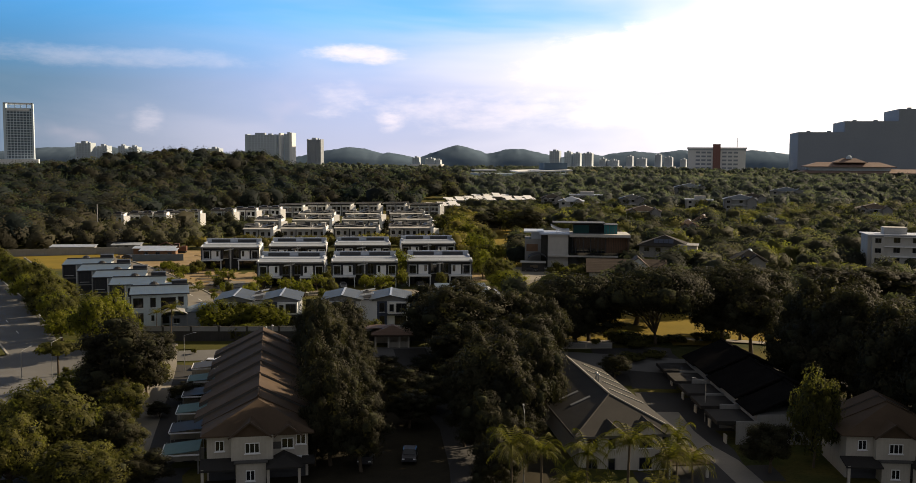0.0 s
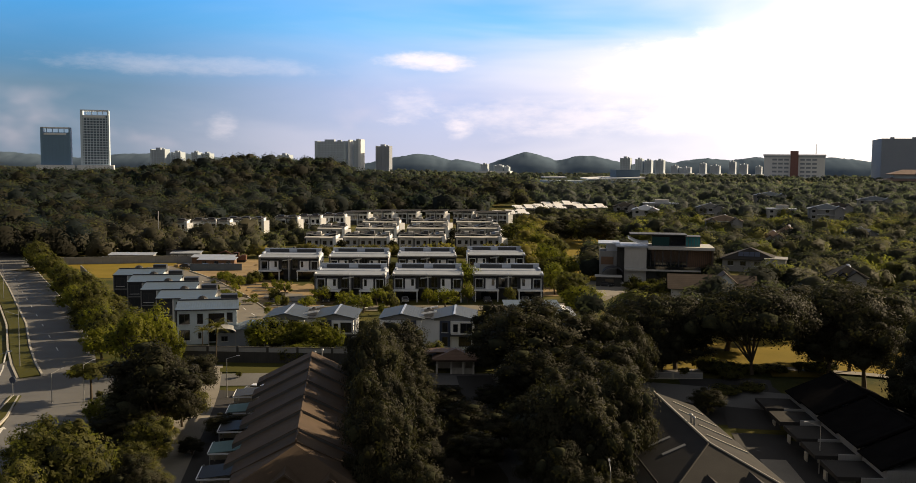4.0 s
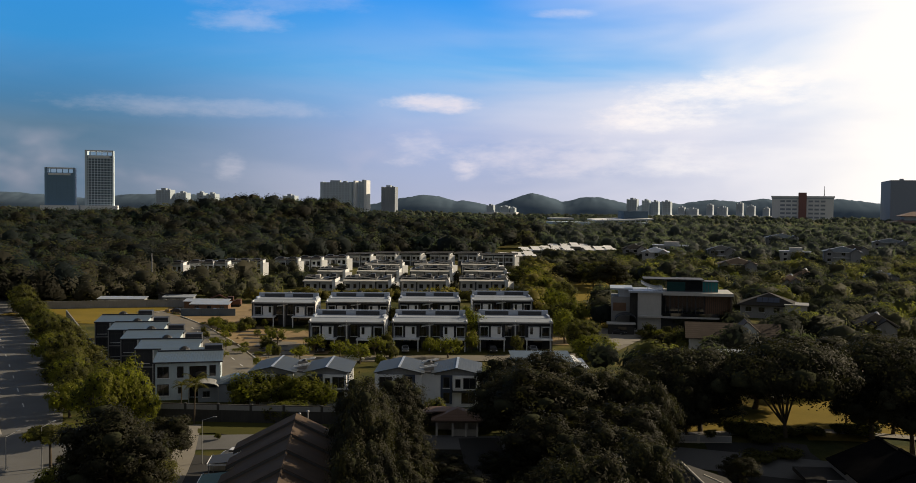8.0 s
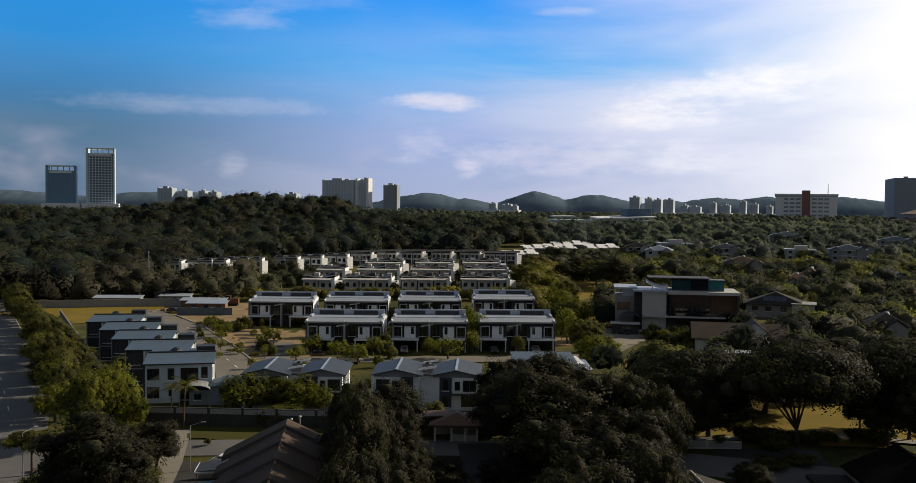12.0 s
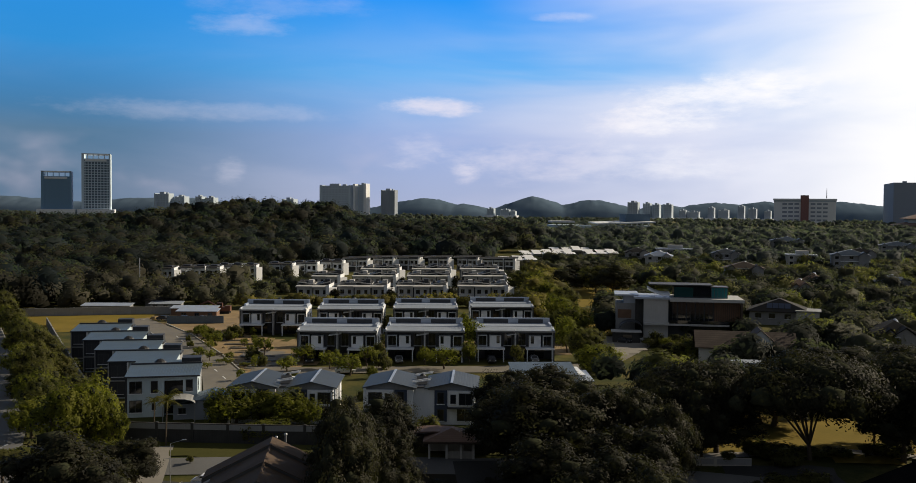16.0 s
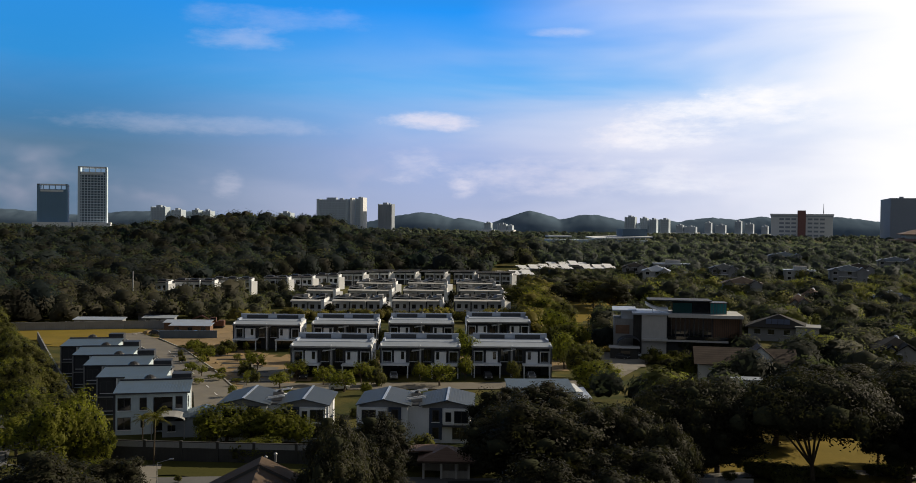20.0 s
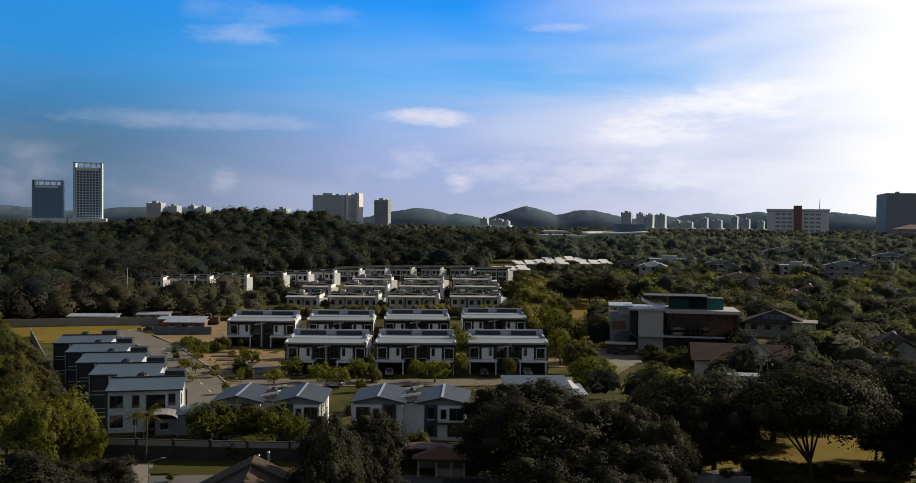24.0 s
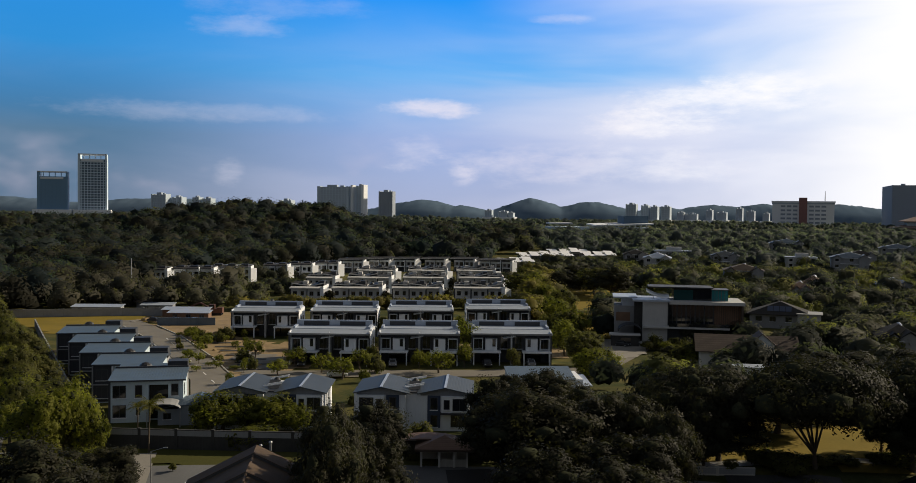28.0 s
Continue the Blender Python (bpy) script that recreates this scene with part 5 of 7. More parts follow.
for i in range(6):
    part("mullion", Geo().box(5.2 + i * 0.82, 5.3 + i * 0.82, 2.6, 2.7, 11.5, 14.3), M_FRAME, glaze)
part("glass_roof", Geo().box(5.0, 9.6, 2.4, 7.7, 14.3, 14.5), M_FRAME, glaze)
can = Geo()
for i in range(6):
    u0, u1 = i / 6, (i + 1) / 6
    z0, z1 = 13.9 - 1.5 * math.sin(u0 * 2.0), 13.9 - 1.5 * math.sin(u1 * 2.0)
    can.slab([(-11.4 + 5.8 * u0, 0.6, z0), (-11.4 + 5.8 * u1, 0.6, z1), (-11.4 + 5.8 * u1, 4.6, z1 + 0.5), (-11.4 + 5.8 * u0, 4.6, z0 + 0.5)], 0.3)
part("canopy", can.tube((-9.6, 2.0, 11.6), (-9.6, 2.0, 13.0), 0.1, 0.1).tube((-6.6, 2.0, 11.6), (-6.6, 2.0, 12.4), 0.1, 0.1), M_WHITE, big, "white curved roof canopy")
rear = part("rear_wing", Geo().box(-19.5, -14.4, 4.0, 14, 0, 9.6), M_GREY, big, "grey rear wing")
part("rear_roof", Geo().box(-19.9, -13.6, 3.2, 14.4, 11.6, 12.0).box(-17.5, -14.0, 4.2, 13, 9.6, 11.6), M_PALE, rear, "pale raised flat roof")
part("rear_window", Geo().box(-19.0, -15.4, 3.9, 4.0, 5.6, 7.9), M_BRICK, rear, "brown shuttered window")
part("carport", Geo().vault(-15.6, 3.6, 3.0, 1.9, -3.0, 2.5, 0.16, 10), M_DARK, big, "black arched carport roof")
part("gate_lodge", Geo().box(-20.4, -13.4, -5.5, -1.5, 0, 2.9), M_WALL, big, "dark low gate lodge")
part("lodge_roof", Geo().box(-20.8, -13.0, -5.9, -1.1, 2.9, 3.15), M_STONE, big, "pale lodge roof edge")
part("lodge_door", Geo().box(-17.8, -15.4, -5.56, -5.5, 0.1, 2.3), M_GLASS, big)

# half-timbered house
tudor = thing("gabled_villa", pose(45.6, 253.5, 0, 0, 0, -6), "villa with dull brown roof and half-timbered gable", "house")
part("wall", Geo().box(-10, 10, 0, 9, 0, 4.4), M_CREAM, tudor)
part("roof", gable_roof(Geo(), -11, 11, -0.8, 9.8, 4.3, 3.2, along="x"), M_BROWN, tudor, "weathered brown tile roof")
part("gable_bay", Geo().box(0.2, 5.4, -1.6, 3, 0, 6.2).poly((0.2, -1.6, 6.2), (5.4, -1.6, 6.2), (2.8, -1.6, 8.4)), M_WHITE, tudor, "white half-timbered gable wall")
part("gable_roof", gable_roof(Geo(), -0.3, 5.9, -2.1, 4.5, 6.0, 2.7), M_BROWN, tudor)
for i in range(5):
    part("timber", Geo().box(0.5 + i * 1.1, 0.65 + i * 1.1, -1.68, -1.6, 0.3, 6.2), M_BARK, tudor, "dark exposed timber")
window(tudor, 2.8, 4.4, 1.5, 1.5, -1.6, 2)
window(tudor, 2.8, 1.4, 1.5, 1.5, -1.6, 2)
window(tudor, -3.5, 1.2, 2.2, 1.5, 0.0, 2)
shed = thing("outbuilding", pose(42.0, 240.5, 0, 0, 0, -4), "plain white garden outbuilding with flat roof", "outbuilding")
part("wall", Geo().box(-4, 4, 0, 4, 0, 3.0), M_WHITE, shed)
part("roof", Geo().box(-4.3, 4.3, -0.3, 4.3, 3.0, 3.2), M_PALE, shed)


def villa(m, label, w, d, floors, roof_mat, wall=None, hip=True):
    h = thing("villa", m, label, "house", "villas among the trees")
    top = 3.1 * floors
    part("wall", Geo().box(-w / 2, w / 2, 0, d, -2, top).box(-w / 2 + 1, -w / 2 + 4.5, -1.6, 0, -2, top - 0.4), wall or M_CREAM, h)
    if hip:
        part("roof", hip_roof(Geo(), -w / 2 - 0.7, w / 2 + 0.7, -0.7, d + 0.7, top, 2.8, d * 0.42, d * 0.42), roof_mat, h)
        part("bay_roof", gable_roof(Geo(), -w / 2 + 0.5, -w / 2 + 5.0, -2.1, d * 0.4, top - 0.4, 1.9), roof_mat, h)
        part("wing", Geo().box(w / 2 - 5.4, w / 2 - 0.6, -2.4, 2, -2, top - 0.2), wall or M_CREAM, h)
        part("wing_roof", gable_roof(Geo(), w / 2 - 5.9, w / 2 - 0.1, -2.9, d * 0.5, top - 0.2, 2.1), roof_mat, h)
        part("wing_gable", Geo().poly((w / 2 - 5.4, -2.4, top - 0.2), (w / 2 - 0.6, -2.4, top - 0.2), (w / 2 - 3.0, -2.4, top + 1.5)), wall or M_CREAM, h)
        part("roof_tank", Geo().dome(0.6, d * 0.66, top + 1.6, 0.9, 1.4, 8, 3), M_PALE, h, "pale rooftop tank")
        part("porch_slab", Geo().box(-w / 2 + 4.6, w / 2 - 5.5, -3.4, 0, 2.5, 2.75), M_STONE, h)
        part("bay_gable", Geo().poly((-w / 2 + 1, -1.6, top - 0.4), (-w / 2 + 4.5, -1.6, top - 0.4), (-w / 2 + 2.75, -1.6, top + 1.0)), wall or M_CREAM, h)
    else:
        part("roof", Geo().box(-w / 2 - 0.5, w / 2 + 0.5, -0.8, d + 0.5, top, top + 0.35), roof_mat, h)
        part("roof_room", Geo().box(-w / 6, w / 4, d * 0.3, d * 0.8, top + 0.35, top + 2.4), wall or M_CREAM, h)
    for k in range(floors):
        window(h, -w / 2 + 2.75, 3.1 * k + 0.9, 1.8, 1.5, -1.6, 2)
        for x in (0.5, w / 2 - 2.0):
            window(h, x, 3.1 * k + 0.9, 1.9, 1.6, 0.0, 2)
        part("ledge", Geo().box(-w / 2 + 4.6, w / 2 + 0.3, -0.7, 0, 3.1 * k + 2.7, 3.1 * k + 2.95), M_WHITE, h)
    return h


for x, y, r, w, f, rm, hp, txt in ((135, 290, -12, 16, 3, M_PALE, False, "white three-storey modern villa with ribbon balconies"), (166, 556, -14, 19, 3, M_METAL, True, "large blue-grey villa with many gables"),
                                   (148, 447, -10, 13, 1, M_METAL, True, "low house with blue-grey hipped roof"), (85, 273, -10, 9, 1, M_TILE_GREY, True, "low house with dark tiled roof"),
                                   (101, 413, -8, 9, 1, M_TERRA, True, "small house with terracotta hipped roof"), (94, 478, -8, 17, 2, M_BROWN, True, "wide grey-brown house with brown gables"),
                                   (117, 452, -14, 8, 1, M_TERRA, True, "small house with terracotta hipped roof"), (196, 630, -12, 18, 2, M_TILE_GREY, True, "grey villa with grey roof"),
                                   (154, 604, -10, 17, 2, M_PALE, False, "pale modern villa with thin white flat roof"), (69, 582, -8, 15, 2, M_PALE, True, "pale villa with light gabled roof"),
                                   (86, 640, -6, 22, 2, M_PALE, False, "pale modern villa with thin white flat roof"), (176, 720, -10, 22, 2, M_METAL, True, "grey villa with grey metal roof"),
                                   (230, 520, -16, 18, 2, M_BROWN, True, "villa with dull brown roof"), (60, 610, -4, 14, 2, M_TILE_GREY, True, "villa with dark roof"),
                                   (112, 610, -8, 16, 2, M_SLATY, True, "villa with slate roof"), (240, 690, -16, 22, 2, M_METAL, True, "grey villa with grey metal roof")):
    villa(pose(x, y, rise(x, y) + 2.6, 0, 0, r), txt, w, 10, f, rm, M_STONE if "pale" in txt or "white" in txt else M_GREY if "grey" in txt else M_PUTTY, hp)

solar = thing("villa", pose(73.0, 334, 1.2, 0, 0, -16), "low house with broad dark hipped roof and solar panels", "house", "villas among the trees")
part("wall", Geo().box(-8.6, 8.6, 0, 11, -2, 3.0), M_PUTTY, solar)
part("wing", Geo().box(5.0, 11.5, -1.5, 7, -2, 3.4), M_STONE, solar, "pale side wing")
part("wing_roof", Geo().box(4.7, 12.0, -2.0, 7.4, 3.4, 3.65), M_GREY, solar, "grey flat wing roof")
part("roof", hip_roof(Geo(), -9.6, 9.6, -1.0, 12, 3.0, 3.6, 5.4, 5.4), M_TILE_GREY, solar, "broad dark grey roof")
for x in (-9.4, 9.3):
    part("gutter", Geo().box(x, x + 0.12, -1.0, 12, 2.85, 3.0), M_STONE, solar)
for i in range(4):
    x = -3.6 + 1.75 * i
    part("solar_panel", Geo().slab([(x, 0.2, 4.0), (x + 1.6, 0.2, 4.0), (x + 1.6, 2.2, 5.33), (x, 2.2, 5.33)], 0.08), M_NAVY, solar, "navy solar panel")
for x in (-6.0, -2.0, 2.5):
    window(solar, x, 0.8, 1.8, 1.5, 0.0, 2)

# ---- walls, site huts ----


def wall_run(label, pts, high, mat, coping=False):
    """A perimeter wall with capped piers."""
    t = thing("perimeter_wall", pose(0, 0, 0), label, "wall", "", "structure")
    for (x0, y0), (x1, y1) in zip(pts, pts[1:]):
        far = math.hypot(x1 - x0, y1 - y0)
        n = max(1, round(far / 6))
        a = math.atan2(y1 - y0, x1 - x0)
        for i in range(n):
            x, y = x0 + (x1 - x0) * i / n, y0 + (y1 - y0) * i / n
            z = min(rise(x, y), rise(x0 + (x1 - x0) * (i + 1) / n, y0 + (y1 - y0) * (i + 1) / n))
            w = part("wall_panel", Geo().box(0.2, far / n - 0.2, -0.1, 0.1, -0.6, high).box(0.2, far / n - 0.2, -0.16, 0.16, high, high + 0.1), mat, t)
            if coping:
                c = part("coping", Geo().box(0.2, far / n - 0.2, -0.14, -0.1, high - 0.8, high - 0.02), M_GREY, t, "pale upper wall course")
                c.matrix_basis = Matrix.Translation((x, y, z)) @ Matrix.Rotation(a, 4, "Z")
            w.matrix_basis = Matrix.Translation((x, y, z)) @ Matrix.Rotation(a, 4, "Z")
            p = part("pier", Geo().box(-0.2, 0.2, -0.2, 0.2, -0.6, high + 0.2), mat, t)
            p.matrix_basis = w.matrix_basis
    return t


wall_run("long dark stained perimeter wall with piers", [(-61, 174.6), (-40, 175.2), (-22, 176.2), (-2, 177.0)], 2.8, M_WALL, True)
wall_run("grey perimeter wall beside the boxy houses", [(-61, 175), (-70, 190), (-86.6, 214), (-104, 242), (-119, 266), (-140, 300)], 2.2, M_GREY)
wall_run("low white-capped wall at the street's end", [(18.5, 171.6), (28.7, 172.1)], 1.0, M_BEIGE, True)
wall_run("pale site hoarding at the cleared land", [(-160, 318), (-128, 330), (-104, 336)], 2.4, M_GREY)
wall_run("blue-grey sheet hoarding at the building site", [(-108, 309), (-92, 312)], 2.2, M_METAL)
for x, y, w, r in ((-138, 333, 15, 8), (-108, 330, 14, 6), (-104, 322, 12, 6), (-122, 342, 10, 8)):
    s = thing("site_cabin", pose(x, y, 0, 0, 0, r), "low site cabin with pale sheet roof", "cabin", "site cabins")
    part("wall", Geo().box(-w / 2, w / 2, 0, 4, 0, 2.4), M_BRICK if x > -110 else M_GREY, s)
    part("roof", Geo().slab([(-w / 2 - 0.4, -0.5, 2.4), (w / 2 + 0.4, -0.5, 2.4), (w / 2 + 0.4, 4.4, 2.9), (-w / 2 - 0.4, 4.4, 2.9)], 0.12), M_PALE, s)
    for k in range(3):
        window(s, -w / 3 + k * w / 3, 0.9, 1.4, 1.0, 0.0, 2, sill=False)
pav = thing("pavilion", pose(-128, 352, 0, 0, 0, 12), "small pavilion with grey tiered roof", "pavilion")
part("wall", Geo().box(-4, 4, -4, 4, 0, 3), M_GREY, pav)
part("roof", hip_roof(Geo(), -6, 6, -6, 6, 3, 2.4, 5.8, 5.8), M_TILE_GREY, pav)
part("upper_roof", hip_roof(Geo(), -3, 3, -3, 3, 5.6, 2.0, 2.8, 2.8).box(-1.8, 1.8, -1.8, 1.8, 4.6, 5.6), M_TILE_GREY, pav)
gate = thing("gate_porch", pose(-14.6, 173.6, 0), "small red-brown arched gate roof before the wall", "gate")
ag = Geo().vault(0, 2.2, 4.9, 1.2, -1.6, 2.2, 0.14, 12)
part("arched_roof", ag, M_TERRA, gate)
for x in (-3.8, 3.5):
    part("gate_post", Geo().box(x, x + 0.3, -0.2, 0.2, 0, 2.3), M_CREAM, gate)


def street_lamp(m, high=9.0, arms=1):
    h = thing("street_lamp", m, "tall galvanised street lamp with curved arm", "street lamp", "street lamps")
    part("pole", Geo().tube((0, 0, 0), (0, 0, high), 0.08, 0.045), M_POLE, h)
    for s in (1, -1)[:arms]:
        a = part("arm", Geo().tube((0, 0, high), (s * 1.6, 0, high + 0.5), 0.035, 0.03), M_POLE, h)
        part("lantern", Geo().slab([(s * 1.5, -0.11, high + 0.55), (s * 1.5, 0.11, high + 0.55), (s * 2.05, 0.08, high + 0.6), (s * 2.05, -0.08, high + 0.6)], 0.09), M_POLE, a)
    return h


for x, y, hh, arms, r in ((-74.2, 141.1, 9, 2, 20), (-71.1, 150.2, 4.5, 1, 60), (-86, 168, 9, 1, 200), (-103, 198, 9, 2, 30), (-66, 150, 6, 1, 60), (-131, 241, 9, 2, 30), (-46.2, 155.8, 6.0, 1, 0), (36.2, 135, 6, 1, 180), (7.5, 104, 8, 1, 90)):
    street_lamp(pose(x, y, rise(x, y) + 0.1, 0, 0, r), hh, arms)
mast = thing("mast", pose(-145, 375, rise(-145, 375)), "slender grey steel mast before the wood", "mast")
part("pole", Geo().tube((0, 0, 0), (0, 0, 15.5), 0.28, 0.16), M_POLE, mast)


dig = thing("excavator", pose(-101, 337, rise(-101, 337), 0, 0, 8), "rusty red tracked excavator with lowered boom", "excavator")
for yy in (-1.1, 1.1):
    part("track", Geo().box(-2.0, 2.0, yy - 0.35, yy + 0.35, 0.15, 0.85).tube((-2.0, yy - 0.35, 0.5), (-2.0, yy + 0.35, 0.5), 0.42, 0.42, 10).tube((2.0, yy - 0.35, 0.5), (2.0, yy + 0.35, 0.5), 0.42, 0.42, 10), M_TYRE, dig)
part("body", Geo().box(-1.4, 2.6, -1.4, 1.4, 0.95, 2.2).box(0.9, 2.6, -1.3, 1.3, 2.2, 2.6), M_RUST, dig)
cab = part("cab", Geo().box(-1.6, 0.2, -1.4, -0.1, 2.2, 3.6), M_RUST, dig)
part("cab_window", Geo().box(-1.5, 0.1, -1.44, -1.4, 2.5, 3.4).box(-1.64, -1.6, -1.3, -0.2, 2.4, 3.4), M_GLASS, cab)
part("boom", Geo().tube((-1.2, 0.3, 2.0), (-4.6, 0.3, 4.0), 0.34, 0.26, 6).tube((-4.6, 0.3, 4.0), (-7.6, 0.3, 2.8), 0.26, 0.2, 6), M_RUST, dig)
part("stick", Geo().tube((-7.5, 0.3, 2.9), (-8.6, 0.3, 0.9), 0.2, 0.16, 6), M_RUST, dig)
part("bucket", Geo().box(-9.2, -8.2, -0.3, 0.9, 0.0, 0.9), M_TYRE, dig)
heap_rng = random.Random(4)
for k in range(14):
    x, y = -118 + 3.2 * k + heap_rng.uniform(-1, 1), 318 + 0.7 * k + heap_rng.uniform(-3, 5)
    g = Geo().dome(0, 0, -0.2, heap_rng.uniform(0.8, 2.0), heap_rng.uniform(0.5, 1.4), 9, 3)
    g.v = [(a + 0.3 * noise.noise((a * 2, b * 2, k)), b + 0.3 * noise.noise((b, a * 2, k)), c + 0.15 * noise.noise((a * 3, b * 3, k))) for a, b, c in g.v]
    piece("earth_mound", g, M_SAND if k % 3 else M_CONCRETE, "small mound of earth and stones on site", "earth mound", "", pose(x, y, rise(x, y)), "earth mounds")
for k in range(26):
    x, y = heap_rng.uniform(-1, 1), heap_rng.uniform(0, 1)
    x, y = -58 - 28 * y + 8 * x, 236 + 62 * y
    g = Geo().dome(0, 0, -0.2, heap_rng.uniform(0.6, 1.7), heap_rng.uniform(0.35, 1.0), 9, 3)
    g.v = [(a + 0.3 * noise.noise((a * 2, b * 2, k)), b + 0.3 * noise.noise((b, a * 2, k)), c + 0.15 * noise.noise((a * 3, b * 3, k))) for a, b, c in g.v]
    piece("earth_mound", g, M_SAND if k % 3 else M_SHADE_SOIL, "small mound of spoil on the cleared land", "earth mound", "", pose(x, y, rise(x, y)), "earth mounds")
mark = thing("road_sign", pose(-78.4, 152.4, rise(-78.4, 152.4)), "round dark road sign on a pale post", "road sign")
part("post", Geo().tube((0, 0, 0), (0, 0, 2.6), 0.05, 0.05), M_POLE, mark)
part("disc", Geo().tube((0, -0.04, 2.9), (0, 0.04, 2.9), 0.5, 0.5, 16), M_NAVY, mark)


def parked_car(m, col):
    h = thing("car", m, col[1], "car", "parked cars")
    g = Geo()
    prof = [(-2.1, 0.35), (-2.1, 0.8), (-1.2, 0.92), (-0.6, 1.42), (0.9, 1.45), (1.7, 0.95), (2.1, 0.85), (2.1, 0.35)]
    k = len(prof)
    g.v = [(-0.85 if z < 1.1 else -0.68, y, z) for y, z in prof] + [(0.85 if z < 1.1 else 0.68, y, z) for y, z in prof]
    g.f = [tuple(range(k)), tuple(range(2 * k - 1, k - 1, -1))] + [(i, i + k, (i + 1) % k + k, (i + 1) % k) for i in range(k)]
    part("body", g, col[0], h)
    part("windscreen", Geo().slab([(-0.66, -1.17, 0.98), (0.66, -1.17, 0.98), (0.6, -0.62, 1.44), (-0.6, -0.62, 1.44)], 0.02), M_GLASS, h)
    part("rear_window", Geo().slab([(-0.6, 0.92, 1.48), (0.6, 0.92, 1.48), (0.66, 1.68, 1.0), (-0.66, 1.68, 1.0)], 0.02), M_GLASS, h)
    for s in (-1, 1):
        part("side_window", Geo().box(*sorted((s * 0.70, s * 0.78)), -0.7, 1.0, 1.0, 1.36), M_GLASS, h)
        for y in (-1.3, 1.3):
            w = part("wheel", Geo().tube((s * 0.7, y, 0.32), (s * 0.88, y, 0.32), 0.32, 0.32, 12), M_TYRE, h)
            part("rim", Geo().tube((s * 0.86, y, 0.32), (s * 0.9, y, 0.32), 0.2, 0.2, 8), M_POLE, w)
        part("headlight", Geo().box(*sorted((s * 0.5, s * 0.8)), -2.13, -2.08, 0.6, 0.75), M_WHITE, h)
        part("tail_light", Geo().box(*sorted((s * 0.5, s * 0.8)), 2.08, 2.13, 0.65, 0.8), M_RED, h)
    return h


CAR_WHITE = (plain("white_car_paint", (0.6, 0.6, 0.6), (0.72, 0.72, 0.72), 0.25), "parked white saloon car")
CAR_SILVER = (plain("silver_car_paint", (0.30, 0.31, 0.33), (0.40, 0.41, 0.43), 0.25, metal=0.5), "parked silver saloon car")
CAR_DARK = (plain("dark_car_paint", (0.02, 0.022, 0.028), (0.035, 0.037, 0.045), 0.42), "parked dark saloon car")
for x, y, r, c in ((-42, 158, 92, CAR_WHITE), (-11, 109.5, 0, CAR_DARK), (-5.8, 110.5, 0, CAR_DARK),
                   (-112, 316, 80, CAR_DARK), (-106, 317, 95, CAR_DARK), (-100, 317, 85, CAR_SILVER), (-12.4, 116.4, 0, CAR_DARK), (-40, 234, 100, CAR_WHITE), (-10.5, 252.2, 10, CAR_DARK), (-1.0, 254.2, 10, CAR_SILVER), (-31.0, 249.3, 10, CAR_SILVER), (-50.5, 246.6, 10, CAR_DARK), (-20.6, 250.8, 10, CAR_DARK), (22, 288, 60, CAR_DARK), (26, 291, 60, CAR_WHITE)):
    parked_car(pose(x, y, rise(x, y) + 0.15, 0, 0, r), c)

# ---- far buildings and hills ----


def tower(name, m, label, w, d, high, cols, rows, mat, crown=True, core=None):
    h = thing(name, m, label, "tower", "far towers")
    part("core", Geo().box(-w / 2 + 0.8, w / 2 - 0.8, 0.8, d - 0.8, 0, high - (8 if crown else 1)), core or M_FAR_DARK, h, "recessed glazing")
    step = (high - 12) / rows
    for i in range(cols + 1):
        x = -w / 2 + i * w / cols
        part("pier", Geo().box(x - 0.55, x + 0.55, 0, d, 0, high - (8 if crown else 1)), mat, h)
    for j in range(rows + 1):
        part("floor_band", Geo().box(-w / 2, w / 2, 0.2, d - 0.2, 4 + j * step - 0.6, 4 + j * step + 0.6), mat, h)
    part("side_wall", Geo().box(-w / 2 - 0.4, -w / 2 + w * 0.08, -0.3, d + 0.3, 0, high), mat, h)
    part("side_wall", Geo().box(w / 2 - w * 0.05, w / 2 + 0.4, -0.3, d + 0.3, 0, high), mat, h)
    if crown:
        part("crown", Geo().box(-w / 2 - 0.4, w / 2 + 0.4, -0.3, 0.9, high - 1.6, high).box(-w / 2 - 0.4, w / 2 + 0.4, d - 0.9, d + 0.3, high - 1.6, high), M_WHITE, h, "pale open crown frame")
        for i in range(1, 5):
            part("crown_post", Geo().box(-w / 2 + i * w / 5 - 0.5, -w / 2 + i * w / 5 + 0.5, 0, 1, high - 8, high - 1.6), mat, h)
        part("plant_screen", Geo().box(-w / 2 + 4, w / 2 - 5, -0.5, 0.6, high - 11, high - 8.2), M_WHITE, h, "white plant screen")
    part("podium", Geo().box(-w / 2 - 6, w / 2 + 6, -6, d + 6, -6, 14.0 if crown else 7.0), M_WHITE, h)
    return h


def far_off(k, x, y, z, rz):
    """A pose k times as far from the path's end, and k times as large."""
    return pose(-1 + k * (x + 1), 47 + k * (y - 47), 34 + k * (z - 34), 0, 0, rz) @ Matrix.Scale(k, 4)


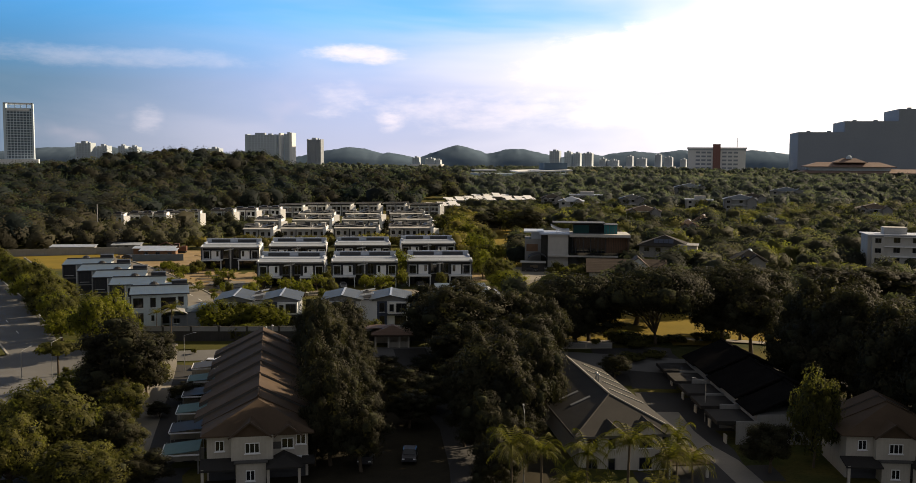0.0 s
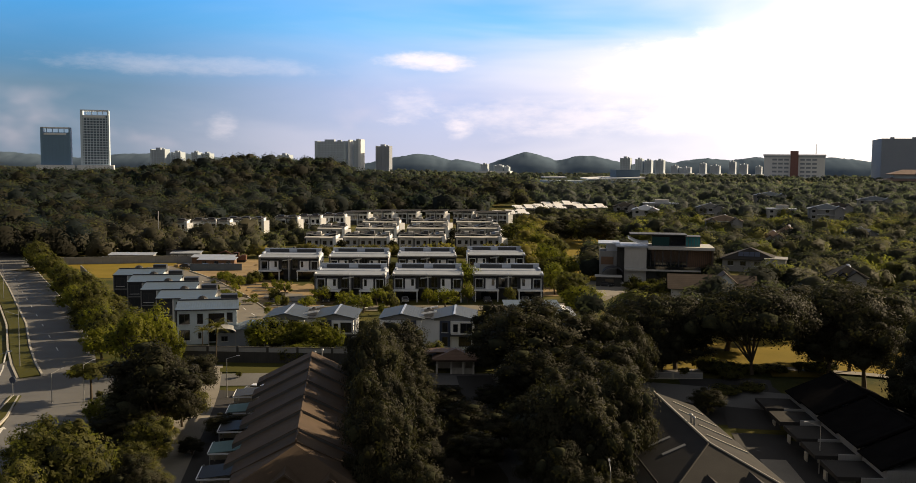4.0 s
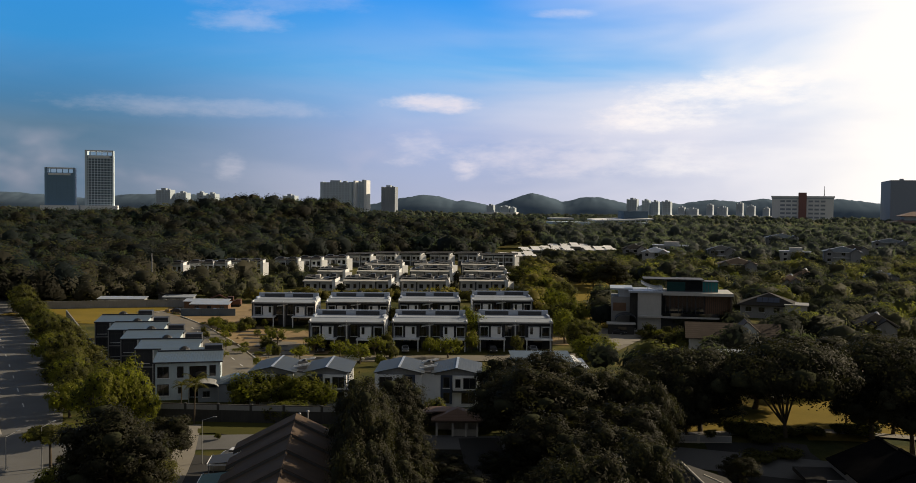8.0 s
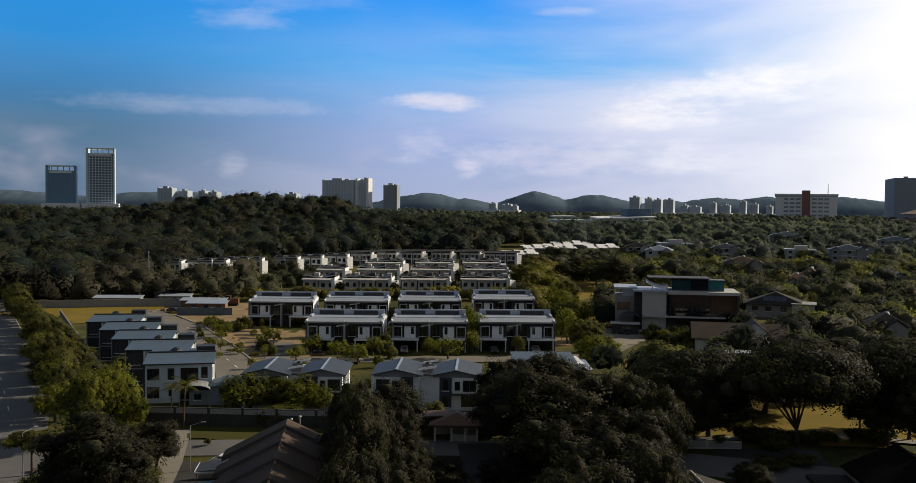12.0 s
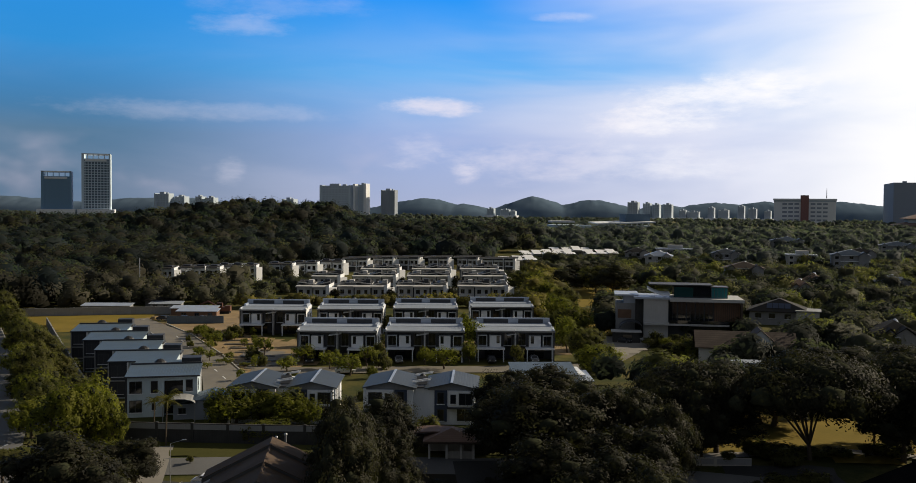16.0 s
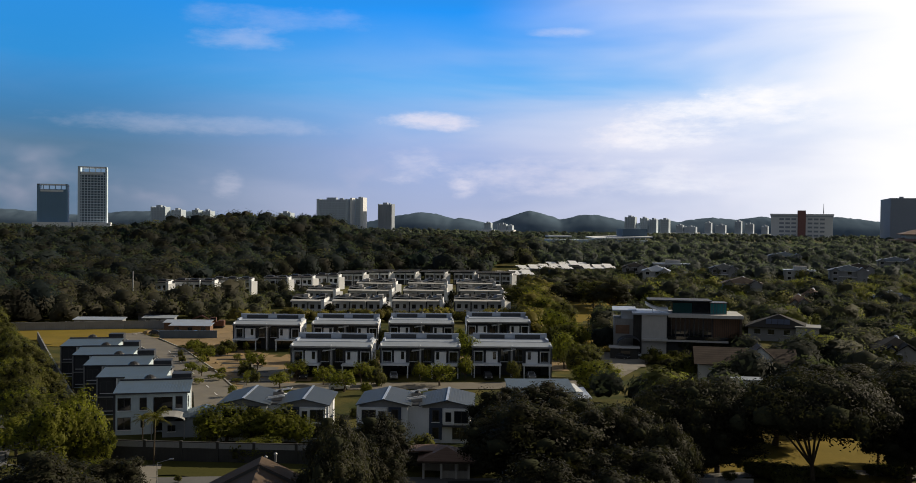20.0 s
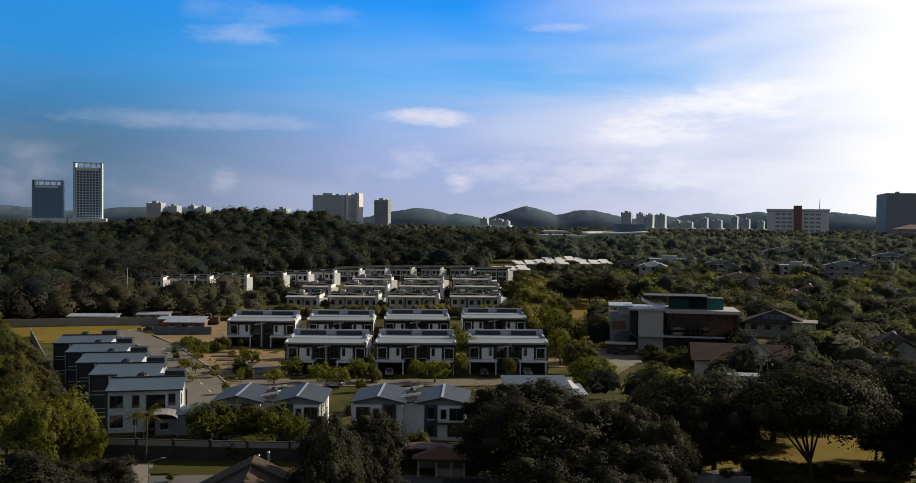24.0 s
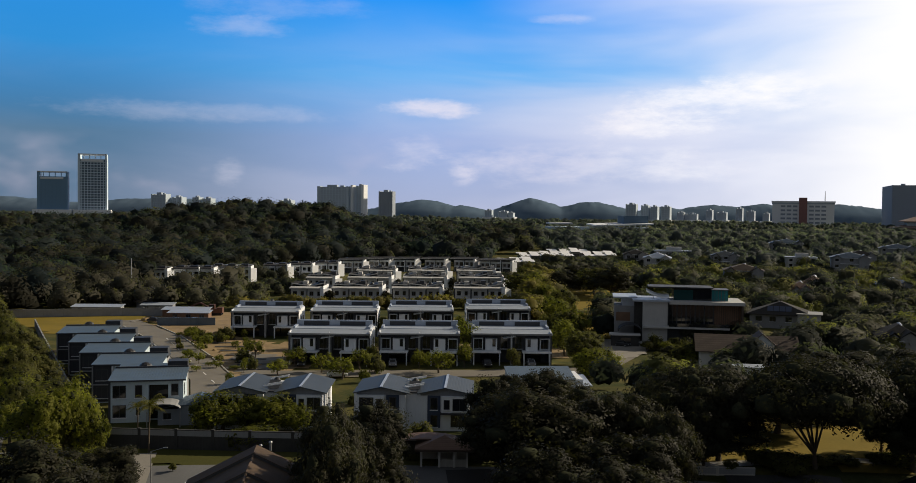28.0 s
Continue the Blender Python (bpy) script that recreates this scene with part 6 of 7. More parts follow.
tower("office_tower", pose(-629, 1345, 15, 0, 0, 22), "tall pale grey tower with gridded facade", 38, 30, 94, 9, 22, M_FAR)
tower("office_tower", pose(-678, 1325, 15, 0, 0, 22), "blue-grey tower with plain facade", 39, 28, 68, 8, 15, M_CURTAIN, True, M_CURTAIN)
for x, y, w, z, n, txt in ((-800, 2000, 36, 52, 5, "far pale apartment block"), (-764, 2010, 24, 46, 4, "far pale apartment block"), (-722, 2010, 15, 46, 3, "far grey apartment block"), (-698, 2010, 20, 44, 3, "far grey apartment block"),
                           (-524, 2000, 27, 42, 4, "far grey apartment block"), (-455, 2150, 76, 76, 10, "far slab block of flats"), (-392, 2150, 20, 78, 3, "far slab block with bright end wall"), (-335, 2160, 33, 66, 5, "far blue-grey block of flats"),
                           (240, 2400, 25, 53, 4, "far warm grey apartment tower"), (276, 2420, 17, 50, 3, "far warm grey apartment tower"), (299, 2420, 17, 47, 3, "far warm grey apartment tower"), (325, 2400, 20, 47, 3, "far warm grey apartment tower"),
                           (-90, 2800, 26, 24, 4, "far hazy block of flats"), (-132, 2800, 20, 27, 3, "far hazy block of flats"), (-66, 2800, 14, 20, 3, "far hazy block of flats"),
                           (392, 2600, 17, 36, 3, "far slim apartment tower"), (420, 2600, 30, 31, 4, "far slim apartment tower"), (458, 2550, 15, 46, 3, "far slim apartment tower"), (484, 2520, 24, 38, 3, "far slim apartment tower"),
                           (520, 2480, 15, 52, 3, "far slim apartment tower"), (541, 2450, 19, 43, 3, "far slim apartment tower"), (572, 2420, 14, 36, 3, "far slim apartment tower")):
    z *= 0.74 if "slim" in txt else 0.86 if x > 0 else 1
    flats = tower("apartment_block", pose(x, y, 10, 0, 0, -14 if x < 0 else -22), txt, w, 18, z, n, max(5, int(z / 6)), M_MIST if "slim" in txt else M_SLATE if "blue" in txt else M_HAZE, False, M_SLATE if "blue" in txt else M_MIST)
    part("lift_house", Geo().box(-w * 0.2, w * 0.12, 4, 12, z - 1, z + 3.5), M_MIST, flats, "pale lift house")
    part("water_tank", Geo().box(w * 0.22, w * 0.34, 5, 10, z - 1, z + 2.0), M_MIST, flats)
    if "bright" in txt:
        part("bright_end", Geo().box(-w / 2 - 9, -w / 2 - 4, -9, 8, 0, z + 1).box(w / 2 - 5, w / 2 + 1, -4, 18, 0, z + 2), M_WHITE, flats, "bright white end wall")

hotel = thing("hotel", far_off(2.0, 265, 1000, 10, -14) @ Matrix.Diagonal((0.93, 1, 1, 1)), "white slab hotel with red-brown central lift tower", "hotel")
part("wall", Geo().box(-31, 31, 0, 16, 0, 36), M_CHALK, hotel, "chalky white wall")
for j in range(8):
    for k in range(3):
        for x in (-22.5 + 6.1 * k, 6.0 + 6.1 * k):
            part("window", Geo().box(x, x + 4.6, -0.25, 0.1, 3.4 + j * 4, 5.2 + j * 4), M_SLATE, hotel, "grey strip window")
# eaves shade painted as a darker band on the wall
part("soffit", Geo().box(-31.5, 31.5, -0.4, 16, 34.6, 36), M_MIST, hotel, "darker band for the shade under the roof")
part("lift_tower", Geo().box(-4, 4, -1.5, 17, 0, 41), M_RED, hotel, "red-brown lift tower")
part("roof_edge", Geo().box(-32, 32, -0.8, 17, 36, 37.6), M_CHALK, hotel)
part("antenna", Geo().tube((22, 8, 38), (22, 8, 48), 0.5, 0.2), M_POLE, hotel)

dark_block = thing("stepped_complex", far_off(2.0, 313, 900, 10, -12), "huge dark slate stepped building", "building")
for x0, x1, z in ((0, 40, 51), (40, 86, 61), (86, 190, 72)):
    part("block", Geo().box(x0, x1, 0, 60, 0, z), M_SLATE, dark_block)
    for x in range(x0 + 8, x1 - 4, 18):
        part("roof_hatch", Geo().box(x, x + 3, 4, 8, z, z + 1.4), M_SLATE, dark_block)
palace = thing("tiled_complex", far_off(1.8, 295, 800, 10, -10), "wide pale complex with terracotta roofs", "building")
part("wall", Geo().box(-14, 100, 0, 20, 0, 15), M_CREAM, palace)
part("upper_wall", Geo().box(-6, 58, 4, 20, 15, 20), M_HAZE, palace, "pale upper storey")
for x0, x1, y0, y1, z, h in ((-16, 104, -3, 23, 15, 3.0), (-9, 62, 1, 23, 20, 3.6), (14, 40, 4, 20, 23.5, 3.4)):
    ridge = (y1 - y0) * 0.48
    part("roof", Geo().slab([(x0, y0, z), (x1, y0, z), (x1 - ridge, (y0 + y1) / 2, z + h), (x0 + ridge, (y0 + y1) / 2, z + h)], 0.5)
         .slab([(x1, y0, z), (x1, y1, z), (x1 - ridge, (y0 + y1) / 2, z + h)], 0.5).slab([(x0, y1, z), (x0, y0, z), (x0 + ridge, (y0 + y1) / 2, z + h)], 0.5)
         .slab([(x1, y1, z), (x0, y1, z), (x0 + ridge, (y0 + y1) / 2, z + h), (x1 - ridge, (y0 + y1) / 2, z + h)], 0.5), M_DUSTY, palace, "dusty pink tiled hipped roof")
part("lantern", Geo().dome(27, 12, 26.4, 2.6, 3.0, 10, 4), M_HAZE, palace, "small pale dome")
for i in range(20):
    window(palace, -10 + i * 5.6, 5.0, 2.6, 6.0, 0.0, 2, sill=False)
mall = thing("long_hall", pose(62, 950, 10, 0, 0, 8), "long low white-roofed hall beyond the trees", "hall")
part("wall", Geo().box(-46, 50, 0, 40, 0, 10), M_FAR, mall)
part("roof", Geo().slab([(-4, -4, 12), (52, -4, 14), (52, 42, 15), (-4, 42, 13)], 1.2).box(-48, -26, -3, 20, 12.5, 14), M_WHITE, mall, "white curved roof edge")
part("upper_block", Geo().box(26, 50, 10, 36, 12, 21), M_FAR_DARK, mall)
for i in range(9):
    part("fin", Geo().tube((0 + i * 5.4, -3, 3), (2 + i * 5.4, -4, 13), 0.4, 0.4, 6), M_WHITE, mall)


def skyline(label, y, peaks, base, seed):
    """A long far ridge of wooded hills: the height is the sum of its peaks."""
    g = Geo()
    xs = np.arange(-2400, 2401, 8.0)
    rows = 19
    for j in range(rows):
        r = j / (rows - 1) * 2 - 1
        for x in xs:
            z = base
            for px, w, hz in peaks:
                z = max(z, base * 0.6 + hz * math.exp(-(abs(x - px) / w) ** 1.9))
            z *= (1 - r * r) ** 0.7
            z += (3.5 * noise.noise((x * 0.022, j * 0.5, seed)) + 2.2 * noise.noise((x * 0.05, j * 0.8, seed)) + 2.4 * noise.noise((x * 0.11, j * 1.9, seed))) * (1 - r * r)
            g.v.append((x, y + r * 160, 9 + max(z, -2)))
    c = len(xs)
    g.f = [(j * c + i, j * c + i + 1, (j + 1) * c + i + 1, (j + 1) * c + i) for j in range(rows - 1) for i in range(c - 1)]
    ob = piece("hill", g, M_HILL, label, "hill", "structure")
    for p in ob.data.polygons:
        p.use_smooth = True


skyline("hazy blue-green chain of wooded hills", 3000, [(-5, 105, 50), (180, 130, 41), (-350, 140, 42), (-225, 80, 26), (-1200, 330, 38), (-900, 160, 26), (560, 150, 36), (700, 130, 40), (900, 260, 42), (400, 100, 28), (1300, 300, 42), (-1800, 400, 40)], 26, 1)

# ---- trees ----
rng = np.random.default_rng(7)


def sheet(name, verts, faces, mat, normals=None, tint=None):
    """A mesh of many small faces; normals soften the shading, tint sets one tone for each tree."""
    me = bpy.data.meshes.new(name)
    nf, k = faces.shape
    me.vertices.add(len(verts))
    me.vertices.foreach_set("co", verts.astype(np.float32).ravel())
    me.loops.add(nf * k)
    me.loops.foreach_set("vertex_index", faces.astype(np.int32).ravel())
    me.polygons.add(nf)
    me.polygons.foreach_set("loop_start", np.arange(0, nf * k, k, dtype=np.int32))
    me.materials.append(mat)
    me.update(calc_edges=True)
    if normals is not None:
        me.attributes.new("custom_normal", "FLOAT_VECTOR", "POINT").data.foreach_set("vector", normals.astype(np.float32).ravel())
    if tint is not None:
        me.attributes.new("tint", "FLOAT", "POINT").data.foreach_set("value", tint.astype(np.float32))
    return me


def unit(v):
    return v / (np.linalg.norm(v, axis=1, keepdims=True) + 1e-9)


def leaves(centres, out, size, rng, stray=0.42, soft=0.7, lift=0.0):
    """Small folded leaf sprays at the centres, turned roughly outward, and their softened normals."""
    n = len(centres)
    nrm = out + rng.normal(0, stray, (n, 3)) + np.array([0, 0, 0.25])
    nrm /= np.linalg.norm(nrm, axis=1, keepdims=True) + 1e-9
    a = np.cross(nrm, rng.normal(0, 1, (n, 3)))
    a /= np.linalg.norm(a, axis=1, keepdims=True) + 1e-9
    b = np.cross(nrm, a)
    s = size * rng.uniform(0.55, 1.25, (n, 1))
    v = np.stack([centres - a * s, centres - b * s * 0.45 - nrm * s * 0.12, centres + a * s, centres + b * s * 0.45 - nrm * s * 0.12], 1)
    shade = unit(unit(out) * soft + nrm * (1 - soft) + np.array([0, 0, lift]))
    return v.reshape(-1, 3), np.arange(4 * n).reshape(n, 4), np.repeat(shade, 4, axis=0)


def ball_dirs(n, rng, low=-0.55):
    z = rng.uniform(low, 1.0, n)
    a = rng.uniform(0, 2 * np.pi, n)
    r = np.sqrt(1 - z * z)
    return np.stack([r * np.cos(a), r * np.sin(a), z], 1)


def crown_shape(clumps, wide, tall, rng, flat=0.0, spiky=0.0, puff=1.0):
    """Clump centres and radii inside a crown that is wide across and tall, centred at the origin."""
    d = ball_dirs(clumps, rng, -0.7)
    r = rng.uniform(0.42, 0.98, (clumps, 1))
    c = d * r * np.array([wide / 2, wide / 2, tall / 2])
    c[:, 2] += flat * np.abs(c[:, 2])
    rad = rng.uniform(0.12, 0.27, clumps) * puff * wide * (1 + spiky * rng.uniform(-0.5, 0.5, clumps))
    return c, rad


def crown(clumps, per, wide, tall, size, rng, squash=0.8, spiky=0.0, flat=0.0, puff=1.0):
    c, rad = crown_shape(clumps, wide, tall, rng, flat, spiky, puff)
    pts, out = [], []
    for p, r in zip(c, rad):
        d = ball_dirs(per, rng, -0.8)
        pts.append(p + d * r * rng.uniform(0.70, 1.16, (per, 1)) * np.array([1, 1, squash]))
        out.append(d)
        out[-1] = d + 0.5 * p / np.array([wide / 2, wide / 2, tall / 2])
    v, f, nr = leaves(np.concatenate(pts), np.concatenate(out), size, rng, soft=0.66)
    return v, f, nr, c, rad


def blob(c, rad, rng, squash=0.8, fill=0.84, rough=0.12):
    """Rough dark inner masses, so that the crown is not seen through."""
    base = [(0, 0, 1), (0, 0, -1)] + [(math.cos(a) * k, math.sin(a) * k, z) for z, k in ((0.5, 0.87), (-0.5, 0.87)) for a in np.linspace(0, 2 * np.pi, 7)[:6]]
    base = np.array(base)
    tri = [(0, 2 + i, 2 + (i + 1) % 6) for i in range(6)] + [(1, 8 + (i + 1) % 6, 8 + i) for i in range(6)]
    tri += [(2 + i, 8 + i, 8 + (i + 1) % 6) for i in range(6)] + [(2 + i, 8 + (i + 1) % 6, 2 + (i + 1) % 6) for i in range(6)]
    tri = np.array(tri)
    v = np.concatenate([p + base * r * fill * np.array([1, 1, squash]) * rng.uniform(1 - rough, 1 + rough, (14, 1)) for p, r in zip(c, rad)])
    f = np.concatenate([tri + 14 * i for i in range(len(c))])
    return v, f


def limbs(g, base, top, r, targets):
    g.tube((0, 0, -0.4), (base[0], base[1], top), r, r * 0.6, 8)
    for p in targets:
        mid = (p[0] * 0.45 + base[0], p[1] * 0.45 + base[1], top + (p[2] - top) * 0.55)
        g.tube((base[0], base[1], top * 0.94), mid, r * 0.5, r * 0.3, 6)
        g.tube(mid, p, r * 0.3, r * 0.1, 5)
    return g


def broad_tree(label, mat, wide, tall, bare, clumps, per, size, seed, spiky=0.0, flat=0.0, squash=0.8, fill=0.58, spread=0.76, fork=0.15, puff=1.0):
    """A tree of the given crown width and total height, bare up to a height."""
    r = np.random.default_rng(seed)
    h = thing("tree", pose(0, 0, -500), label, "tree")
    ch = tall - bare
    v, f, nr, c, rad = crown(clumps, per, wide * spread, ch * 0.86, size, r, squash, spiky, flat, puff)
    shift = np.array([0, 0, bare + ch * 0.47])
    g = limbs(Geo(), (0.2, 0.1), bare + ch * fork, 0.022 * tall + 0.08, [tuple(p + shift) for p in c[:9]])
    part("trunk", g, M_BARK, h)
    ob = new("crown", sheet("crown", v + shift, f, mat, nr))
    ob.parent = h
    # dark masses give the crown its inner shade
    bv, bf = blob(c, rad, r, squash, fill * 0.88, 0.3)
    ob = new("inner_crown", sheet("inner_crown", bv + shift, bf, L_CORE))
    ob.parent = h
    return h


def palm_tree(label, tall, spread, seed):
    r = random.Random(seed)
    h = thing("palm_tree", pose(0, 0, -500), label, "palm tree")
    part("trunk", Geo().tube((0, 0, -0.3), (0.15, 0, tall * 0.5), 0.2, 0.15).tube((0.15, 0, tall * 0.5), (0.3, 0.1, tall - 0.6), 0.15, 0.12), M_BARK, h)
    for k in range(24):
        a = 2 * math.pi * k / 24 + r.uniform(-0.15, 0.15)
        lift = r.uniform(0.0, 2.3)
        g = Geo()
        far = spread / 2 * r.uniform(0.85, 1.15)
        line = []
        for i in range(8):
            u = i / 7
            line.append(Vector((0.3 + math.cos(a) * far * u, 0.1 + math.sin(a) * far * u, tall - 0.6 + lift * 2.0 * u - (1.3 + 0.7 * lift) * u * u)))
        side = Vector((-math.sin(a), math.cos(a), 0))
        for i in range(7):
            for s in (-1, 1):
                for q in (0.2, 0.7):
                    p = line[i].lerp(line[i + 1], q)
                    n = line[i].lerp(line[i + 1], q + 0.22)
                    ln = 0.95 * math.sin(math.pi * min(0.95, 0.18 + (i + q) / 8.5))
                    tip = p + side * s * ln + (line[i + 1] - line[i]).normalized() * 0.35 - Vector((0, 0, 0.25 + 0.2 * r.random()))
                    g.poly(p, n, tip)
        for i in range(7):
            g.tube(line[i], line[i + 1], 0.035, 0.03, 4)
        part("frond", g, L_PALM, h)
    return h


PLANTS = {
    "broad": [(broad_tree("tall dark broadleaved tree with dense crown", L_BROAD, 10, 14, 1.0, 92, 230, 0.20, s, 1.0, spread=1.0, puff=0.66), 10.0, 14.0) for s in (1, 2, 3)],
    "olive": [(broad_tree("olive-green roadside tree with loose crown", L_OLIVE, 8, 8, 0.6, 60, 180, 0.18, s, 1.0, fill=0.5, spread=0.94, puff=0.70), 8.0, 8.0) for s in (4, 5, 6)],
    "lime": [(broad_tree("yellow-green feathery garden tree", L_LIME, 6, 7, 0.3, 74, 90, 0.18, s, 1.0, 0.1, 1.3, fill=0.3, spread=0.98, puff=0.58), 6.0, 7.0) for s in (7, 8, 13)],
    "sapling": [(broad_tree("young feathery yellow-green tree on bare ground", L_LIME, 4, 4.5, 0.9, 30, 62, 0.17, s, 1.0, 0.0, 1.0, fill=0.25, spread=1.1, puff=0.62), 4.0, 4.5) for s in (21, 22, 23)],
    "umbrella": [(broad_tree("flat-topped umbrella tree beside the road", L_OLIVE, 9, 7, 4.6, 26, 130, 0.32, 9, 0.4, 0.0, 0.45), 9.0, 7.0)],
    "park": [(broad_tree("wide spreading park tree with forked trunk", L_BROAD, 22, 13.5, 6.0, 230, 200, 0.25, 10, 0.7, 0.0, 0.7, spread=0.92, fork=-0.55, puff=0.55), 22.0, 13.5)],
    "ball": [(broad_tree("clipped round green garden shrub", L_OLIVE, 5, 5, 0.3, 26, 110, 0.25, 11, 0.1), 5.0, 5.0)],
    "shrub": [(broad_tree("low leafy olive-green garden shrub", L_OLIVE, 5, 2.4, 0.1, 22, 70, 0.26, 12, 0.5), 5.0, 2.4)],
    "palm": [(palm_tree("coconut palm with arching fronds", 9.0, 5.5, s), 5.5, 9.0) for s in (1, 2)],
}
planted = 0


def plant(kind, x, y, high, wide):
    global planted
    planted += 1
    ob, w, h = PLANTS[kind][planted % len(PLANTS[kind])]
    m = pose(x, y, rise(x, y), 0, 0, (planted * 77) % 360) @ Matrix.Diagonal((wide / w, wide / w, high / h, 1))
    return copy_thing(ob, m)


# belt between the dual road and the lane
plant("olive", -47.7, 106.9, 11.1, 11.3)
plant("olive", -50.0, 110.2, 7.1, 7.2)
plant("olive", -45.3, 108.5, 5.6, 7.1)
plant("olive", -55.9, 116.5, 6.8, 6.3)
plant("broad", -47.9, 132.5, 14.5, 12.4)
plant("umbrella", -65.8, 151.9, 5.8, 8.7)
plant("ball", -65.4, 153.7, 1.4, 1.4)
plant("ball", -63.3, 147.0, 1.4, 1.5)
plant("ball", -62.8, 144.0, 1.2, 1.4)
plant("ball", -59.4, 139.3, 1.4, 2.0)
plant("ball", -59.3, 142.9, 1.6, 1.7)
plant("shrub", -57.2, 140.9, 1.3, 2.5)
plant("olive", -48.7, 99.1, 9.1, 8.0)
plant("olive", -40.8, 97.5, 6.4, 9.1)
plant("broad", -33.8, 99.4, 4.9, 6.8)
plant("broad", -39.6, 107.1, 7.3, 6.0)
plant("olive", -121.4, 259.5, 5.7, 8.1)
plant("olive", -104.5, 232.3, 7.3, 8.7)
plant("olive", -90.0, 210.3, 7.3, 9.2)
plant("olive", -75.6, 188.8, 7.2, 10.0)
plant("olive", -65.0, 171.5, 5.5, 7.5)
plant("lime", -62.8, 171.6, 5.0, 5.3)
plant("lime", -55.3, 159.0, 5.1, 6.9)
plant("broad", -50.2, 154.1, 7.9, 8.6)
plant("lime", -63.2, 170.0, 11.2, 7.3)
plant("lime", -66.0, 166.2, 10.5, 8.5)
plant("lime", -60.7, 170.2, 6.4, 5.4)
plant("olive", -91.5, 205.2, 10.3, 8.9)
plant("olive", -106.3, 233.3, 9.1, 8.1)
plant("olive", -110.4, 241.1, 5.2, 8.5)
plant("olive", -152.5, 301.0, 4.7, 7.2)
plant("olive", -132.9, 273.7, 5.1, 8.1)
plant("olive", -51.6, 112.0, 4.1, 9.8)
plant("olive", -43.6, 108.0, 4.6, 8.1)
plant("olive", -48.7, 100.0, 4.3, 8.1)
plant("olive", -42.7, 98.0, 4.6, 7.3)
plant("olive", -45.3, 118.0, 4.7, 6.6)
plant("broad", -50.2, 128.0, 6.2, 8.0)
plant("olive", -47.3, 140.0, 7.0, 7.0)
plant("olive", -56.9, 124.0, 5.4, 7.7)
plant("broad", -48.8, 138.0, 8.7, 9.4)
plant("olive", -53.9, 140.0, 6.9, 7.8)
plant("lime", -58.9, 140.0, 4.2, 4.4)
plant("olive", -35.9, 100.0, 5.0, 5.6)
plant("olive", -37.9, 96.0, 5.6, 6.0)
plant("broad", -40.2, 136.0, 3.6, 5.2)
plant("broad", -41.6, 128.0, 2.6, 3.4)
plant("olive", -41.0, 112.0, 4.4, 6.0)
plant("broad", -52.5, 146.0, 9.5, 9.5)
plant("olive", -44.8, 124.0, 6.4, 6.8)
# gardens before the perimeter wall
plant("lime", -50.6, 210.4, 2.4, 4.1)
plant("shrub", -42.8, 176.5, 2.5, 4.8)
# dark avenue beside the brown terrace
plant("broad", -20.8, 163.0, 11.7, 9.3)
plant("broad", -18.3, 150.0, 12.0, 7.9)
plant("broad", -15.9, 138.0, 11.0, 7.2)
plant("broad", -13.9, 126.0, 10.8, 6.6)
plant("broad", -12.3, 115.0, 10.6, 7.2)
plant("broad", -11.2, 106.0, 9.9, 6.6)
plant("broad", -25.1, 156.0, 7.6, 5.8)
plant("broad", -20.7, 138.0, 6.7, 5.2)
plant("broad", -17.5, 121.0, 6.9, 4.5)
plant("broad", -15.0, 108.0, 6.6, 4.0)
plant("broad", -25.8, 150.0, 7.2, 5.1)
plant("broad", -22.6, 134.0, 6.7, 4.6)
plant("broad", -19.5, 120.0, 6.7, 4.1)
plant("broad", -16.8, 108.0, 6.5, 3.2)
plant("broad", -11.8, 150.0, 4.6, 6.5)
plant("broad", -8.3, 138.0, 5.5, 7.7)
plant("broad", -6.6, 124.0, 5.8, 6.9)
plant("broad", -4.8, 152.0, 4.8, 6.6)
plant("broad", -3.3, 132.0, 6.0, 6.6)
# tall dark avenue beside the grey terrace
plant("broad", -4.3, 166.0, 12.5, 11.4)
plant("broad", 1.4, 162.0, 15.1, 15.1)
plant("broad", 8.7, 168.0, 11.4, 15.7)
plant("broad", 10.8, 150.0, 13.8, 13.1)
plant("broad", 6.5, 138.0, 13.0, 11.2)
plant("broad", 9.9, 132.0, 13.2, 9.9)
plant("broad", 13.0, 142.0, 8.1, 8.8)
plant("broad", 3.9, 117.0, 16.1, 9.8)
plant("broad", 0.4, 146.0, 11.7, 10.9)
plant("broad", 1.2, 126.0, 11.5, 7.8)
plant("broad", 7.4, 112.0, 13.6, 7.0)
plant("broad", 11.1, 126.0, 14.4, 7.1)
plant("broad", 18.8, 172.0, 7.7, 11.8)
plant("broad", -0.8, 178.0, 13.3, 13.1)
plant("broad", 5.5, 174.0, 11.7, 8.7)
plant("broad", 10.6, 166.0, 13.7, 9.6)
plant("broad", 15.2, 160.0, 14.6, 7.7)
plant("broad", -6.4, 176.0, 12.0, 7.2)
plant("broad", 21.9, 172.0, 10.5, 7.0)
plant("broad", -3.2, 206.0, 7.1, 7.9)
plant("broad", 2.2, 204.0, 7.1, 7.8)
plant("broad", -6.6, 206.0, 5.8, 5.9)
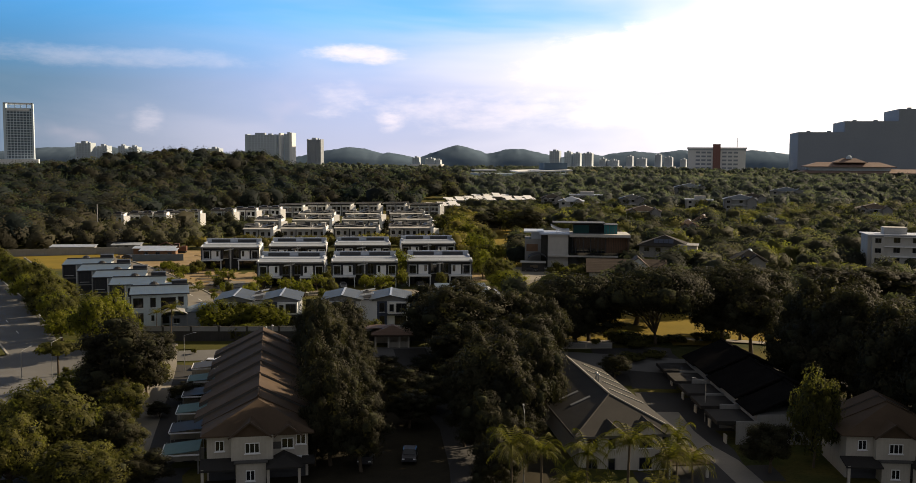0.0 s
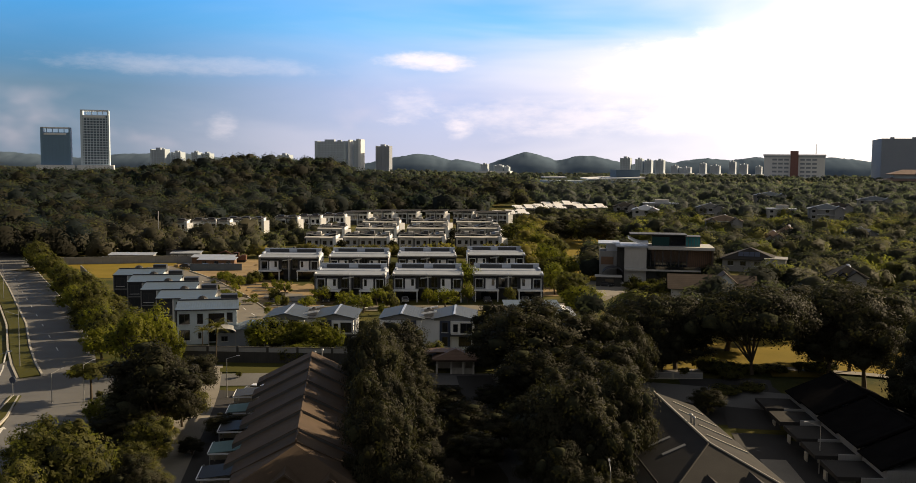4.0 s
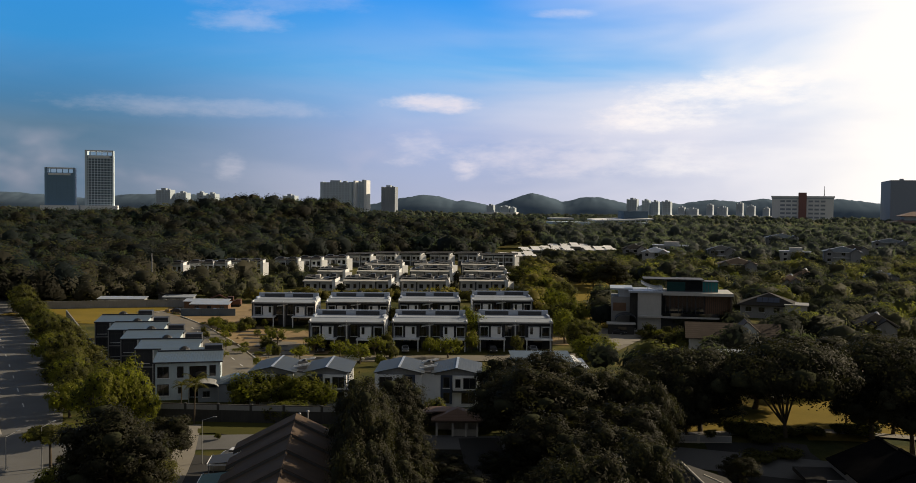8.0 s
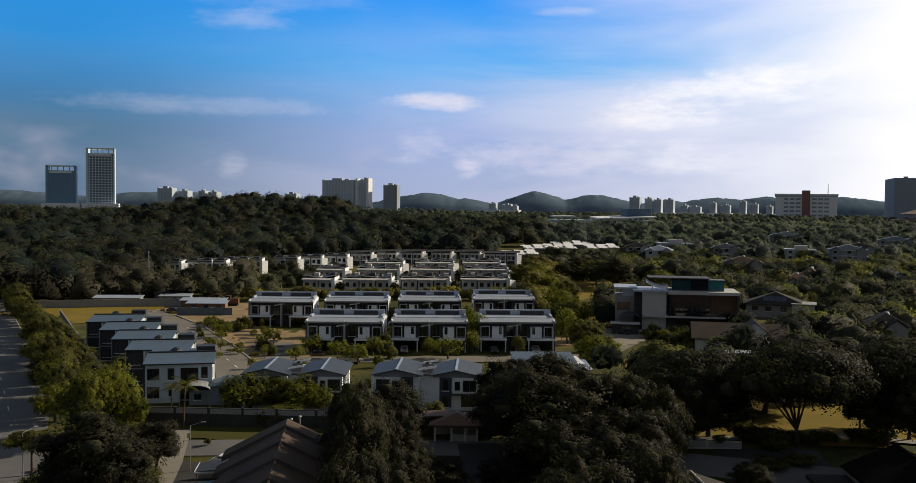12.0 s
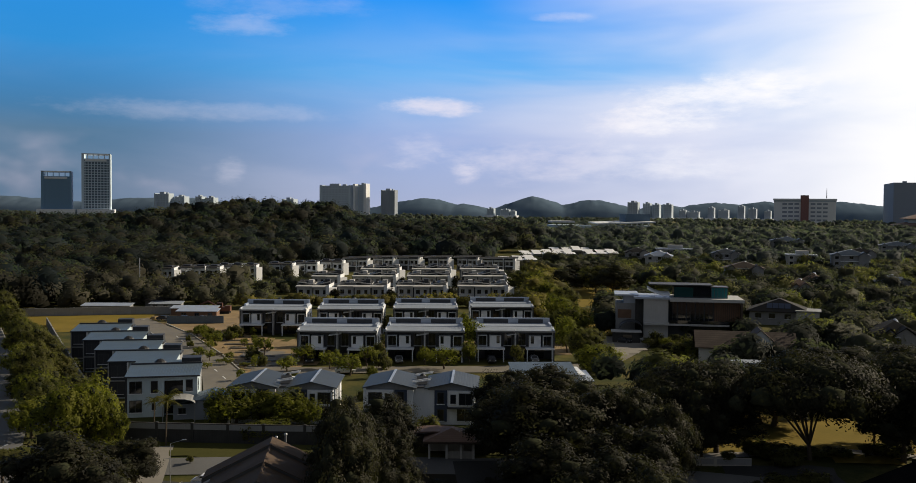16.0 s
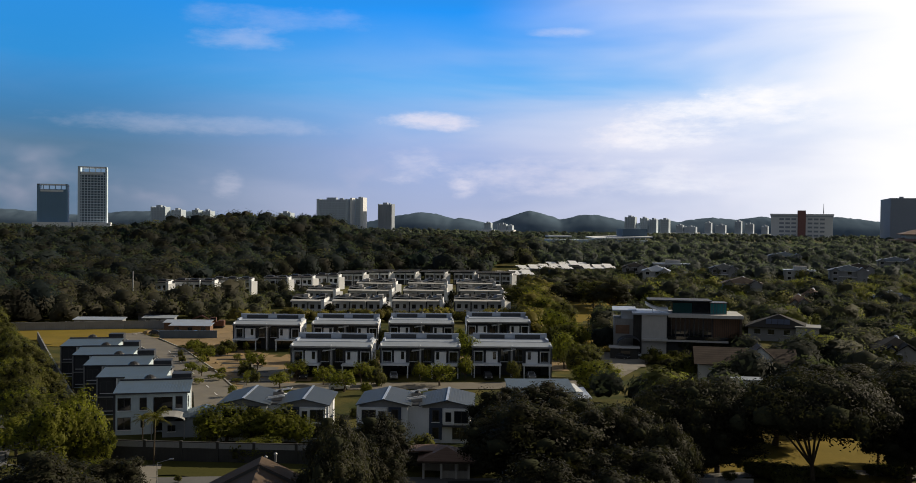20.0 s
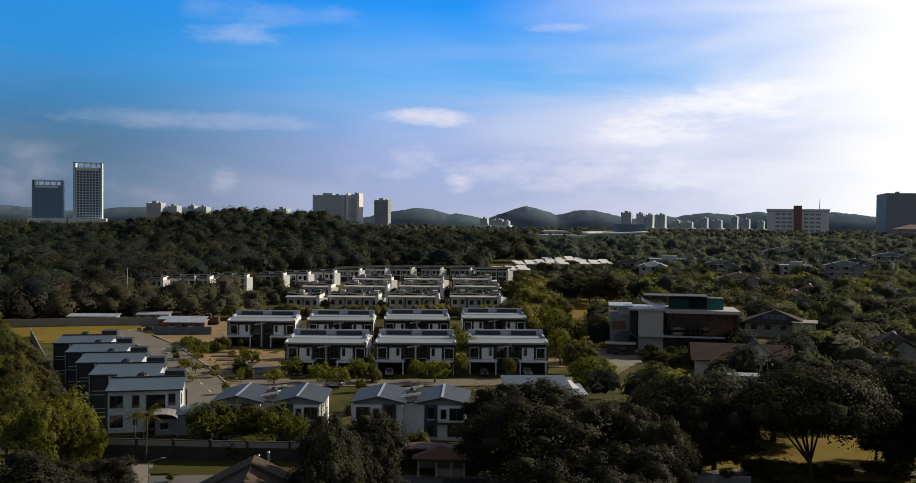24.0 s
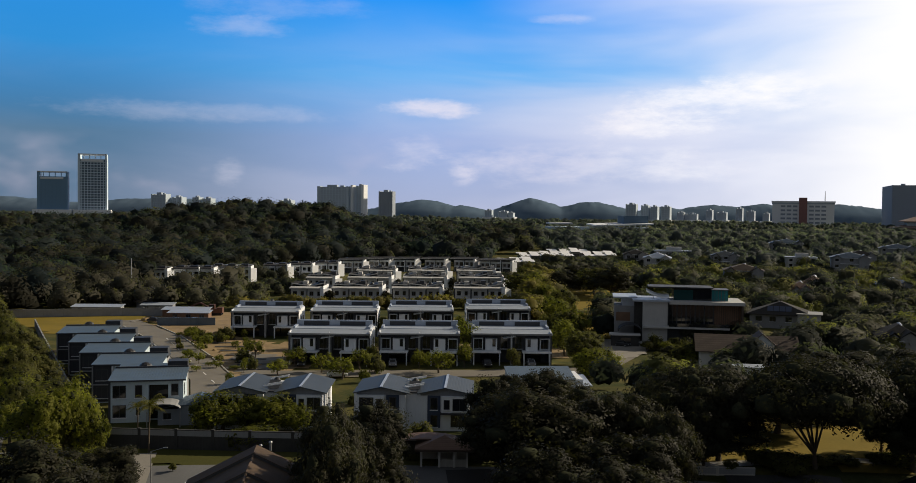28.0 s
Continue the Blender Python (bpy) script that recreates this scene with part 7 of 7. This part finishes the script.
plant("broad", 5.9, 200.0, 6.6, 5.7)
plant("broad", 3.1, 108.0, 9.9, 6.0)
plant("broad", 0.8, 116.0, 9.4, 5.8)
plant("broad", 6.0, 104.0, 9.1, 5.8)
plant("broad", 4.0, 96.0, 8.6, 5.4)
# park and street trees
plant("broad", 50.0, 176.0, 12.5, 11.8)
plant("broad", 53.7, 170.0, 13.9, 11.4)
plant("broad", 49.5, 186.0, 7.1, 5.8)
plant("broad", 54.9, 150.0, 14.5, 10.9)
plant("broad", 54.8, 140.0, 14.6, 9.3)
plant("broad", 25.0, 178.0, 9.5, 12.2)
plant("broad", 68.0, 150.0, 18.8, 15.9)
plant("broad", 75.5, 150.0, 19.3, 14.9)
plant("broad", 37.3, 196.0, 8.8, 15.5)
plant("broad", 53.2, 216.0, 11.4, 20.2)
plant("broad", 69.9, 222.0, 10.5, 20.7)
plant("broad", 85.2, 222.0, 10.9, 20.7)
plant("broad", 97.3, 218.0, 11.5, 20.3)
plant("broad", 109.4, 215.0, 11.0, 20.1)
plant("broad", 59.3, 138.0, 17.3, 11.2)
plant("broad", 63.5, 132.0, 14.9, 10.7)
plant("broad", 56.3, 146.0, 15.1, 10.0)
plant("olive", 44.6, 115.0, 13.2, 6.4)
plant("broad", 38.4, 112.7, 7.0, 6.7)
plant("park", 37.4, 176.2, 14.2, 22.8)
plant("park", 22.5, 179.8, 12.2, 19.6)
plant("park", 54.5, 179.8, 14.3, 21.5)
plant("broad", 26.8, 158.5, 4.7, 5.3)
plant("ball", 25.4, 172.3, 2.1, 2.3)
plant("ball", 28.5, 179.7, 2.0, 1.4)
plant("ball", 38.9, 176.4, 1.5, 2.0)
plant("ball", 45.5, 178.0, 2.4, 2.2)
plant("shrub", 37.1, 178.4, 1.3, 5.6)
plant("shrub", 41.5, 178.2, 1.3, 5.6)
plant("shrub", 49.8, 179.2, 1.9, 7.5)
plant("shrub", 31.4, 177.0, 2.0, 5.5)
plant("shrub", 33.2, 173.0, 2.2, 5.4)
plant("ball", -47.4, 165.6, 1.3, 1.3)
plant("ball", 29.1, 176.5, 2.6, 2.7)
plant("shrub", 32.9, 176.0, 2.0, 6.4)
plant("shrub", 35.5, 167.5, 1.2, 5.2)
plant("shrub", 31.0, 166.4, 1.2, 6.0)
plant("lime", -47.7, 186.0, 6.6, 9.5)
plant("lime", -39.6, 186.0, 6.1, 8.7)
plant("lime", -43.5, 187.0, 5.8, 7.0)
plant("lime", -36.1, 185.0, 5.1, 5.2)
plant("lime", -49.3, 184.0, 5.4, 6.0)
plant("lime", -40.3, 178.0, 3.0, 7.3)
# small trees among the pale houses
plant("sapling", -37.0, 243.0, 5.0, 5.1)
plant("sapling", -20.1, 241.7, 5.3, 5.8)
plant("sapling", -15.7, 257.6, 9.9, 5.5)
plant("sapling", -63.3, 254.9, 4.8, 4.4)
plant("sapling", -79.5, 265.8, 4.2, 4.6)
plant("sapling", -51.3, 244.7, 4.6, 5.0)
plant("sapling", -44.2, 238.4, 4.6, 4.4)
plant("sapling", -38.7, 232.4, 4.7, 5.8)
plant("shrub", -33.4, 239.9, 3.7, 4.8)
plant("lime", -0.6, 429.9, 10.0, 14.3)
plant("lime", 2.9, 373.9, 9.2, 12.2)
plant("olive", -3.7, 473.7, 9.3, 13.3)
plant("lime", 5.4, 325.0, 9.5, 10.4)
plant("olive", 8.7, 348.2, 10.3, 10.3)
plant("lime", 7.0, 269.4, 9.0, 7.6)
plant("lime", 10.1, 294.7, 9.2, 9.3)
plant("olive", 11.1, 257.3, 7.2, 7.2)
plant("lime", 10.9, 242.5, 6.1, 7.3)
plant("olive", 3.2, 293.6, 8.0, 6.1)
plant("broad", 30.7, 423.1, 14.0, 16.4)
plant("broad", 20.0, 462.7, 12.4, 18.1)
plant("broad", 28.0, 449.4, 13.2, 15.0)
plant("lime", 14.8, 246.6, 5.6, 7.5)
plant("olive", 7.8, 294.3, 8.5, 9.2)
plant("olive", 9.8, 257.2, 8.5, 7.9)
plant("lime", 1.5, 383.6, 8.4, 10.5)
plant("olive", 12.8, 274.8, 5.7, 7.1)
plant("lime", 5.9, 347.7, 8.4, 9.4)
plant("olive", 34.1, 260.6, 5.3, 8.0)
for k in range(13):
    plant(("olive", "shrub", "lime")[k % 3], 27.5 + 2.3 * k, 281.5 - 0.2 * k + 2 * math.sin(k * 2.3), 2.6 + 1.1 * abs(math.sin(k * 1.7)), 3.6 + abs(math.sin(k)))
for k in range(9):
    plant(("olive", "broad", "lime")[k % 3], 28 + 3.4 * k, 262 + 5 * math.sin(k * 1.9), 3.0 + 1.6 * abs(math.sin(k * 2.7)), 4.5 + abs(math.sin(k)))
for k in range(8):
    plant(("olive", "shrub", "broad")[k % 3], 34 + 3.0 * k, 229 + 2 * math.sin(k * 2.1), 1.5 + 0.7 * abs(math.sin(k * 2.1)), 3.5)
plant("lime", 11.9, 239.3, 4.2, 7.2)
plant("shrub", -17.1, 184.6, 2.6, 4.7)
plant("olive", -78.8, 281.0, 4.0, 4.6)
plant("sapling", -52.2, 233.9, 3.6, 4.4)
plant("sapling", -86.8, 279.8, 3.7, 4.3)
plant("olive", -6.5, 428.7, 9.5, 14.3)
plant("olive", 24.6, 434.8, 12.0, 16.9)
plant("broad", 12.6, 432.5, 10.8, 14.4)
plant("olive", -63.5, 246.8, 3.4, 3.6)
# palms
plant("palm", -53.7, 173.0, 7.1, 3.9)
plant("palm", -59.7, 183.1, 4.4, 3.1)
for x, y, high, wide in ((5.2, 86, 10.4, 4.2), (8.1, 87, 9.8, 4.4), (12.2, 87, 10.2, 4.4), (16.2, 88, 11.4, 5.0), (20.0, 87, 10.6, 4.4), (23.0, 89, 9.8, 4.2), (22.3, 93, 10.8, 3.4), (10.2, 84, 8.0, 3.8), (18.2, 84, 8.2, 4.0), (14.2, 84, 7.6, 3.6)):
    plant("palm", x, y, high, wide)
# shading rank of tall trees behind the dark terrace
shade_rng = random.Random(21)
for k in range(9):
    hgt = shade_rng.uniform(19.5, 23.5)
    plant("broad", 61 + shade_rng.uniform(-2, 6), 96 + 7.5 * k, hgt, hgt * 0.56)
# dark trees close beside the brown terrace
side_rng = random.Random(31)
for k in range(9):
    d = 3 + 5.4 * k
    hgt = side_rng.uniform(14.5, 17.0) - (3.5 if k in (2, 3) else 0)
    plant("broad", -14.0 - 0.19 * d + side_rng.uniform(-0.6, 0.6), 105.3 + 0.98 * d, hgt, side_rng.uniform(6.5, 8.0))
# roadside belt beside the dual carriageway
belt_rng = random.Random(41)
for k in range(30):
    f = k / 29
    x, y = (-72 - 30 * f / 0.45, 176 + 52 * f / 0.45) if f < 0.45 else (-102 - 66 * (f - 0.45) / 0.55, 228 + 100 * (f - 0.45) / 0.55)
    plant("olive" if k % 4 else "lime", x - 2.2 + belt_rng.uniform(-2.0, 1.5), y + belt_rng.uniform(-2, 2), belt_rng.uniform(5.5, 8.5), belt_rng.uniform(5.5, 8.0))
# scrub on the cleared land
scrub = random.Random(5)
for k in range(50):
    x, y = scrub.uniform(-1, 1), scrub.uniform(0, 1)
    x, y = -62 - 26 * y + 9 * x, 232 + 62 * y
    plant("sapling" if k % 4 else "shrub", x, y, scrub.uniform(1.0, 3.0), scrub.uniform(1.2, 2.8))
for k in range(28):
    plant(("sapling", "sapling", "lime", "shrub")[k % 4], -58 + 2.3 * k + scrub.uniform(-1.5, 1.5), 208 + scrub.uniform(0, 22), scrub.uniform(1.4, 3.6), scrub.uniform(1.8, 3.6))
for k in range(22):
    plant("sapling" if k % 3 else "olive", -58 + 3.1 * k + scrub.uniform(-1.5, 1.5), 268 + 0.9 * k + scrub.uniform(-4, 6), scrub.uniform(3.0, 5.5), scrub.uniform(3, 5))
# trees in the gaps between the houses
for kind, x, y, high, wide in (("lime", -15.4, 250.6, 5.6, 3.4), ("olive", -35.2, 247.6, 5.2, 3.2), ("olive", -5.0, 250.4, 4.6, 3.4), ("lime", -25.0, 247.4, 4.2, 3.4), ("lime", -20.5, 304.0, 5.5, 3.6),
                               ("olive", -41.0, 297.5, 5.5, 3.6), ("broad", -52.3, 374.0, 7.0, 4.4), ("broad", -31.0, 378.5, 7.2, 4.4), ("broad", -71.6, 370.0, 6.6, 4.2), ("broad", -56.2, 425.5, 7.0, 4.6), ("broad", -33.6, 430.5, 7.4, 4.6)):
    plant(kind, x, y, high, wide)

for kinds in PLANTS.values():
    for ob, *_ in kinds:
        for o in (*ob.children_recursive, ob):
            bpy.data.objects.remove(o)


def woodland(name, label, spots, mat, per=230, size=0.75, seed=3, core=None, stray=0.6, clumps=13):
    """Many trees as one sheet of leaf sprays with dark inner masses. spots: x, y, height, width."""
    if isinstance(mat, tuple):
        tints = ("", " of mixed green", " of deeper green", " of yellower green")
        for i, m in enumerate(mat):
            woodland(name, label + tints[i], spots[i::len(mat)], m, per, size, seed + 40 * i, core, stray, clumps)
        return
    r = np.random.default_rng(seed)
    lv, lf, ln, lt, bv, bf, bn, bt, n, k = [], [], [], [], [], [], [], [], 0, 0
    for x, y, high, wide in spots:
        c, rad = crown_shape(clumps, wide * 0.96, high * 0.86, r, 0.0, 0.8)
        rad = rad * (0.82 if clumps > 15 else 1.02)
        shift = np.array([x, y, rise(x, y) + high * 0.52])
        pts, out = [], []
        share = rad ** 2 / (rad ** 2).sum()
        for p, q, w in zip(c, rad * 1.3, share):
            d = ball_dirs(max(3, int(per * w)), r, -0.35)
            pts.append(p + shift + d * q * r.uniform(0.76, 1.12, (len(d), 1)) * np.array([1.08, 1.08, 0.94]))
            out.append(d + 1.6 * p / np.array([wide / 2, wide / 2, high / 2]))
        v, f, nr = leaves(np.concatenate(pts), np.concatenate(out), size, r, stray, 0.92, 0.55)
        lv.append(v), lf.append(f + n), ln.append(nr), lt.append(np.full(len(v), r.uniform(-0.5, 0.5)))
        n += len(v)
        v, f = blob(c + shift, rad * 1.3, r, 0.9, 0.66, 0.25)
        bn.append(unit(v - np.repeat(c + shift, 14, axis=0) + np.repeat(c, 14, axis=0)))
        bt.append(np.full(len(v), lt[-1][0]))
        bv.append(v), bf.append(f + k)
        k += len(v)
    ob = tagged(new(name, sheet(name, np.concatenate(lv), np.concatenate(lf), mat, np.concatenate(ln), np.concatenate(lt))), label, "trees", "", "stuff")
    ob = tagged(new(name + "_shade", sheet(name, np.concatenate(bv), np.concatenate(bf), core or mat, np.concatenate(bn), np.concatenate(bt))), "inner masses of " + label, "trees", "", "stuff")


def scatter(count, x0, x1, y0, y1, test, lo, hi, gap, seed):
    r = random.Random(seed)
    spots, cells = [], {}
    for _ in range(count * 12):
        if len(spots) >= count:
            break
        x, y = r.uniform(x0, x1), r.uniform(y0, y1)
        if not test(x, y):
            continue
        key = (int(x // gap), int(y // gap))
        if any(math.hypot(x - a, y - b) < gap for i in (-1, 0, 1) for j in (-1, 0, 1) for a, b in cells.get((key[0] + i, key[1] + j), ())):
            continue
        cells.setdefault(key, []).append((x, y))
        high = r.uniform(lo, hi)
        spots.append((x, y, high, high * r.uniform(0.95, 1.6)))
    return spots


KEEP_CLEAR = [(o.matrix_world.translation.x, o.matrix_basis.translation.y, 13 if o.get("category") == "house" else 5) for o in scene.objects
              if o.parent is None and o.get("category") in ("house", "cabin", "pavilion", "street lamp")]


KEEP_CLEAR += [(o.matrix_basis.translation.x * 0.96, o.matrix_basis.translation.y - 17, 15) for o in scene.objects if o.get("group") == "villas among the trees"]
KEEP_CLEAR += [(o.matrix_basis.translation.x * k, o.matrix_basis.translation.y * k, 13) for k in (0.955, 0.92) for o in scene.objects if o.get("group") == "white terraces at the wood's edge"]
KEEP_CLEAR += [(73, 330, 18), (68, 312, 14), (64, 300, 11), (40, 279, 14), (30, 284, 12), (50, 276, 12), (45, 264, 11), (36, 262, 10), (52, 238, 11), (44, 230, 12), (52, 225, 9)]


def in_view(x, y, lim=0.56):
    return abs(x + 0.075 * y) < lim * y + 25


def clear(x, y):
    return all(math.hypot(x - a, y - b) > r for a, b, r in KEEP_CLEAR)


def wood_left(x, y):
    return in_view(x, y) and y > 340 and x < -166 + max(0, y - 480) * 0.4 and clear(x, y)


def wood_low(x, y):
    return in_view(x, y) and y > 344 and -166 < x < -96 + max(0, y - 400) * 0.1 and y < 520 and clear(x, y)


def wood_back(x, y):
    return in_view(x, y) and (y > 600 or (y > 590 and x < -100)) and clear(x, y) and not (-30 < x < 62 and y < 678)


def suburb(x, y):
    return in_view(x, y) and x > 12 + 0.06 * (y - 200) and clear(x, y) and not (14 < x < 50 and 375 < y < 470) and not (8 < x < 35 and 230 < y < 302) and not (y < 216 and x < 64)


woodland("woodland", "dense dark woodland on the rising ground", scatter(430, -420, 120, 340, 640, wood_left, 8.5, 13.5, 7.4, 1), (L_FOREST, L_FOREST_WARM, L_FOREST_DEEP), 560, 0.8, 3, None, 0.25)
woodland("dry_thicket", "paler dry-leaved trees at the wood's edge", scatter(90, -230, -120, 338, 420, lambda x, y: in_view(x, y) and y > 338 + 0.2 * abs(x + 170) and clear(x, y), 6, 10, 6.5, 12), L_SCRUB, 330, 0.5, 13)
woodland("thicket", "low scrubby trees before the white terraces", scatter(130, -166, -80, 350, 520, wood_low, 3.2, 6.6, 6.5, 11), L_GARDEN, 300, 0.45, 9)
woodland("woodland", "dense dark woodland behind the terraces", scatter(900, -620, 0, 590, 1000, wood_back, 9, 13.5, 9.4, 2), (L_FOREST, L_FOREST_WARM, L_FOREST_DEEP), 330, 1.05, 4, None, 0.25)
woodland("woodland", "woodland beyond the villas, greyed for haze", scatter(680, 0, 420, 590, 1000, wood_back, 6.5, 10, 9.6, 14), L_BELT, 340, 1.0, 15, None, 0.25)
woodland("far_woodland", "far woodland belt, greyed for haze", scatter(1900, -1300, 1200, 1000, 2300, lambda x, y: in_view(x, y), 6, 9, 15.0, 5), L_BELT, 90, 2.0, 5, None, 0.5, 8)
woodland("garden_trees", "mixed garden trees among the villas", scatter(900, 12, 420, 190, 620, suburb, 4.0, 8.2, 6.0, 6), (L_GARDEN, L_GARDEN_DEEP, L_GARDEN_DEEP, L_GARDEN_WARM), 720, 0.60, 6, None, 0.25)
woodland("hedge_trees", "yellow-green trees between the pale houses", [(x, 359 + 0.2 * (x + 80) + 3 * math.sin(x * 1.7), 4.2 + 1.2 * math.sin(x * 2.3), 5.0) for x in np.arange(-100, -4, 3.1)], L_MEADOW, 230, 0.45, 7)
woodland("hedge_trees", "olive trees along the meadow edge", [(2 + 5 * math.sin(y), y, 8 + 2 * math.sin(y * 1.9), 8) for y in np.arange(318, 520, 7.0)], L_MEADOW, 230, 0.55, 8)
woodland("hedge_trees", "olive trees before the bright roofs", [(x, 629 + 0.24 * (x - 8) + 2 * math.sin(x * 1.7), 4.6 + 1.4 * math.sin(x * 2.3), 5.5) for x in np.arange(-14, 60, 3.2)]
         + [(x, 578 + 0.2 * x + 2 * math.sin(x), 4.5 + math.sin(x * 1.9), 5.5) for x in np.arange(-30, 6, 3.4)], L_GARDEN, 230, 0.5, 10)
woodland("garden_trees", "olive garden trees beyond the far terraces", scatter(150, -14, 74, 490, 625, lambda x, y: clear(x, y) and x > -14 + 0.06 * (y - 490), 4.0, 7.5, 6.0, 17), L_GARDEN, 260, 0.5, 18, None, 0.42)
woodland("garden_trees", "larger spreading trees among the villas", scatter(80, 40, 330, 225, 560, lambda x, y: suburb(x, y) and x > 52, 6.5, 9.5, 17.0, 19), L_GARDEN, 620, 0.45, 20, None, 0.25)
